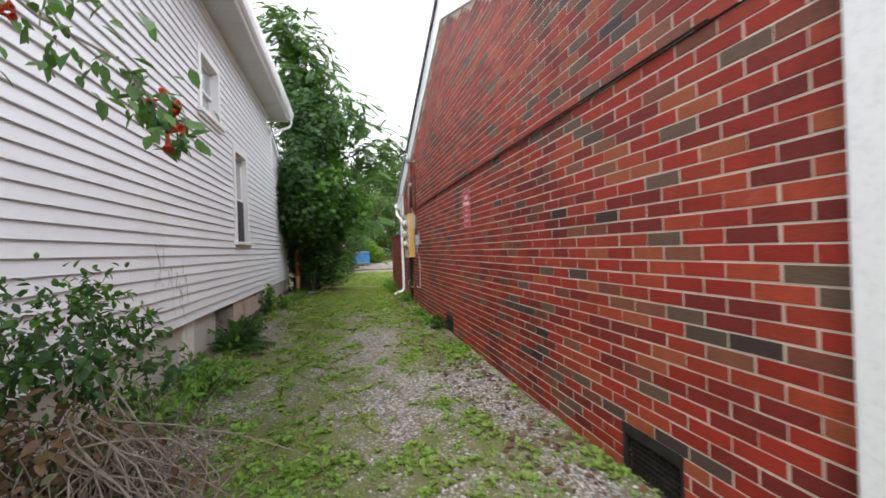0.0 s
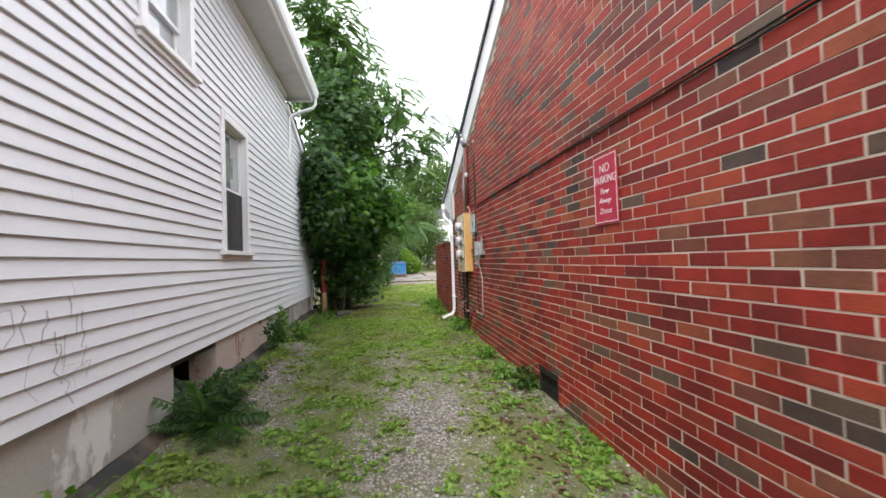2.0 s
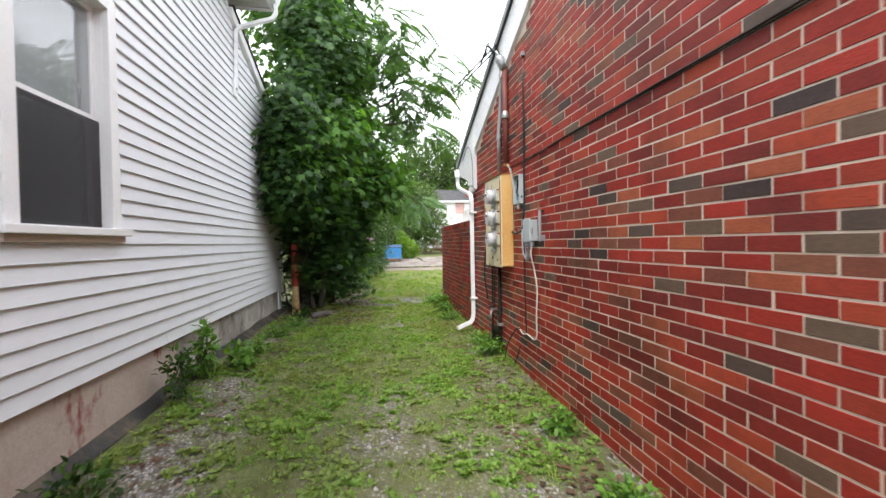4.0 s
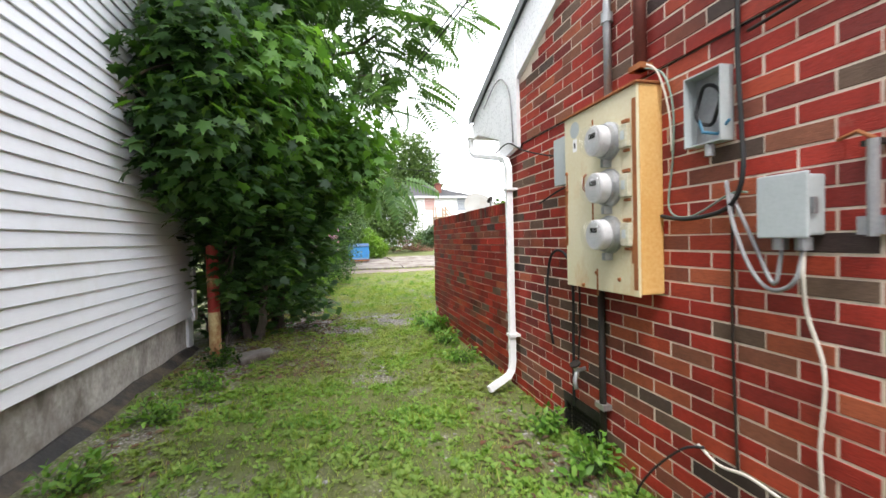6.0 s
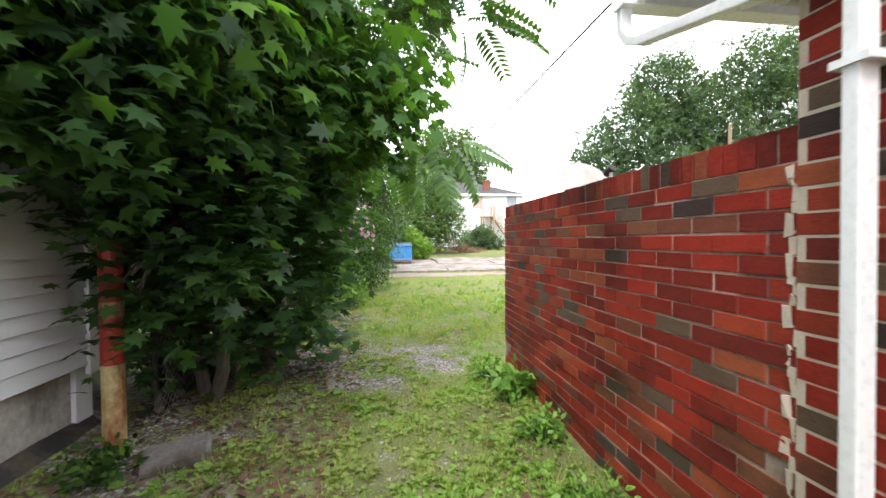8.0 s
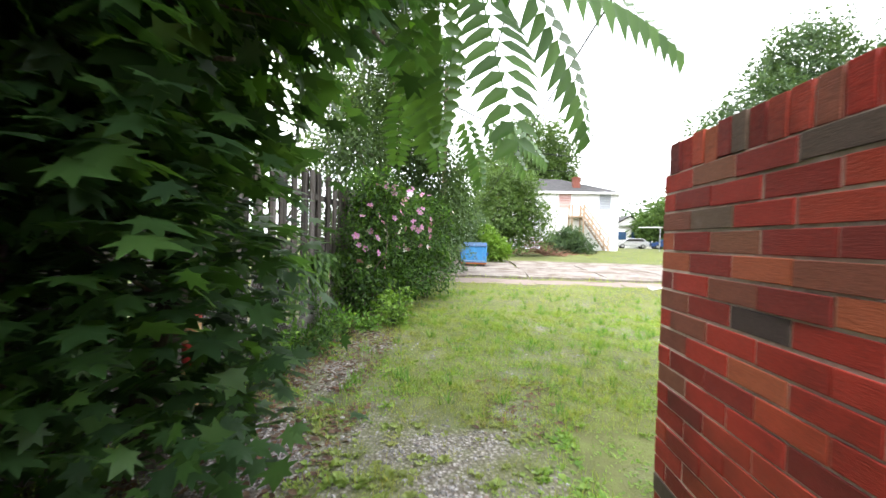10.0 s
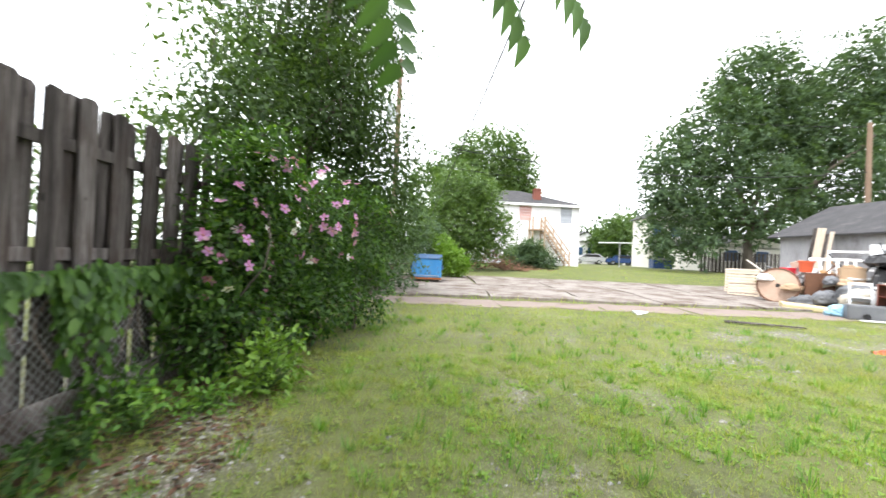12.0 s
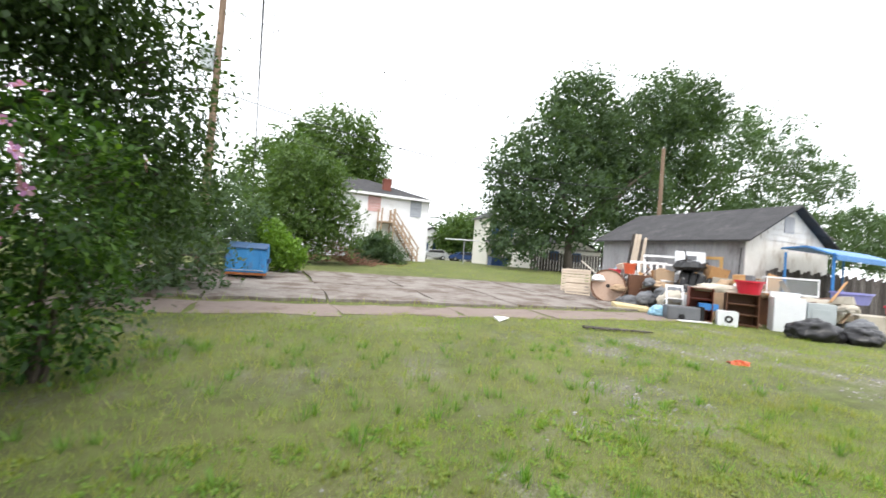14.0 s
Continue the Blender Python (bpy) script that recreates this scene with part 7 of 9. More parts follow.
def tier_dirs(outw, pos, rg):
    """Leaves laid like roof tiles, tips out and down, upper sides to the open; low in the shade they lie level."""
    open_ = np.clip((pos[:, 2:3] - 1.4) / 0.9, 0.12, 1.0)
    a = outw * np.array((1.0, 1.0, 0.2)) + rg.normal(size=outw.shape) * np.array((0.6, 0.6, 0.18))
    a[:, 2:3] -= 0.62 * open_
    nrm = outw * np.array((0.95, 0.95, 0.3)) * open_ + rg.normal(size=outw.shape) * 0.26 + np.array((0, 0, 0.8))
    return a, nrm


def limb(shape, a, b, r0, r1, rg, bend=0.15, n=6, segs=7):
    a, b = Vector(a), Vector(b)
    ln = (b - a).length
    pts = []
    o = Vector((rg.normal(), rg.normal(), rg.normal() * 0.4)) * ln * bend
    for i in range(n + 1):
        t_ = i / n
        pts.append(tuple(a.lerp(b, t_) + o * math.sin(math.pi * t_) + Vector((rg.normal(), rg.normal(), rg.normal())) * ln * 0.012))
    shape.tube(pts, r0, segs, end=r1)


def tree(name, label, base, fork, r, lobes, clumps, per, spread, kind, size, material, seed, droop=0.5, category="tree", bark=BARK, twigs=26, group="", shell=0.75, stems=1, keep=None):
    rg = np.random.default_rng(seed)
    t_ = thing(name, label, category, group=group)
    trunk = Shape()
    tops = []
    for i in range(stems):
        off = Vector((rg.normal() * r * 2.2, rg.normal() * r * 2.2, 0)) if stems > 1 else Vector((0, 0, 0))
        top = Vector(fork) + off * 2.5
        limb(trunk, Vector(base) + off - Vector((0, 0, 0.2)), top, r, r * 0.6, rg, 0.05, 8, 9)
        tops.append(top)
    part("trunk", trunk, bark, t_, smooth=True)
    branches = Shape()
    for i, l in enumerate(lobes):
        a = tops[i % stems]
        limb(branches, a - Vector((0, 0, 0.1)), l[:3], r * 0.45, r * 0.14, rg, 0.12)
    c, pos, outw = crown_points(lobes, clumps, per, spread, rg, shell)
    if keep is not None:
        ok = keep(pos)
        pos, outw = pos[ok], outw[ok]
        c = c[keep(c)]
    for q in c[:: max(len(c) // twigs, 1)]:
        l = min(lobes, key=lambda w: (w[0] - q[0]) ** 2 + (w[1] - q[1]) ** 2 + (w[2] - q[2]) ** 2)
        mid_ = Vector(l[:3]).lerp(Vector(q), 0.45)
        limb(branches, mid_, q, min(r * 0.10, 0.02), 0.004, rg, 0.1, 5, 5)
    part("limb", branches, bark, t_, smooth=True)["kind"] = "stuff"
    along, nrm = tier_dirs(outw, pos, rg) if kind == "maple" else droop_dirs(outw, rg, droop)
    if kind == "pinnate":
        along[:, 2] = np.abs(along[:, 2]) * 0.25 - 0.42
        nrm = np.tile((0, -0.35, 1.0), (len(pos), 1)) + rg.normal(size=pos.shape) * 0.4
    sz = size * rg.uniform(0.6, 1.25, len(pos))
    crown = part("crown", leaves_mesh("crown", kind, pos, along, nrm, sz, material), None, t_)
    crown["kind"] = "stuff"
    return t_


THIN = np.random.default_rng(71)


def clear_of_path(p):
    """Keeps foliage off the house wall and off the way through."""
    way = (p[:, 0] > -0.25 + 0.0 * p[:, 1]) & (p[:, 2] < 2.0) & (p[:, 1] < 12.6)
    wall = (p[:, 0] < WX + 0.05) & (p[:, 1] < LOW_END + 0.05) & (p[:, 2] < 4.4)
    near = ((p[:, 0] - 0.72) ** 2 + (p[:, 1] - 11.9) ** 2 < 0.75 ** 2) & (p[:, 2] < 2.1)
    near |= ((p[:, 0] - 0.85) ** 2 + (p[:, 1] - 13.0) ** 2 < 0.8 ** 2) & (p[:, 2] < 2.0)
    near |= (p[:, 1] > 13.95) & (p[:, 2] < 2.3) & (p[:, 0] > -1.3)
    near |= (p[:, 1] < 11.0) & ~((p[:, 0] < -0.75) & (p[:, 2] > 1.8) & (p[:, 1] > 10.55))
    near |= (p[:, 1] < 11.78) & (p[:, 2] < 1.28 + 0.38 * (11.85 - p[:, 1]))
    airy = (p[:, 2] > 2.0) & (p[:, 0] > -0.75) & (THIN.random(len(p)) < 0.3)
    hollow = (p[:, 2] < 1.35) & (p[:, 1] > 12.0) & (p[:, 1] < 13.6) & (THIN.random(len(p)) < 0.15)
    return ~(way | wall | near | airy | hollow) & (p[:, 2] > 0.12)


tree("maple_tree", "dense dark green maple tree against the white house corner", (-1.1, 12.85, 0.0), (-0.98, 12.8, 1.9), 0.055,
     [(-1.0, 12.2, 2.6, 0.75, 1.0, 0.8), (-0.85, 12.9, 3.6, 0.9, 1.1, 1.0), (-0.35, 13.0, 2.2, 0.75, 0.85, 0.65), (-0.9, 12.4, 4.8, 1.1, 1.2, 1.0), (-0.75, 12.7, 1.5, 0.6, 0.9, 0.7),
      (-1.2, 11.6, 3.3, 0.5, 0.7, 0.7), (-0.95, 12.95, 0.85, 0.4, 0.45, 0.5), (-1.2, 13.2, 5.9, 1.0, 1.0, 0.9), (0.15, 13.25, 2.75, 0.5, 0.55, 0.4), (-1.25, 11.3, 2.3, 0.35, 0.5, 0.5),
      (0.0, 12.95, 1.9, 0.5, 0.55, 0.55), (-1.0, 13.7, 1.3, 0.8, 0.8, 1.2), (-1.7, 13.2, 2.4, 0.8, 0.9, 1.2), (-0.55, 13.4, 1.0, 0.55, 0.6, 0.8), (-1.0, 12.9, 2.4, 1.0, 1.0, 1.0), (-0.9, 12.3, 1.7, 0.6, 0.5, 0.8), (0.35, 13.15, 2.55, 0.4, 0.45, 0.28), (-1.0, 12.0, 1.45, 0.25, 0.25, 0.3), (-1.2, 11.45, 3.0, 0.35, 0.4, 0.7), (-1.15, 11.5, 2.3, 0.35, 0.4, 0.6), (-1.15, 11.6, 3.9, 0.4, 0.5, 0.6), (-1.3, 10.95, 2.6, 0.2, 0.3, 0.45), (-1.2, 11.2, 3.3, 0.3, 0.35, 0.5), (-0.7, 11.7, 2.9, 0.5, 0.4, 0.5), (-1.16, 11.93, 1.15, 0.22, 0.10, 0.40), (-1.18, 11.93, 1.0, 0.36, 0.14, 0.32), (-1.12, 11.94, 1.05, 0.34, 0.14, 0.32), (-1.2, 11.95, 1.1, 0.32, 0.14, 0.3), (-1.25, 11.75, 1.7, 0.25, 0.35, 0.3), (-0.95, 12.0, 1.9, 0.5, 0.3, 0.5), (-1.05, 11.1, 2.5, 0.42, 0.38, 0.5), (-0.95, 11.5, 3.05, 0.55, 0.5, 0.6), (-1.1, 11.05, 3.3, 0.4, 0.35, 0.4), (-0.75, 11.65, 2.3, 0.45, 0.45, 0.42), (-0.6, 11.9, 3.6, 0.6, 0.5, 0.5), (-1.25, 10.9, 2.2, 0.25, 0.28, 0.36), (-1.15, 11.2, 2.0, 0.32, 0.3, 0.3), (-0.95, 11.45, 1.95, 0.38, 0.32, 0.3), (-1.25, 10.95, 2.9, 0.28, 0.3, 0.5)],
     1560, 16, 0.16, "maple", 0.12, MAPLE, 11, 0.35, twigs=60, keep=clear_of_path, stems=3)
tree("ailanthus_tree", "tall tree of heaven with long feathery leaves over the passage", (-0.9, 13.7, 0.0), (-0.7, 13.7, 4.2), 0.10,
     [(-0.2, 13.5, 5.6, 1.2, 1.0, 0.9), (0.95, 13.4, 4.75, 0.9, 0.8, 0.55), (-0.9, 13.9, 6.9, 1.1, 1.1, 1.0), (-1.2, 13.6, 8.2, 0.8, 0.8, 0.7), (0.2, 14.2, 4.2, 0.9, 0.7, 0.5), (-1.6, 14.0, 7.4, 0.9, 0.9, 0.9), (0.75, 13.7, 5.5, 0.9, 0.8, 0.6), (-1.7, 13.9, 8.7, 0.7, 0.8, 0.6), (0.9, 13.5, 4.0, 0.6, 0.7, 0.5)],
     280, 4, 0.24, "pinnate", 0.62, AILANTHUS, 12, twigs=50, keep=clear_of_path)
# young maple shoots, also spread where foliage should look lit: light in their colour
shoots = thing("maple_shoots", "yellow-green maple shoots and leaves coloured pale as if lit, on the outer branches", "branch")
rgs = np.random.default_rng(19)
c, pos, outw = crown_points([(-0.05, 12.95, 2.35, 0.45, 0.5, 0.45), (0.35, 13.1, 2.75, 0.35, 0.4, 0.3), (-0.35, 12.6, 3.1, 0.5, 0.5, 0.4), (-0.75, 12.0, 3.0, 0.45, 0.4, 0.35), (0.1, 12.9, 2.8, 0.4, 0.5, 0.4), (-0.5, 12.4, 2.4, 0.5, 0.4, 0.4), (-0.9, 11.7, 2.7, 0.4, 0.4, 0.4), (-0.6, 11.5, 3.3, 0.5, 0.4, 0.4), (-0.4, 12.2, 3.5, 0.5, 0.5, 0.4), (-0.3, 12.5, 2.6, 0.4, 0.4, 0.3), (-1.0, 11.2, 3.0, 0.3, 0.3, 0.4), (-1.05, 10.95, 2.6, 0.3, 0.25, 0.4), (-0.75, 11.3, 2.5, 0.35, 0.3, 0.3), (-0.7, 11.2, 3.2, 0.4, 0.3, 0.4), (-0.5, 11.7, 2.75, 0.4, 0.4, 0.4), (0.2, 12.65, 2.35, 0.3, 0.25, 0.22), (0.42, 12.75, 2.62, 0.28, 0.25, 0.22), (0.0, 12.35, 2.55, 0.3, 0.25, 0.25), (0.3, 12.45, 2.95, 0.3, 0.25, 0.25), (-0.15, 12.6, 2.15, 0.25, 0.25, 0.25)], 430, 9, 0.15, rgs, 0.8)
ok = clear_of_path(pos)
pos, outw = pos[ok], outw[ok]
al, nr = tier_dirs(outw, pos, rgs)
part("leaves", leaves_mesh("leaves", "maple", pos, al, nr, 0.13 * rgs.uniform(0.6, 1.25, len(pos)), leaf_material("young_and_lit_maple_leaf", ((0.060, 0.140, 0.036), (0.090, 0.20, 0.042), (0.14, 0.28, 0.05)), through_light=0.5)), None, shoots)["kind"] = "stuff"
ss = Shape()
for q in c[::3]:
    limb(ss, (-0.6, 12.8, 2.2), q, 0.012, 0.003, rgs, 0.08, 6, 5)
part("stem", ss, BARK, shoots)["kind"] = "stuff"
# low branch of the same kind hanging over the yard
hang = thing("hanging_branch", "drooping tree of heaven branch with long feathery leaves", "branch")
hb = Shape()
rgh = np.random.default_rng(5)
limb(hb, (-0.75, 13.75, 4.1), (0.35, 14.95, 2.55), 0.035, 0.012, rgh, 0.06)
limb(hb, (0.35, 14.95, 2.55), (0.95, 15.3, 2.38), 0.012, 0.004, rgh, 0.06)
limb(hb, (-0.75, 13.75, 3.2), (0.45, 13.35, 2.35), 0.03, 0.008, rgh, 0.05)
limb(hb, (0.45, 13.35, 2.35), (1.0, 13.2, 2.3), 0.010, 0.004, rgh, 0.05)
part("branch", hb, BARK, hang, smooth=True)
ends = np.array([(0.25, 14.95, 2.56), (0.42, 15.0, 2.56), (0.7, 15.2, 2.42), (0.85, 15.25, 2.40), (0.95, 15.3, 2.38), (0.3, 15.05, 2.55), (0.95, 13.2, 2.3), (0.8, 13.25, 2.33), (0.65, 13.3, 2.34), (1.0, 13.2, 2.3), (0.5, 13.35, 2.35)])
dirs = np.array([(-0.1, 0.3, -0.75), (0.2, 0.2, -0.7), (0.3, 0.2, -0.55), (0.55, 0.2, -0.35), (0.8, 0.2, -0.3), (0.3, 0.8, -0.2), (0.5, 0.2, -0.5), (0.2, -0.3, -0.6), (0.1, 0.4, -0.6), (0.8, 0.1, -0.1), (0.2, 0.3, -0.6)])
part("leaves", leaves_mesh("leaves", "pinnate", ends, dirs, np.tile((0.2, -0.9, 0.5), (len(ends), 1)), np.full(len(ends), 0.70), AILANTHUS), None, hang)["kind"] = "stuff"

tree("undergrowth", "dark leafy undergrowth at the foot of the maple and house corner", (-1.5, 13.2, 0.0), (-1.5, 13.2, 0.5), 0.03,
     [(-1.95, 13.1, 0.9, 0.7, 0.7, 0.95), (-1.25, 13.0, 0.6, 0.5, 0.55, 0.55), (-2.7, 13.6, 1.5, 1.0, 0.9, 1.5), (-1.38, 12.35, 1.7, 0.3, 0.35, 1.0), (-0.75, 13.6, 0.45, 0.5, 0.6, 0.4), (-3.6, 13.2, 1.2, 1.0, 0.8, 1.3)],
     400, 14, 0.16, "maple", 0.11, MAPLE, 15, 0.2, "shrub", twigs=40, keep=clear_of_path, stems=5)

# rose-of-Sharon hedge with flowers along the fence
PETAL = leaf_material("pink_petal", ((0.52, 0.16, 0.36), (0.58, 0.22, 0.46), (0.48, 0.24, 0.52), (0.60, 0.34, 0.42)), 0.6, 0.3)
WHITEPETAL = leaf_material("white_petal", ((0.66, 0.62, 0.66), (0.72, 0.70, 0.72)), 0.6, 0.3)
BUDRED = leaf_material("red_flower", ((0.45, 0.03, 0.015), (0.55, 0.07, 0.02)), 0.5, 0.25)


def off_wall(p):
    return (p[:, 2] > 0.1) & (p[:, 0] > -2.6)


HEDGE_LOBES = [[(-0.95, 18.45, 1.15, 0.35, 0.45, 0.72), (-0.95, 18.2, 0.5, 0.36, 0.45, 0.42), (-0.95, 18.65, 2.05, 0.32, 0.35, 0.42)], [(-0.78, 18.9, 1.5, 0.42, 0.5, 0.85), (-0.72, 18.9, 0.65, 0.45, 0.5, 0.5), (-0.6, 18.7, 2.1, 0.2, 0.2, 0.35)], [(-0.52, 19.8, 1.5, 0.52, 0.6, 0.85), (-0.4, 19.8, 0.6, 0.55, 0.6, 0.45)], [(-0.2, 21.0, 1.5, 0.65, 0.75, 0.9), (-0.1, 20.9, 0.6, 0.65, 0.7, 0.5)]]
rgf = np.random.default_rng(77)
flower = Shape()
petal_v, petal_f = [], []
for i in range(5):
    a = 2 * math.pi * i / 5
    c_, s_ = math.cos(a), math.sin(a)
    n0 = len(petal_v)
    for u, w, z in ((0.0, 0.0, 0.0), (0.5, 0.32, 0.12), (0.95, 0.25, 0.18), (1.0, 0.0, 0.16), (0.95, -0.25, 0.18), (0.5, -0.32, 0.12)):
        petal_v.append((u * c_ - w * s_, u * s_ + w * c_, z))
    petal_f.append(tuple(range(n0, n0 + 6)))
flower.add(petal_v, petal_f)
FLOWER, FLOWER_W = flower.mesh("flower", PETAL), flower.mesh("flower", WHITEPETAL)
EYE_ = Shape().lathe([(0.0, 0.0), (0.16, 0.03), (0.08, 0.2), (0.03, 0.45), (0.0, 0.46)], 8).mesh("stamen", surface("stamen", (0.45, 0.05, 0.12), (0.6, 0.4, 0.2), 5, 30, 0.6, bump=0))
for k, lobes in enumerate(HEDGE_LOBES):
    h_ = tree("flowering_shrub", "rose-of-Sharon shrub with pink and mauve flowers by the fence", (lobes[0][0], lobes[0][1], 0), (lobes[0][0], lobes[0][1], 0.7), 0.03, lobes, 330, 15, 0.10, "oval", 0.078, HEDGE, 30 + k, 0.3, "shrub", twigs=70, group="flowering shrubs", stems=4, keep=off_wall)
    for i in range(22 if k < 3 else 10):
        l = lobes[0]
        a, e = rgf.uniform(-1.7, 0.6), rgf.uniform(-0.5, 1.1)
        d_ = Vector((math.cos(a) * math.cos(e), math.sin(a) * math.cos(e), math.sin(e)))
        p_ = Vector((l[0] + d_.x * l[3] * 1.12, l[1] + d_.y * l[4] * 1.12, l[2] + d_.z * l[5] * 1.1))
        q = d_.to_track_quat("Z", "Y").to_matrix().to_4x4()
        fl = part("flower", FLOWER_W if i % 6 == 0 else FLOWER, None, h_, "open pink flower" if i % 6 else "white flower", m=Matrix.Translation(p_) @ q @ pose(0, 0, 0, rgf.uniform(-25, 25), rgf.uniform(-25, 25), rgf.uniform(0, 72)) @ Matrix.Scale(rgf.uniform(0.045, 0.065), 4))
        part("stamen", EYE_, None, fl)

# ivy spilling over the chain-link fence
ivy = thing("fence_vine", "green vine hanging over the chain-link fence", "vine")
rgi = np.random.default_rng(8)
n = 1900
yy = 15.75 + 2.6 * rgi.random(n)
dens = np.array([min(max(0.45 + 1.1 * noise.noise((q * 2.3, 3.0, 0.0)) + 0.5 * noise.noise((q * 7.0, 8.0, 0.0)), 0.06), 1.1) for q in yy])
zz = 1.07 - np.abs(rgi.normal(size=n)) * 0.45 * dens + 0.10 * rgi.random(n) * dens
pos = np.stack([np.full(n, CX + 0.04) + 0.16 * rgi.random(n) * dens, yy, np.maximum(zz, 0.25)], 1)
al = np.stack([rgi.normal(size=n) * 0.3 + 0.15, rgi.normal(size=n) * 0.4, -np.ones(n)], 1)
part("leaves", leaves_mesh("leaves", "oval", pos, al, np.tile((1.0, -0.2, 0.3), (n, 1)) + rgi.normal(size=(n, 3)) * 0.3, 0.10 * rgi.uniform(0.5, 1.3, n), leaf_material("vine_leaf", ((0.035, 0.080, 0.018), (0.070, 0.150, 0.028), (0.12, 0.22, 0.04)), 0.5, 0.4)), None, ivy)["kind"] = "stuff"
vs = Shape()
for i in range(14):
    y_ = 15.8 + 2.5 * i / 13
    limb(vs, (CX + 0.06, y_, 1.05), (CX + 0.09, y_ + rgi.normal() * 0.15, 0.4 + 0.3 * rgi.random()), 0.006, 0.003, rgi, 0.12, 5, 5)
part("stem", vs, TWIG, ivy)

# background trees
tree("fine_leaved_tree", "tall dark fine-leaved tree behind the fence", (-1.9, 22.8, 0), (-1.5, 22.8, 2.6), 0.16,
     [(-1.3, 22.5, 4.2, 1.7, 1.4, 1.5), (-0.3, 22.8, 3.0, 1.3, 1.1, 1.2), (-0.6, 22.9, 5.8, 1.3, 1.2, 1.2), (-2.1, 22.5, 5.4, 1.3, 1.3, 1.5), (-1.4, 23.2, 7.4, 1.6, 1.4, 1.3), (0.0, 23.2, 1.9, 1.0, 0.9, 0.9), (-0.9, 22.6, 8.6, 1.2, 1.2, 1.2), (-1.7, 20.6, 3.2, 0.9, 1.0, 1.1), (-0.6, 21.7, 4.0, 0.9, 0.9, 1.2), (-1.9, 21.0, 1.6, 0.5, 1.6, 1.1), (-1.95, 19.0, 1.1, 0.35, 1.2, 0.9), (-2.1, 22.8, 1.4, 0.8, 1.0, 1.1)],
     1600, 36, 0.21, "leaflet", 0.108, ELM, 41, 0.6, twigs=170, shell=0.45)
tree("fine_leaved_tree", "sparse young tree behind the board fence", (-3.6, 21.0, 0), (-3.5, 21.0, 1.6), 0.05,
     [(-3.4, 21.0, 2.6, 1.0, 1.0, 0.8), (-4.2, 20.5, 2.3, 1.0, 1.0, 0.8), (-2.8, 21.3, 3.3, 0.8, 0.8, 0.7), (-2.6, 20.8, 3.4, 0.9, 0.8, 0.9), (-2.3, 20.6, 4.7, 0.8, 0.8, 0.8)],
     230, 16, 0.25, "oval", 0.11, LIGHTLEAF, 42, 0.5, twigs=20, shell=0.45)
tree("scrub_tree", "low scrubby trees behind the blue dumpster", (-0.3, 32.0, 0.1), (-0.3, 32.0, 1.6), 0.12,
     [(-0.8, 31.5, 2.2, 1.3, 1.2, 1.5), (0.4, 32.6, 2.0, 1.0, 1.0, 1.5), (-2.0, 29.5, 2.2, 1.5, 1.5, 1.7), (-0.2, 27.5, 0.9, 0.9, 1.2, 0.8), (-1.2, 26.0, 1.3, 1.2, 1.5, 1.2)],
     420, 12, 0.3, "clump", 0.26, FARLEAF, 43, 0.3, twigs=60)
tree("young_tree", "bright green young tree beside the concrete pad", (3.3, 38.2, 0.4), (3.3, 38.2, 1.8), 0.12,
     [(3.2, 38.0, 3.2, 2.2, 1.8, 1.8), (2.9, 38.0, 4.9, 1.6, 1.5, 1.6), (4.4, 38.2, 2.4, 1.6, 1.4, 1.5), (2.0, 38.2, 2.4, 1.4, 1.3, 1.6), (4.2, 38.0, 4.4, 1.2, 1.2, 1.2)],
     650, 12, 0.28, "clump", 0.28, LIGHTLEAF, 44, 0.3, twigs=70)
tree("tall_tree", "large pale green tree behind the white house", (7.5, 59, 0.8), (7.5, 59, 6), 0.4,
     [(7.6, 58, 11.5, 4.2, 3.6, 3.4), (4.5, 58, 9.5, 3.4, 3.0, 3.0), (10.2, 58.5, 9.5, 2.6, 2.6, 2.6), (7.8, 58, 7.0, 4.0, 3.4, 3.0), (1.5, 58, 7.5, 3.2, 3.0, 3.0)],
     850, 12, 0.6, "clump", 0.56, LIGHTLEAF, 45, 0.2, twigs=60)
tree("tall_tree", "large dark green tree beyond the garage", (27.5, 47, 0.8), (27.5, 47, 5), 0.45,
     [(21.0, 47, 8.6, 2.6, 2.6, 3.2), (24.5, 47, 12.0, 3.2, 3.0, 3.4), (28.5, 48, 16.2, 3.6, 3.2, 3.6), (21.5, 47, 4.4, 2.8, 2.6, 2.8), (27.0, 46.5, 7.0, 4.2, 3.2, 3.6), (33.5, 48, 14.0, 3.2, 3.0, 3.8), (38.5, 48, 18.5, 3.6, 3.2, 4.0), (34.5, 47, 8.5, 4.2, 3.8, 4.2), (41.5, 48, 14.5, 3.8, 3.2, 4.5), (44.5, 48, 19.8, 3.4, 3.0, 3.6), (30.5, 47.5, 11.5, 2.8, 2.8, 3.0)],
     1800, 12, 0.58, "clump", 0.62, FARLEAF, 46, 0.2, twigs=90)
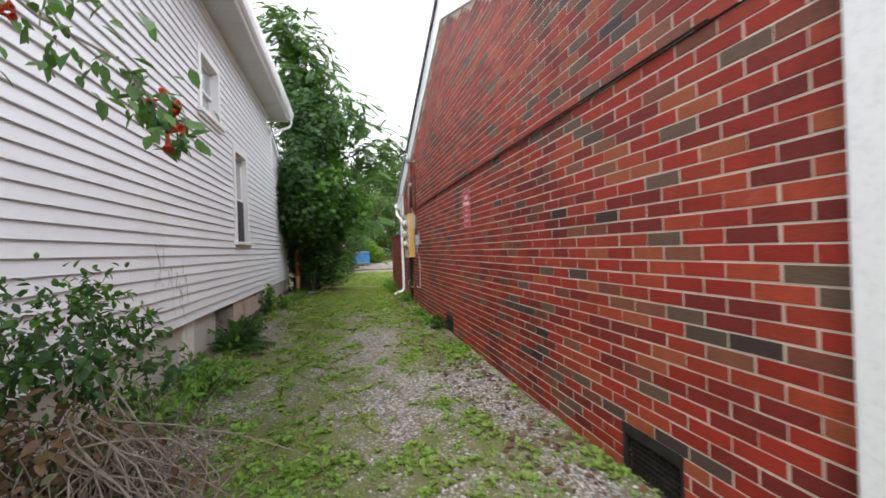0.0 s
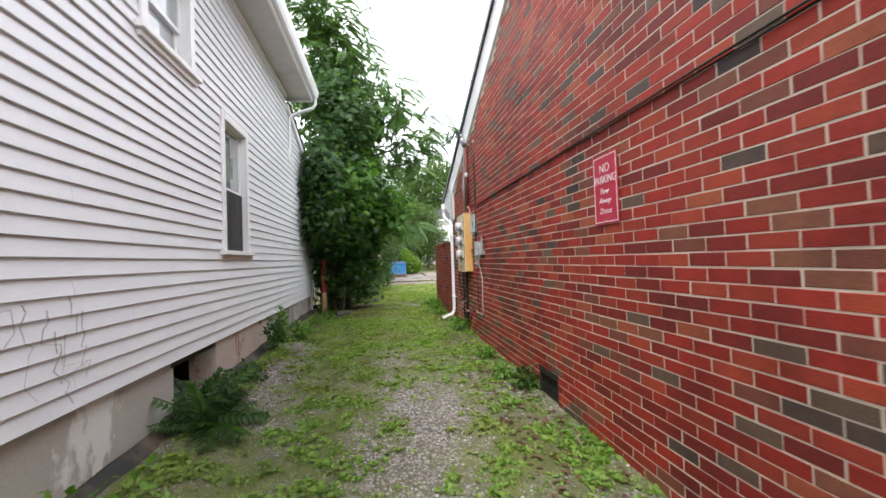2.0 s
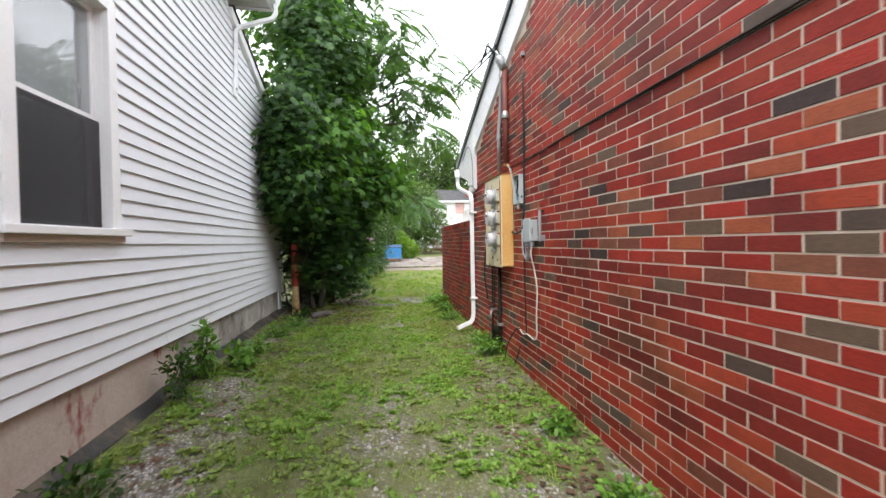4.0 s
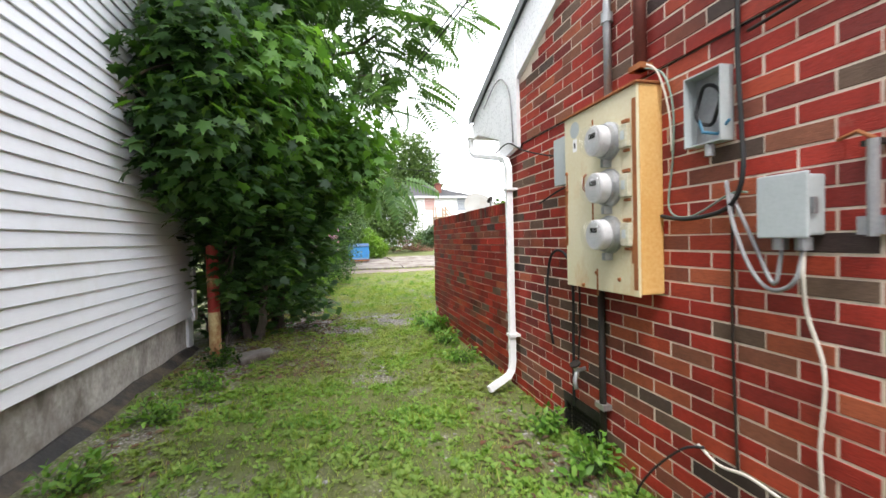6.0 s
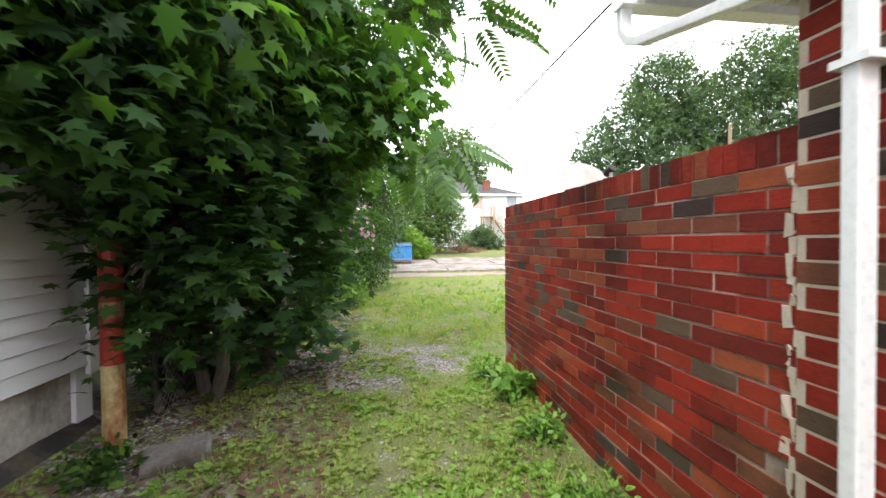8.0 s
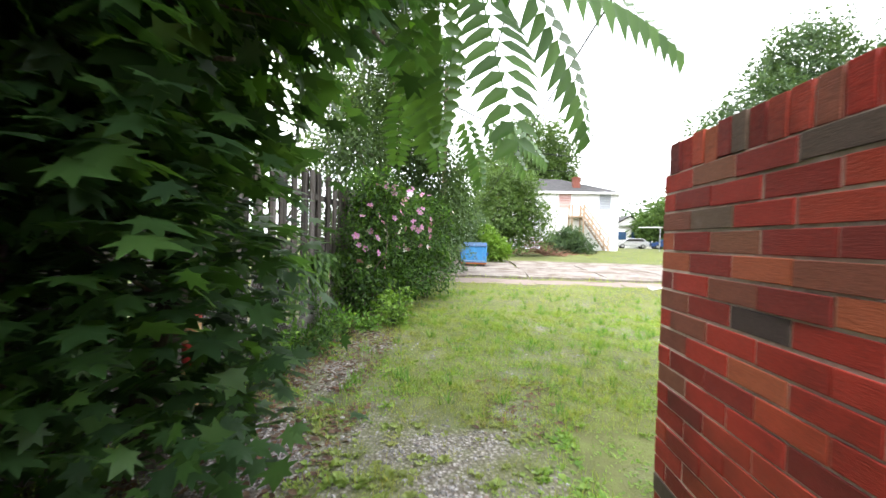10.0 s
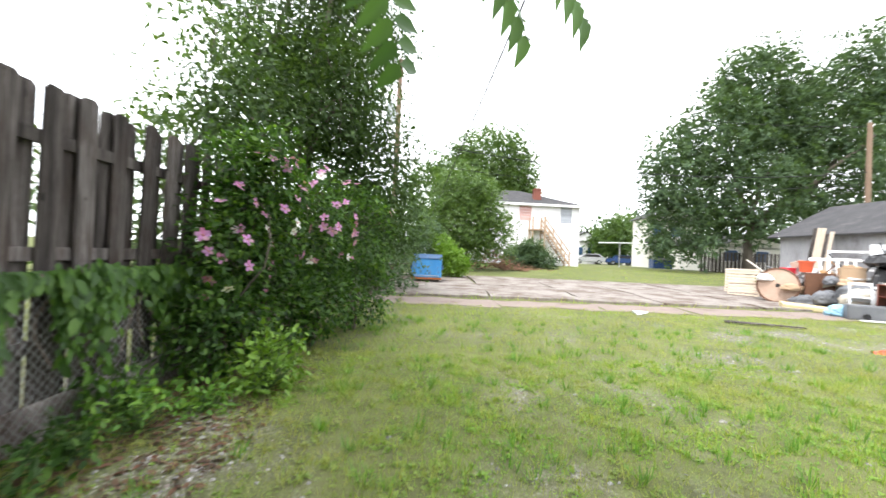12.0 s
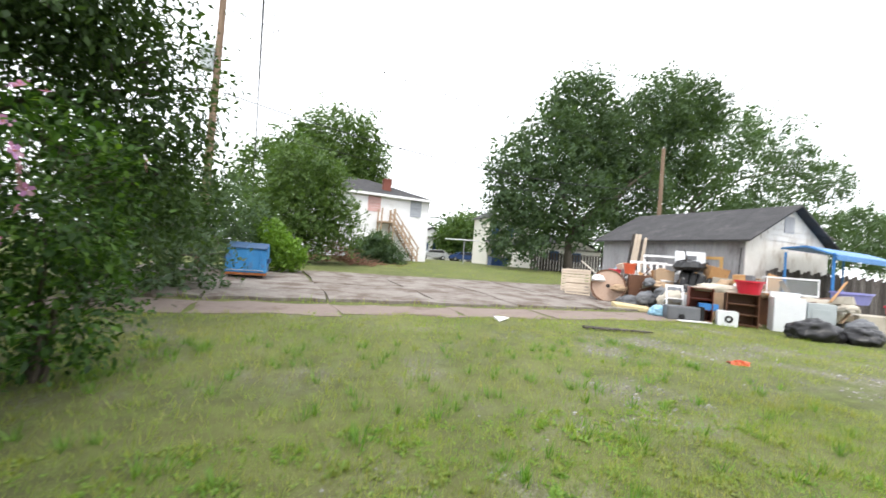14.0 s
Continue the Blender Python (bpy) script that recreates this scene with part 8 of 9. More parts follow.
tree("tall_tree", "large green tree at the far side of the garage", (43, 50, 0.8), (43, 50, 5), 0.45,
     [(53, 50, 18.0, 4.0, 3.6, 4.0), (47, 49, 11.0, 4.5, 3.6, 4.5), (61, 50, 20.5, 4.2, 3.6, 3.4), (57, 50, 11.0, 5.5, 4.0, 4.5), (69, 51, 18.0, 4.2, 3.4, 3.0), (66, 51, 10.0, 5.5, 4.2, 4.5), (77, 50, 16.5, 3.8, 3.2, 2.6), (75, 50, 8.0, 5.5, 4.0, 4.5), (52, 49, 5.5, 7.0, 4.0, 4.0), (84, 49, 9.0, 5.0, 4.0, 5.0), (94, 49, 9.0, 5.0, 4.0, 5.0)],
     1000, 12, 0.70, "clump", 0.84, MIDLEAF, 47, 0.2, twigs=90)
tree("tall_tree", "round green tree across the lawn", (30.4, 77, 0.8), (30.4, 77, 3), 0.3,
     [(29.6, 76.5, 4.6, 2.5, 2.4, 2.4), (31.6, 77, 5.6, 2.3, 2.4, 2.4), (28.2, 77, 4.0, 1.8, 1.8, 1.8)],
     330, 10, 0.7, "clump", 0.8, LIGHTLEAF, 48, 0.2, twigs=30)
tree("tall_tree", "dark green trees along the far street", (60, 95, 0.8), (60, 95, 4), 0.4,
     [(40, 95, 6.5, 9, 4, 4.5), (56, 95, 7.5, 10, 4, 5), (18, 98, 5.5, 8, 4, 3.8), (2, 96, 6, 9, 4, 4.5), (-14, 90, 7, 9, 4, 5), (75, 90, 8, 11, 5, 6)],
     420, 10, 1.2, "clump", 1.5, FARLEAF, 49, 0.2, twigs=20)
tree("round_shrub", "dark round vine-covered shrub beside the white house", (8.2, 43.2, 0.5), (8.2, 43.2, 1.0), 0.08,
     [(8.0, 43, 1.2, 1.5, 1.2, 1.0), (9.0, 43, 1.0, 1.1, 1.0, 0.8), (7.2, 43, 0.9, 1.0, 1.0, 0.8), (8.3, 43, 1.9, 0.9, 0.9, 0.6)],
     330, 12, 0.2, "clump", 0.28, FARLEAF, 51, 0.3, "shrub", twigs=30)
tree("yellow_shrub", "bright yellow-green weedy shrub behind the dumpster", (2.05, 32.6, 0.3), (2.05, 32.6, 0.7), 0.03,
     [(2.05, 32.5, 1.0, 0.5, 0.5, 0.7), (1.75, 32.7, 1.5, 0.4, 0.4, 0.6), (2.4, 32.5, 0.8, 0.4, 0.4, 0.5)],
     150, 12, 0.13, "clump", 0.22, YELLOWLEAF, 52, -0.4, "shrub", twigs=30, stems=4)
# heap of dead brush
br_ = thing("brush_heap", "heap of dead brown brush at the lawn edge", "brush")
rb = np.random.default_rng(14)
bs = Shape()
for i in range(330):
    x_, y_ = 5.3 + rb.normal() * 1.0, 39.6 + rb.normal() * 0.5
    a = rb.uniform(0, 6.28)
    z_ = ground_z(x_, y_) + 0.1 + 1.3 * rb.random() * math.exp(-((x_ - 4.9) / 0.9) ** 2)
    limb(bs, (x_, y_, z_), (x_ + math.cos(a) * 0.9, y_ + math.sin(a) * 0.5, z_ + rb.normal() * 0.2), 0.025, 0.008, rb, 0.1, 4, 4)
part("twig", bs, surface("dead_brush", (0.16, 0.08, 0.05), (0.26, 0.15, 0.10), 5, 60, 0.9, bump=0.2), br_)["kind"] = "stuff"

# ---- near the start: dry bush with vines, hanging trumpet vine ----
bush = thing("dry_bush", "tangle of dry grey twigs with green vines over it", "bush")
rbb = np.random.default_rng(17)
tw = Shape()
for i in range(420):
    a = rbb.uniform(0, 6.28)
    r_ = rbb.uniform(0, 0.35)
    b0 = Vector((-1.05 + r_ * math.cos(a), 1.55 + 0.9 * r_ * math.sin(a), 0.02))
    el, az = rbb.uniform(0.15, 1.3), rbb.uniform(0, 6.28)
    ln = rbb.uniform(0.35, 0.75)
    tip = b0 + Vector((math.cos(az) * math.cos(el) * 0.75, math.sin(az) * math.cos(el), math.sin(el))) * ln
    limb(tw, b0, tip, 0.006, 0.002, rbb, 0.22, 7, 5)
for i in range(26):
    az = rbb.uniform(-1.2, 0.6)
    b0 = Vector((-0.95, 1.35 + 0.4 * rbb.random(), 0.35 + 0.4 * rbb.random()))
    tip = b0 + Vector((0.42 + 0.2 * rbb.random(), rbb.normal() * 0.35, -0.25 - 0.35 * rbb.random()))
    limb(tw, b0, tip, 0.004, 0.0015, rbb, 0.25, 8, 5)
part("twig", tw, TWIG, bush)["kind"] = "stuff"
blobs = [(-1.15, 1.75, 0.95, 0.34, 0.40, 0.22), (-1.35, 1.45, 0.8, 0.25, 0.4, 0.25), (-0.98, 2.0, 0.72, 0.2, 0.25, 0.25), (-1.25, 1.1, 0.95, 0.2, 0.3, 0.2)]
c, pos, outw = crown_points(blobs, 190, 13, 0.055, rbb)
al, nr = droop_dirs(outw, rbb, 0.6)
part("vine_leaves", leaves_mesh("vine_leaves", "oval", pos, al, nr, 0.05 * rbb.uniform(0.6, 1.3, len(pos)), MAPLE), None, bush, "dark green vine leaves")["kind"] = "stuff"
lo_ = [(-1.05, 1.7, 0.22, 0.42, 0.5, 0.22), (-1.2, 1.5, 0.5, 0.3, 0.4, 0.25)]
c, pos, outw = crown_points(lo_, 130, 9, 0.08, rbb, 0.3)
al, nr = droop_dirs(outw, rbb, 0.3)
part("low_leaves", leaves_mesh("low_leaves", "oval", pos, al, nr, 0.06 * rbb.uniform(0.6, 1.3, len(pos)), leaf_material("dead_leaf", ((0.10, 0.055, 0.035), (0.16, 0.09, 0.05), (0.07, 0.09, 0.03)))), None, bush, "withered brown leaves")["kind"] = "stuff"

tv_ = thing("trumpet_vine", "trumpet vine spray with orange-red flowers hanging by the house", "vine")
stem = Shape()
spine = [(-1.6, 0.62, 2.66), (-1.24, 0.75, 2.39), (-0.89, 0.85, 2.07), (-0.70, 0.95, 1.89), (-0.54, 1.02, 1.81), (-0.46, 1.03, 1.69), (-0.40, 1.02, 1.60)]
stem.tube(spine, 0.006, 6, end=0.003)
for a, b in (((-0.85, 0.85, 2.02), (-0.86, 1.05, 1.84)), ((-0.66, 0.95, 1.84), (-0.72, 1.05, 1.77)), ((-1.0, 0.8, 2.15), (-0.62, 0.75, 1.98))):
    limb(stem, a, b, 0.004, 0.002, rbb, 0.1, 5, 5)
part("stem", stem, TWIG, tv_)
pts = []
for i in range(300):
    t_ = rbb.random() ** 0.95 * (len(spine) - 1.001)
    k = int(t_)
    p_ = Vector(spine[k]).lerp(Vector(spine[k + 1]), t_ - k)
    wide = 0.12 if t_ < 4 else 0.035
    pts.append(tuple(p_ + Vector((rbb.normal() * wide, rbb.normal() * wide, rbb.normal() * wide * 0.6 - 0.02))))
pos = np.array(pts)
al = rbb.normal(size=pos.shape) * 0.5 + np.array((0.3, 0.1, -0.6))
part("leaves", leaves_mesh("leaves", "oval", pos, al, np.tile((0.1, -0.4, 1.0), (len(pos), 1)) + rbb.normal(size=pos.shape) * 0.4, 0.056 * rbb.uniform(0.6, 1.25, len(pos)), AILANTHUS), None, tv_)["kind"] = "stuff"
TRUMPET = Shape().lathe([(0.0, 0.0), (0.07, 0.02), (0.09, 0.45), (0.14, 0.95), (0.32, 1.25), (0.27, 1.25), (0.11, 0.95), (0.0, 0.70)], 9).mesh("flower", BUDRED, smooth=True)
for (x_, y_, z_), n_ in (((-0.86, 0.90, 1.97), 9), ((-0.80, 0.96, 1.90), 6), ((-0.45, 1.03, 1.71), 5), ((-0.43, 1.02, 1.61), 4), ((-0.90, 1.05, 1.85), 6)):
    for i in range(n_):
        d_ = Vector((rbb.normal() + 0.5, rbb.normal() - 0.4, rbb.normal() * 0.7 - 0.1)).normalized()
        part("flower", TRUMPET, None, tv_, "orange-red trumpet flower", m=Matrix.Translation((x_, y_, z_)) @ d_.to_track_quat("Z", "Y").to_matrix().to_4x4() @ Matrix.Scale(rbb.uniform(0.032, 0.046), 4))


# ---- weeds by the walls ----
def weed_clump(name, label, at, r, h, count, kind, size, mat_, seed, lean=(0, 0)):
    w = thing(name, label, "weed", group="weeds by the walls")
    rw = np.random.default_rng(seed)
    c, pos, outw = crown_points([(at[0], at[1], at[2] + h * 0.5, r, r, h * 0.5)], count, 6, r * 0.22, rw, 0.4)
    pos[:, 2] = np.maximum(pos[:, 2], at[2] + 0.01)
    if kind == "pinnate":
        pos = np.tile(np.array(at) + np.array((0, 0, 0.03)), (len(pos), 1)) + rw.normal(size=pos.shape) * r * 0.2
        al = rw.normal(size=pos.shape)
        al[:, 2] = np.abs(al[:, 2]) * 0.7 + 0.35
        al[:, 0] += lean[0]
        al[:, 1] += lean[1]
        nr = np.tile((0.3, -0.2, 1.0), (len(pos), 1))
    else:
        al, nr = droop_dirs(outw, rw, 0.1)
    st_ = Shape()
    for q in pos[::5]:
        limb(st_, at, q, 0.004, 0.002, rw, 0.1, 4, 4)
    stem_ = part("stem", st_, surface("green_stem", (0.05, 0.10, 0.03), (0.08, 0.14, 0.04), 5, 60, 0.7, bump=0) if "green_stem" not in bpy.data.materials else bpy.data.materials["green_stem"], w)
    stem_["kind"] = "stuff"
    part("leaves", leaves_mesh("leaves", kind, pos, al, nr, size * rw.uniform(0.6, 1.2, len(pos)), mat_), None, w)["kind"] = "stuff"


weed_clump("seedling", "young tree of heaven seedling by the foundation opening", (-1.42, 5.55, 0.03), 0.14, 0.3, 5, "pinnate", 0.46, MAPLE, 61, (0.25, -0.2))
weed_clump("weed", "leafy green weeds along the foundation", (-1.25, 3.85, 0.0), 0.36, 0.3, 90, "oval", 0.07, WEED, 62)
weed_clump("weed", "leafy green weeds along the foundation", (-1.35, 3.1, 0.0), 0.32, 0.28, 80, "oval", 0.07, WEED, 63)
weed_clump("weed", "dark weeds by the foundation opening", (-1.36, 5.75, 0.0), 0.22, 0.36, 50, "oval", 0.07, MAPLE, 64)
weed_clump("weed", "small weed in front of the grey foundation", (-1.46, 7.95, 0.15), 0.10, 0.42, 26, "oval", 0.065, HEDGE, 65)
weed_clump("weed", "leafy weed beside the brick vent", (1.40, 5.83, 0.0), 0.11, 0.22, 22, "oval", 0.075, HEDGE, 66)
weed_clump("weed", "leafy weed beside the foundation", (-1.35, 6.7, 0.05), 0.16, 0.22, 30, "oval", 0.06, HEDGE, 67)
weed_clump("weed", "leafy weed at the foundation", (-1.47, 8.5, 0.06), 0.09, 0.6, 32, "oval", 0.085, WEED, 68)
weed_clump("weed", "bushy weed at the foundation", (-1.28, 8.8, 0.05), 0.15, 0.32, 40, "oval", 0.075, WEED, 74)
weed_clump("weed", "low weeds at the bollard", (-1.15, 11.6, 0.1), 0.2, 0.2, 30, "oval", 0.06, HEDGE, 69)
weed_clump("weed", "broad-leaved weeds beside the garden wall", (1.36, 12.4, 0.08), 0.16, 0.22, 30, "oval", 0.10, WEED, 70)
weed_clump("weed", "low weeds under the fence", (-0.95, 16.2, 0.0), 0.3, 0.25, 50, "oval", 0.07, HEDGE, 71)
weed_clump("weed", "bright green weeds before the flowering shrubs", (-0.35, 18.0, 0.0), 0.36, 0.5, 80, "oval", 0.085, YELLOWLEAF, 72)
for i, (x_, y_, r_, h_) in enumerate(((-1.1, 15.0, 0.22, 0.3), (-1.0, 15.5, 0.2, 0.22), (-1.15, 16.0, 0.2, 0.34), (-0.95, 16.7, 0.24, 0.26), (-0.85, 17.1, 0.26, 0.34), (-1.1, 17.3, 0.22, 0.45), (-0.6, 17.5, 0.22, 0.22))):
    weed_clump("weed", "leafy weeds at the foot of the board fence", (x_, y_, 0.0), r_, h_, 46, "oval", 0.06, HEDGE if i % 2 else WEED, 80 + i)
for i, (x_, y_, r_, h_) in enumerate(((1.28, 11.0, 0.16, 0.14), (1.3, 11.7, 0.15, 0.16), (1.25, 12.9, 0.18, 0.2), (1.32, 9.3, 0.12, 0.16), (-1.3, 9.4, 0.16, 0.14), (-1.25, 10.2, 0.18, 0.16), (-1.1, 10.9, 0.2, 0.16), (1.3, 7.0, 0.13, 0.12), (1.28, 6.2, 0.12, 0.12))):
    weed_clump("weed", "low leafy weeds along the foot of the wall", (x_, y_, ground_z(x_, y_)), r_, h_, 34, "oval", 0.05, WEED, 90 + i)
weed_clump("weed", "leafy weeds at the meter wall", (1.32, 8.8, 0.08), 0.16, 0.2, 30, "oval", 0.06, WEED, 73)

# ---- grass, clover and gravel: uncounted ----
rgg = np.random.default_rng(99)


def scatter(n, x0, x1, y0, y1, want):
    xs, ys = rgg.uniform(x0, x1, n), rgg.uniform(y0, y1, n)
    g = np.array([gravel_amount(a, b) for a, b in zip(xs, ys)])
    ok = want(g, rgg.random(n))
    xs, ys, g = xs[ok], ys[ok], g[ok]
    zs = np.array([ground_z(a, b) for a, b in zip(xs, ys)])
    return np.stack([xs, ys, zs], 1), g


def cover(name, label, sets, kind, material, flatness):
    P, A, N, S = [], [], [], []
    for n, x0, x1, y0, y1, s0, s1 in sets:
        p, g = scatter(n, x0, x1, y0, y1, lambda g, r: r > g * 1.08)
        thick = np.array([clumping(a, b) for a, b in p[:, :2]])
        ok = rgg.random(len(p)) < thick * 1.15
        p, g, thick = p[ok], g[ok], thick[ok]
        k = len(p)
        az = rgg.uniform(0, 6.28, k)
        up = rgg.uniform(*flatness, k)
        P.append(p)
        A.append(np.stack([np.cos(az) * (1 - up * 0.6), np.sin(az) * (1 - up * 0.6), up], 1))
        N.append(np.stack([-np.cos(az) * up, -np.sin(az) * up, 1 - up * 0.5], 1) + rgg.normal(size=(k, 3)) * 0.2)
        S.append(rgg.uniform(s0, s1, k) * (1 - 0.4 * g) * (0.55 + 0.75 * thick))
    ob = new(name, leaves_mesh(name, kind, np.concatenate(P), np.concatenate(A), np.concatenate(N), np.concatenate(S), material))
    return tagged(ob, label, "grass", kind="stuff")


cover("grass", "short patchy grass on the ground", [(16000, -1.5, 1.5, 0.2, 7.0, 0.03, 0.08), (36000, -1.5, 1.55, 7.0, 14.5, 0.03, 0.085), (175000, -1.3, 7.5, 14.5, 19.5, 0.02, 0.075), (68000, -1.0, 14.0, 19.5, 25.0, 0.03, 0.095), (14000, 8.0, 30.0, 34.5, 48.0, 0.08, 0.16), (700, 0.0, 12.0, 26.0, 26.4, 0.08, 0.2)], "blade", GRASS, (0.35, 1.0))
cover("clover", "low clover and plantain leaves among the gravel", [(34000, -1.5, 1.5, 0.3, 7.0, 0.014, 0.04), (26000, -1.5, 1.5, 7.0, 13.0, 0.014, 0.042), (40000, -1.2, 5.5, 13.0, 19.0, 0.014, 0.034)], "leaflet", CLOVER, (0.15, 0.7))
P, S = [], []
for n, x0, x1, y0, y1, s0, s1 in ((17000, -1.5, 1.5, 0.3, 7.0, 0.022, 0.06), (24000, -1.5, 1.5, 7.0, 14.5, 0.022, 0.06), (15000, -1.2, 5.5, 14.5, 19.5, 0.016, 0.042)):
    p, g = scatter(n, x0, x1, y0, y1, lambda g, r: r > g * 1.15)
    thick = np.array([clumping(a, b) for a, b in p[:, :2]])
    ok = rgg.random(len(p)) < thick * thick * 1.5
    P.append(p[ok])
    S.append(rgg.uniform(s0, s1, int(ok.sum())) * (0.6 + 0.7 * thick[ok]))
P, S = np.concatenate(P), np.concatenate(S)
az = rgg.uniform(0, 6.28, len(P))
ob = new("low_weeds", leaves_mesh("low_weeds", "rosette", P, np.stack([np.cos(az), np.sin(az), rgg.normal(size=len(P)) * 0.12], 1), np.tile((0, 0, 1.0), (len(P), 1)) + rgg.normal(size=P.shape) * 0.15, S, CLOVER))
tagged(ob, "low broad-leaved weeds in clumps over the gravel", "weed", kind="stuff")


# taller tufts standing out of the worn lawn
P, A = [], []
for i in range(300):
    cx, cy = rgg.uniform(-0.4, 7.5), rgg.uniform(14.8, 22.5)
    if gravel_amount(cx, cy) > 0.75:
        continue
    for k in range(24):
        a, r_ = rgg.uniform(0, 6.28), abs(rgg.normal()) * 0.05
        P.append((cx + r_ * math.cos(a), cy + r_ * math.sin(a), ground_z(cx, cy)))
        A.append((math.cos(a) * 0.6, math.sin(a) * 0.6, 0.8))
P, A = np.array(P), np.array(A)
ob = new("grass_tufts", leaves_mesh("grass_tufts", "blade", P, A + rgg.normal(size=A.shape) * 0.2, np.tile((0, 0, 1.0), (len(P), 1)) - A * 0.5, rgg.uniform(0.06, 0.14, len(P)), WEED))
tagged(ob, "darker green grass tufts standing out of the worn lawn", "grass", kind="stuff")


def stones(name, label, sets, material):
    tv = np.array([(1, 0, 0), (0.5, 0.86, 0.0), (-0.5, 0.86, 0), (-1, 0, 0), (-0.5, -0.86, 0), (0.5, -0.86, 0), (0.45, 0.3, 0.6), (-0.4, 0.35, 0.65), (0.05, -0.5, 0.6)])
    tf = [(0, 1, 6), (1, 2, 7), (1, 7, 6), (2, 3, 7), (3, 4, 8), (3, 8, 7), (4, 5, 8), (5, 0, 6), (5, 6, 8), (6, 7, 8)]
    V, F, n0 = [], [], 0
    for n, x0, x1, y0, y1, s0, s1 in sets:
        p, g = scatter(n, x0, x1, y0, y1, lambda g, r: r < g * g)
        k = len(p)
        a = rgg.uniform(0, 6.28, k)
        s = rgg.uniform(s0, s1, k)
        st = rgg.uniform(0.6, 1.2, (k, 3))
        q = tv[None] * st[:, None, :] + rgg.normal(size=(k, 9, 3)) * 0.1
        ca, sa = np.cos(a)[:, None], np.sin(a)[:, None]
        v = np.stack([q[..., 0] * ca - q[..., 1] * sa, q[..., 0] * sa + q[..., 1] * ca, q[..., 2]], 2) * s[:, None, None] + p[:, None, :] - np.array((0, 0, 0.003))
        V.append(v.reshape(-1, 3))
        F.append((np.array(tf)[None] + (np.arange(k) * 9)[:, None, None]).reshape(-1, 3) + n0)
        n0 += k * 9
    me = bpy.data.meshes.new(name)
    me.from_pydata(np.concatenate(V).tolist(), [], np.concatenate(F).tolist())
    me.materials.append(material)
    return tagged(new(name, me), label, "gravel", kind="stuff")


def stone_material():
    m, nt, ns, ls, b = nodes_of("gravel_stone")
    pick = ns.new("ShaderNodeNewGeometry").outputs["Random Per Island"]
    col = ramp(nt, pick, ((0.0, (0.11, 0.105, 0.105)), (0.3, (0.21, 0.205, 0.20)), (0.6, (0.30, 0.29, 0.285)), (0.88, (0.44, 0.43, 0.42)), (1.0, (0.26, 0.19, 0.155))))
    n = noise_node(nt, 90, 3, 0.6, coords(nt))
    ls.new(mixed(nt, ramp(nt, n.outputs["Fac"], ((0.4, 0.0), (0.7, 0.5))), col, (0.14, 0.12, 0.11)), b.inputs["Base Color"])
    b.inputs["Roughness"].default_value = 0.85
    return m


stones("gravel", "loose grey and buff gravel stones", [(48000, -1.5, 1.5, 0.2, 6.0, 0.005, 0.016), (24000, -1.5, 1.5, 6.0, 14.6, 0.008, 0.019), (22000, -1.2, 7.0, 14.6, 20.0, 0.009, 0.021), (14000, 5.0, 13.0, 19.0, 24.0, 0.012, 0.028)], stone_material())

# leaf litter under the maple and along the fence
LITTER = leaf_material("leaf_litter", ((0.06, 0.032, 0.022), (0.10, 0.055, 0.035), (0.15, 0.095, 0.06), (0.13, 0.055, 0.03)), 0.8, 0.1)
P = []
for n, x0, x1, y0, y1 in ((2600, -1.5, 0.1, 11.0, 14.8), (260, -1.45, -0.9, 6.0, 11.0), (2200, -1.27, -0.75, 14.4, 18.2), (1300, -0.95, -0.1, 15.0, 18.8), (900, 0.9, 1.48, 0.8, 9.5), (160, -1.4, -0.6, 0.8, 3.0), (120, 0.9, 1.6, 14.4, 15.6), (160, 0.9, 1.4, 9.2, 12.5)):
    xs, ys = rgg.uniform(x0, x1, n), rgg.uniform(y0, y1, n)
    P.append(np.stack([xs, ys, [ground_z(a, b) + 0.008 for a, b in zip(xs, ys)]], 1))
P = np.concatenate(P)
az = rgg.uniform(0, 6.28, len(P))
ob = new("leaf_litter", leaves_mesh("leaf_litter", "oval", P, np.stack([np.cos(az), np.sin(az), rgg.normal(size=len(P)) * 0.1], 1), np.tile((0, 0, 1.0), (len(P), 1)) + rgg.normal(size=P.shape) * 0.2, rgg.uniform(0.03, 0.075, len(P)), LITTER))
tagged(ob, "brown leaf litter on the ground", "litter", kind="stuff")


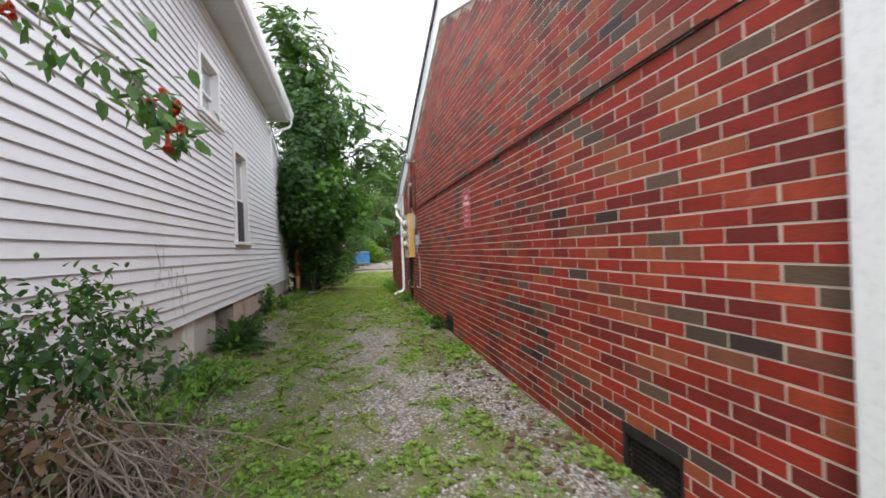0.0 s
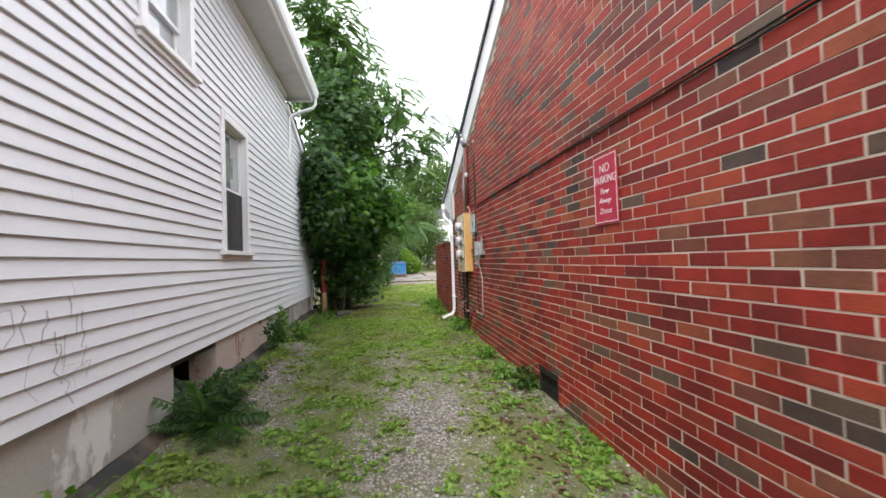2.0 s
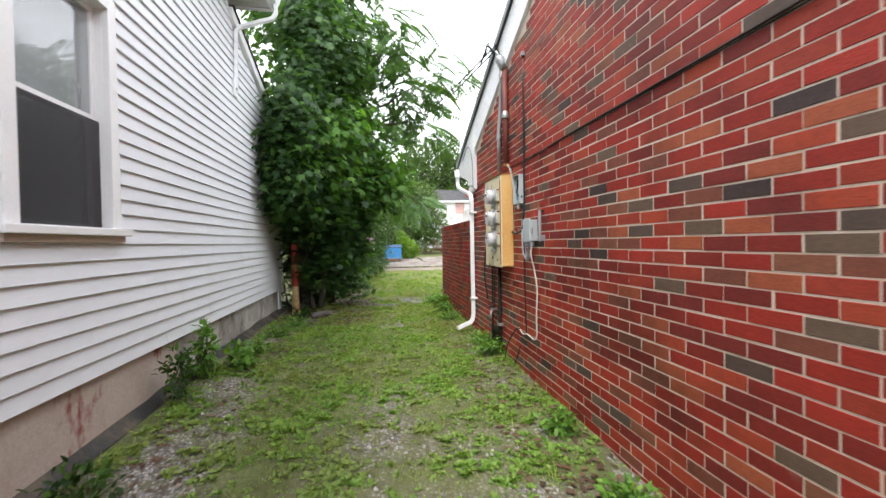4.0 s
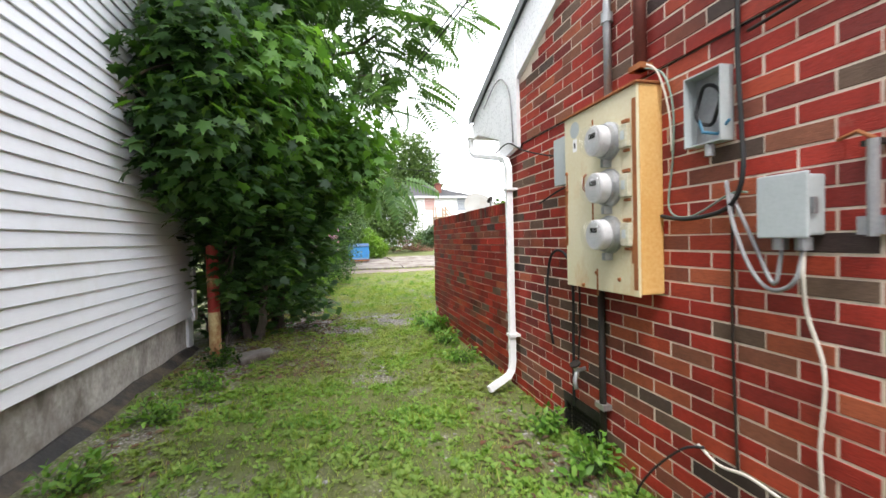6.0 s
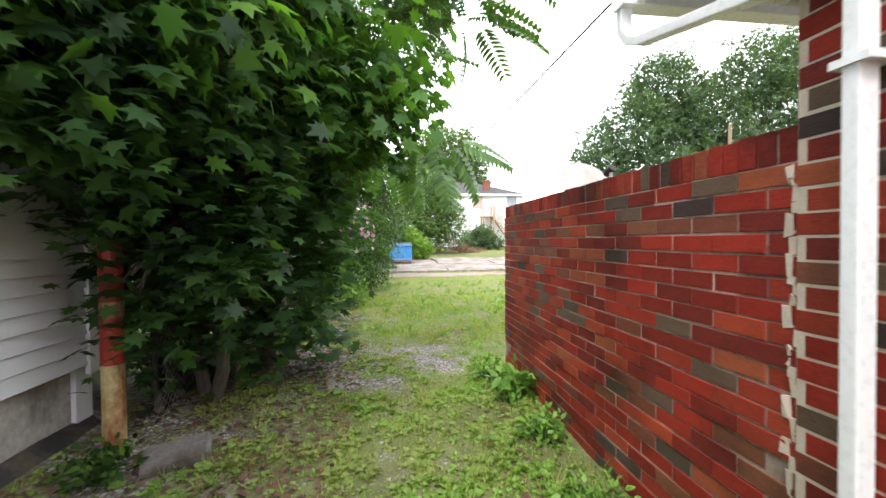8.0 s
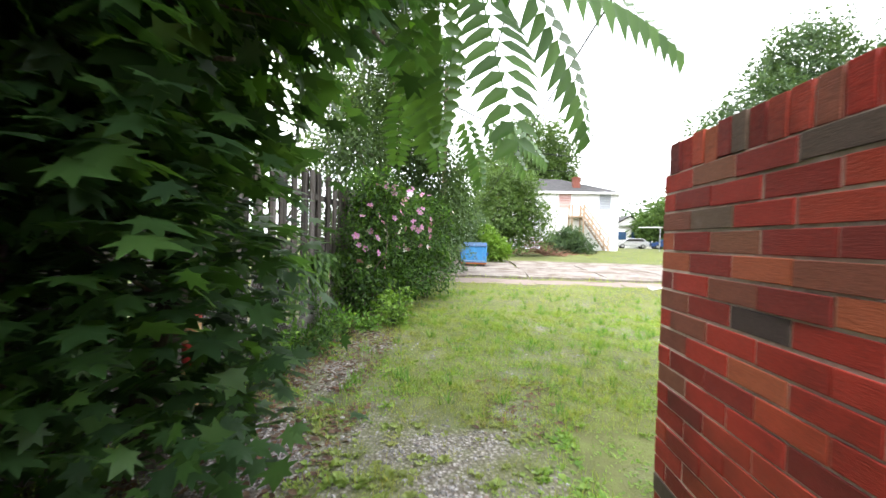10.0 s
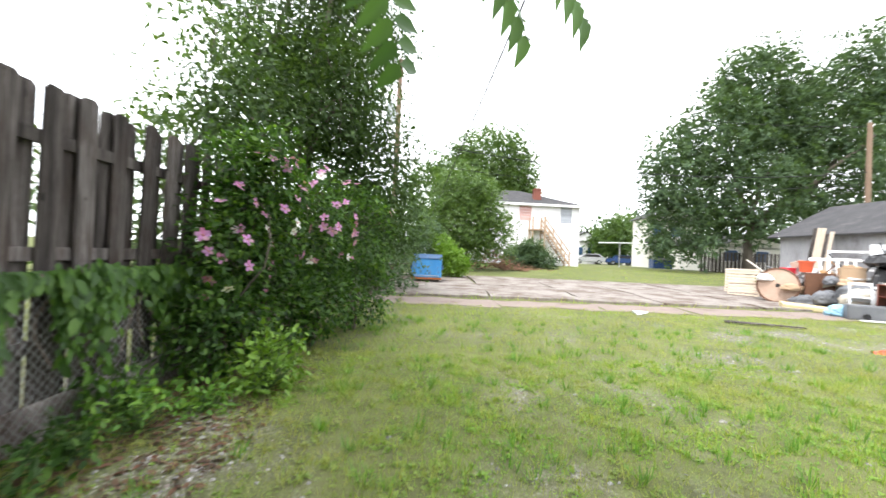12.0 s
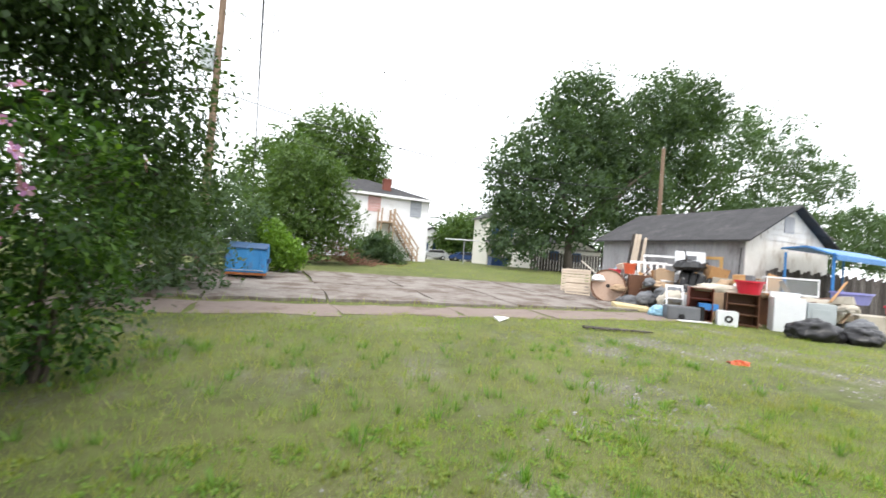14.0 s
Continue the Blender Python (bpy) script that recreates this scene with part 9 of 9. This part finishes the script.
# ---- bricks: last, as they are many ----
FULL = unit_brick(UNIT - 0.0085, "brick")
rng = random.Random(4)
joined = Shape()
single = 0
rows = int(brick_top(RIDGE_Y) / COURSE) + 1
for r in range(-3, rows):
    z0 = r * COURSE + 0.004
    z1 = z0 + COURSE - 0.0082
    out_by = 0.0035 + (0.0095 if z0 > 2.09 else 0.0)
    y = B0 - (UNIT / 2 if r % 2 else 0.0)
    while y < B1 - 0.01:
        a, b = max(y, B0), min(y + UNIT - 0.0085, B1)
        y += UNIT
        if b - a < 0.03 or z1 > min(brick_top(a), brick_top(b)):
            continue
        pieces = [(a, b)]
        for v in VENTS:
            if v[2] - 0.03 < z0 < v[3] - 0.02:
                pieces = [q for p in pieces for q in ((p[0], min(p[1], v[0])), (max(p[0], v[1]), p[1])) if q[1] - q[0] > 0.02]
        for a, b in pieces:
            dy, dz, dx = rng.uniform(-0.0025, 0.0025), rng.uniform(-0.0018, 0.0018), rng.uniform(-0.001, 0.001)
            if 3.0 < a < 5.2 and 0.65 < z0 < 2.1 and b - a > 0.19 and single < 290:
                single += 1
                ob = part("brick", FULL, None, wall_east)
                ob.location = (BX + dx, (a + b) / 2 + dy, z0 + dz)
            else:
                joined.add(brick_verts(a + dy, b + dy, z0 + dz, z1 + dz, BX + dx, out_by), BRICK_FACES)
tagged(part("bricks", joined, BRICK_MANY, wall_east, "weathered red, brown and grey bricks"), kind="stuff")

# garden wall bricks, its coping set on edge, and its narrow end
GARDEN = unit_brick(UNIT - 0.0085, "brick", GARDENBRICK, 0.006)
rows = int((GTOP - 0.105) / COURSE)
count = 0
end = Shape()
for r in range(-3, rows + 1):
    z0 = r * COURSE + 0.016
    y = B1 - (UNIT / 2 if r % 2 else 0.0)
    while y < GY1 - 0.01:
        a, b = max(y, B1 + 0.004), min(y + UNIT - 0.0085, GY1)
        y += UNIT
        if b - a < 0.03:
            continue
        dx, dy, dz = rng.uniform(-0.003, 0.003), rng.uniform(-0.002, 0.002), rng.uniform(-0.002, 0.002)
        if b - a > 0.19 and r > 0 and count < 300:
            count += 1
            ob = part("brick", GARDEN, None, garden_wall)
            ob.location = (GX0 + dx, (a + b) / 2 + dy, z0 + dz)
        else:
            end.add(brick_verts(a, b, z0, z0 + COURSE - 0.0076, GX0 + dx), BRICK_FACES)
    w = (GX1 - GX0 - 0.012) / 2
    for i in range(2 if r % 2 else 1):
        x0 = GX0 + 0.001 + i * (w + 0.01)
        x1 = x0 + (w if r % 2 else 2 * w + 0.01)
        end.box(x0, x1, GY1 - 0.01, GY1 + 0.006, z0, z0 + COURSE - 0.0076)
tagged(part("bricks", end, BRICK_MANY, garden_wall, "bricks of the narrow end and the footing"), kind="stuff")
cope = Shape().box(-0.112, 0.112, -0.029, 0.029, 0, 0.105).mesh("coping_brick", SOOTBRICK, 0.003)
part("coping_mortar", Shape().box(GX0 + 0.006, GX1 - 0.006, B1 + 0.01, GY1 - 0.01, GTOP - 0.04, GTOP + 0.062), GARDENMORTAR, garden_wall)
y = B1 + 0.04
while y < GY1:
    ob = part("coping_brick", cope, None, garden_wall)
    ob.matrix_basis = pose((GX0 + GX1) / 2 + rng.uniform(-0.004, 0.004), y, GTOP - 0.03 + rng.uniform(-0.003, 0.003), rng.uniform(-1, 1), rng.uniform(-1, 1), rng.uniform(-1, 1))
    y += COURSE
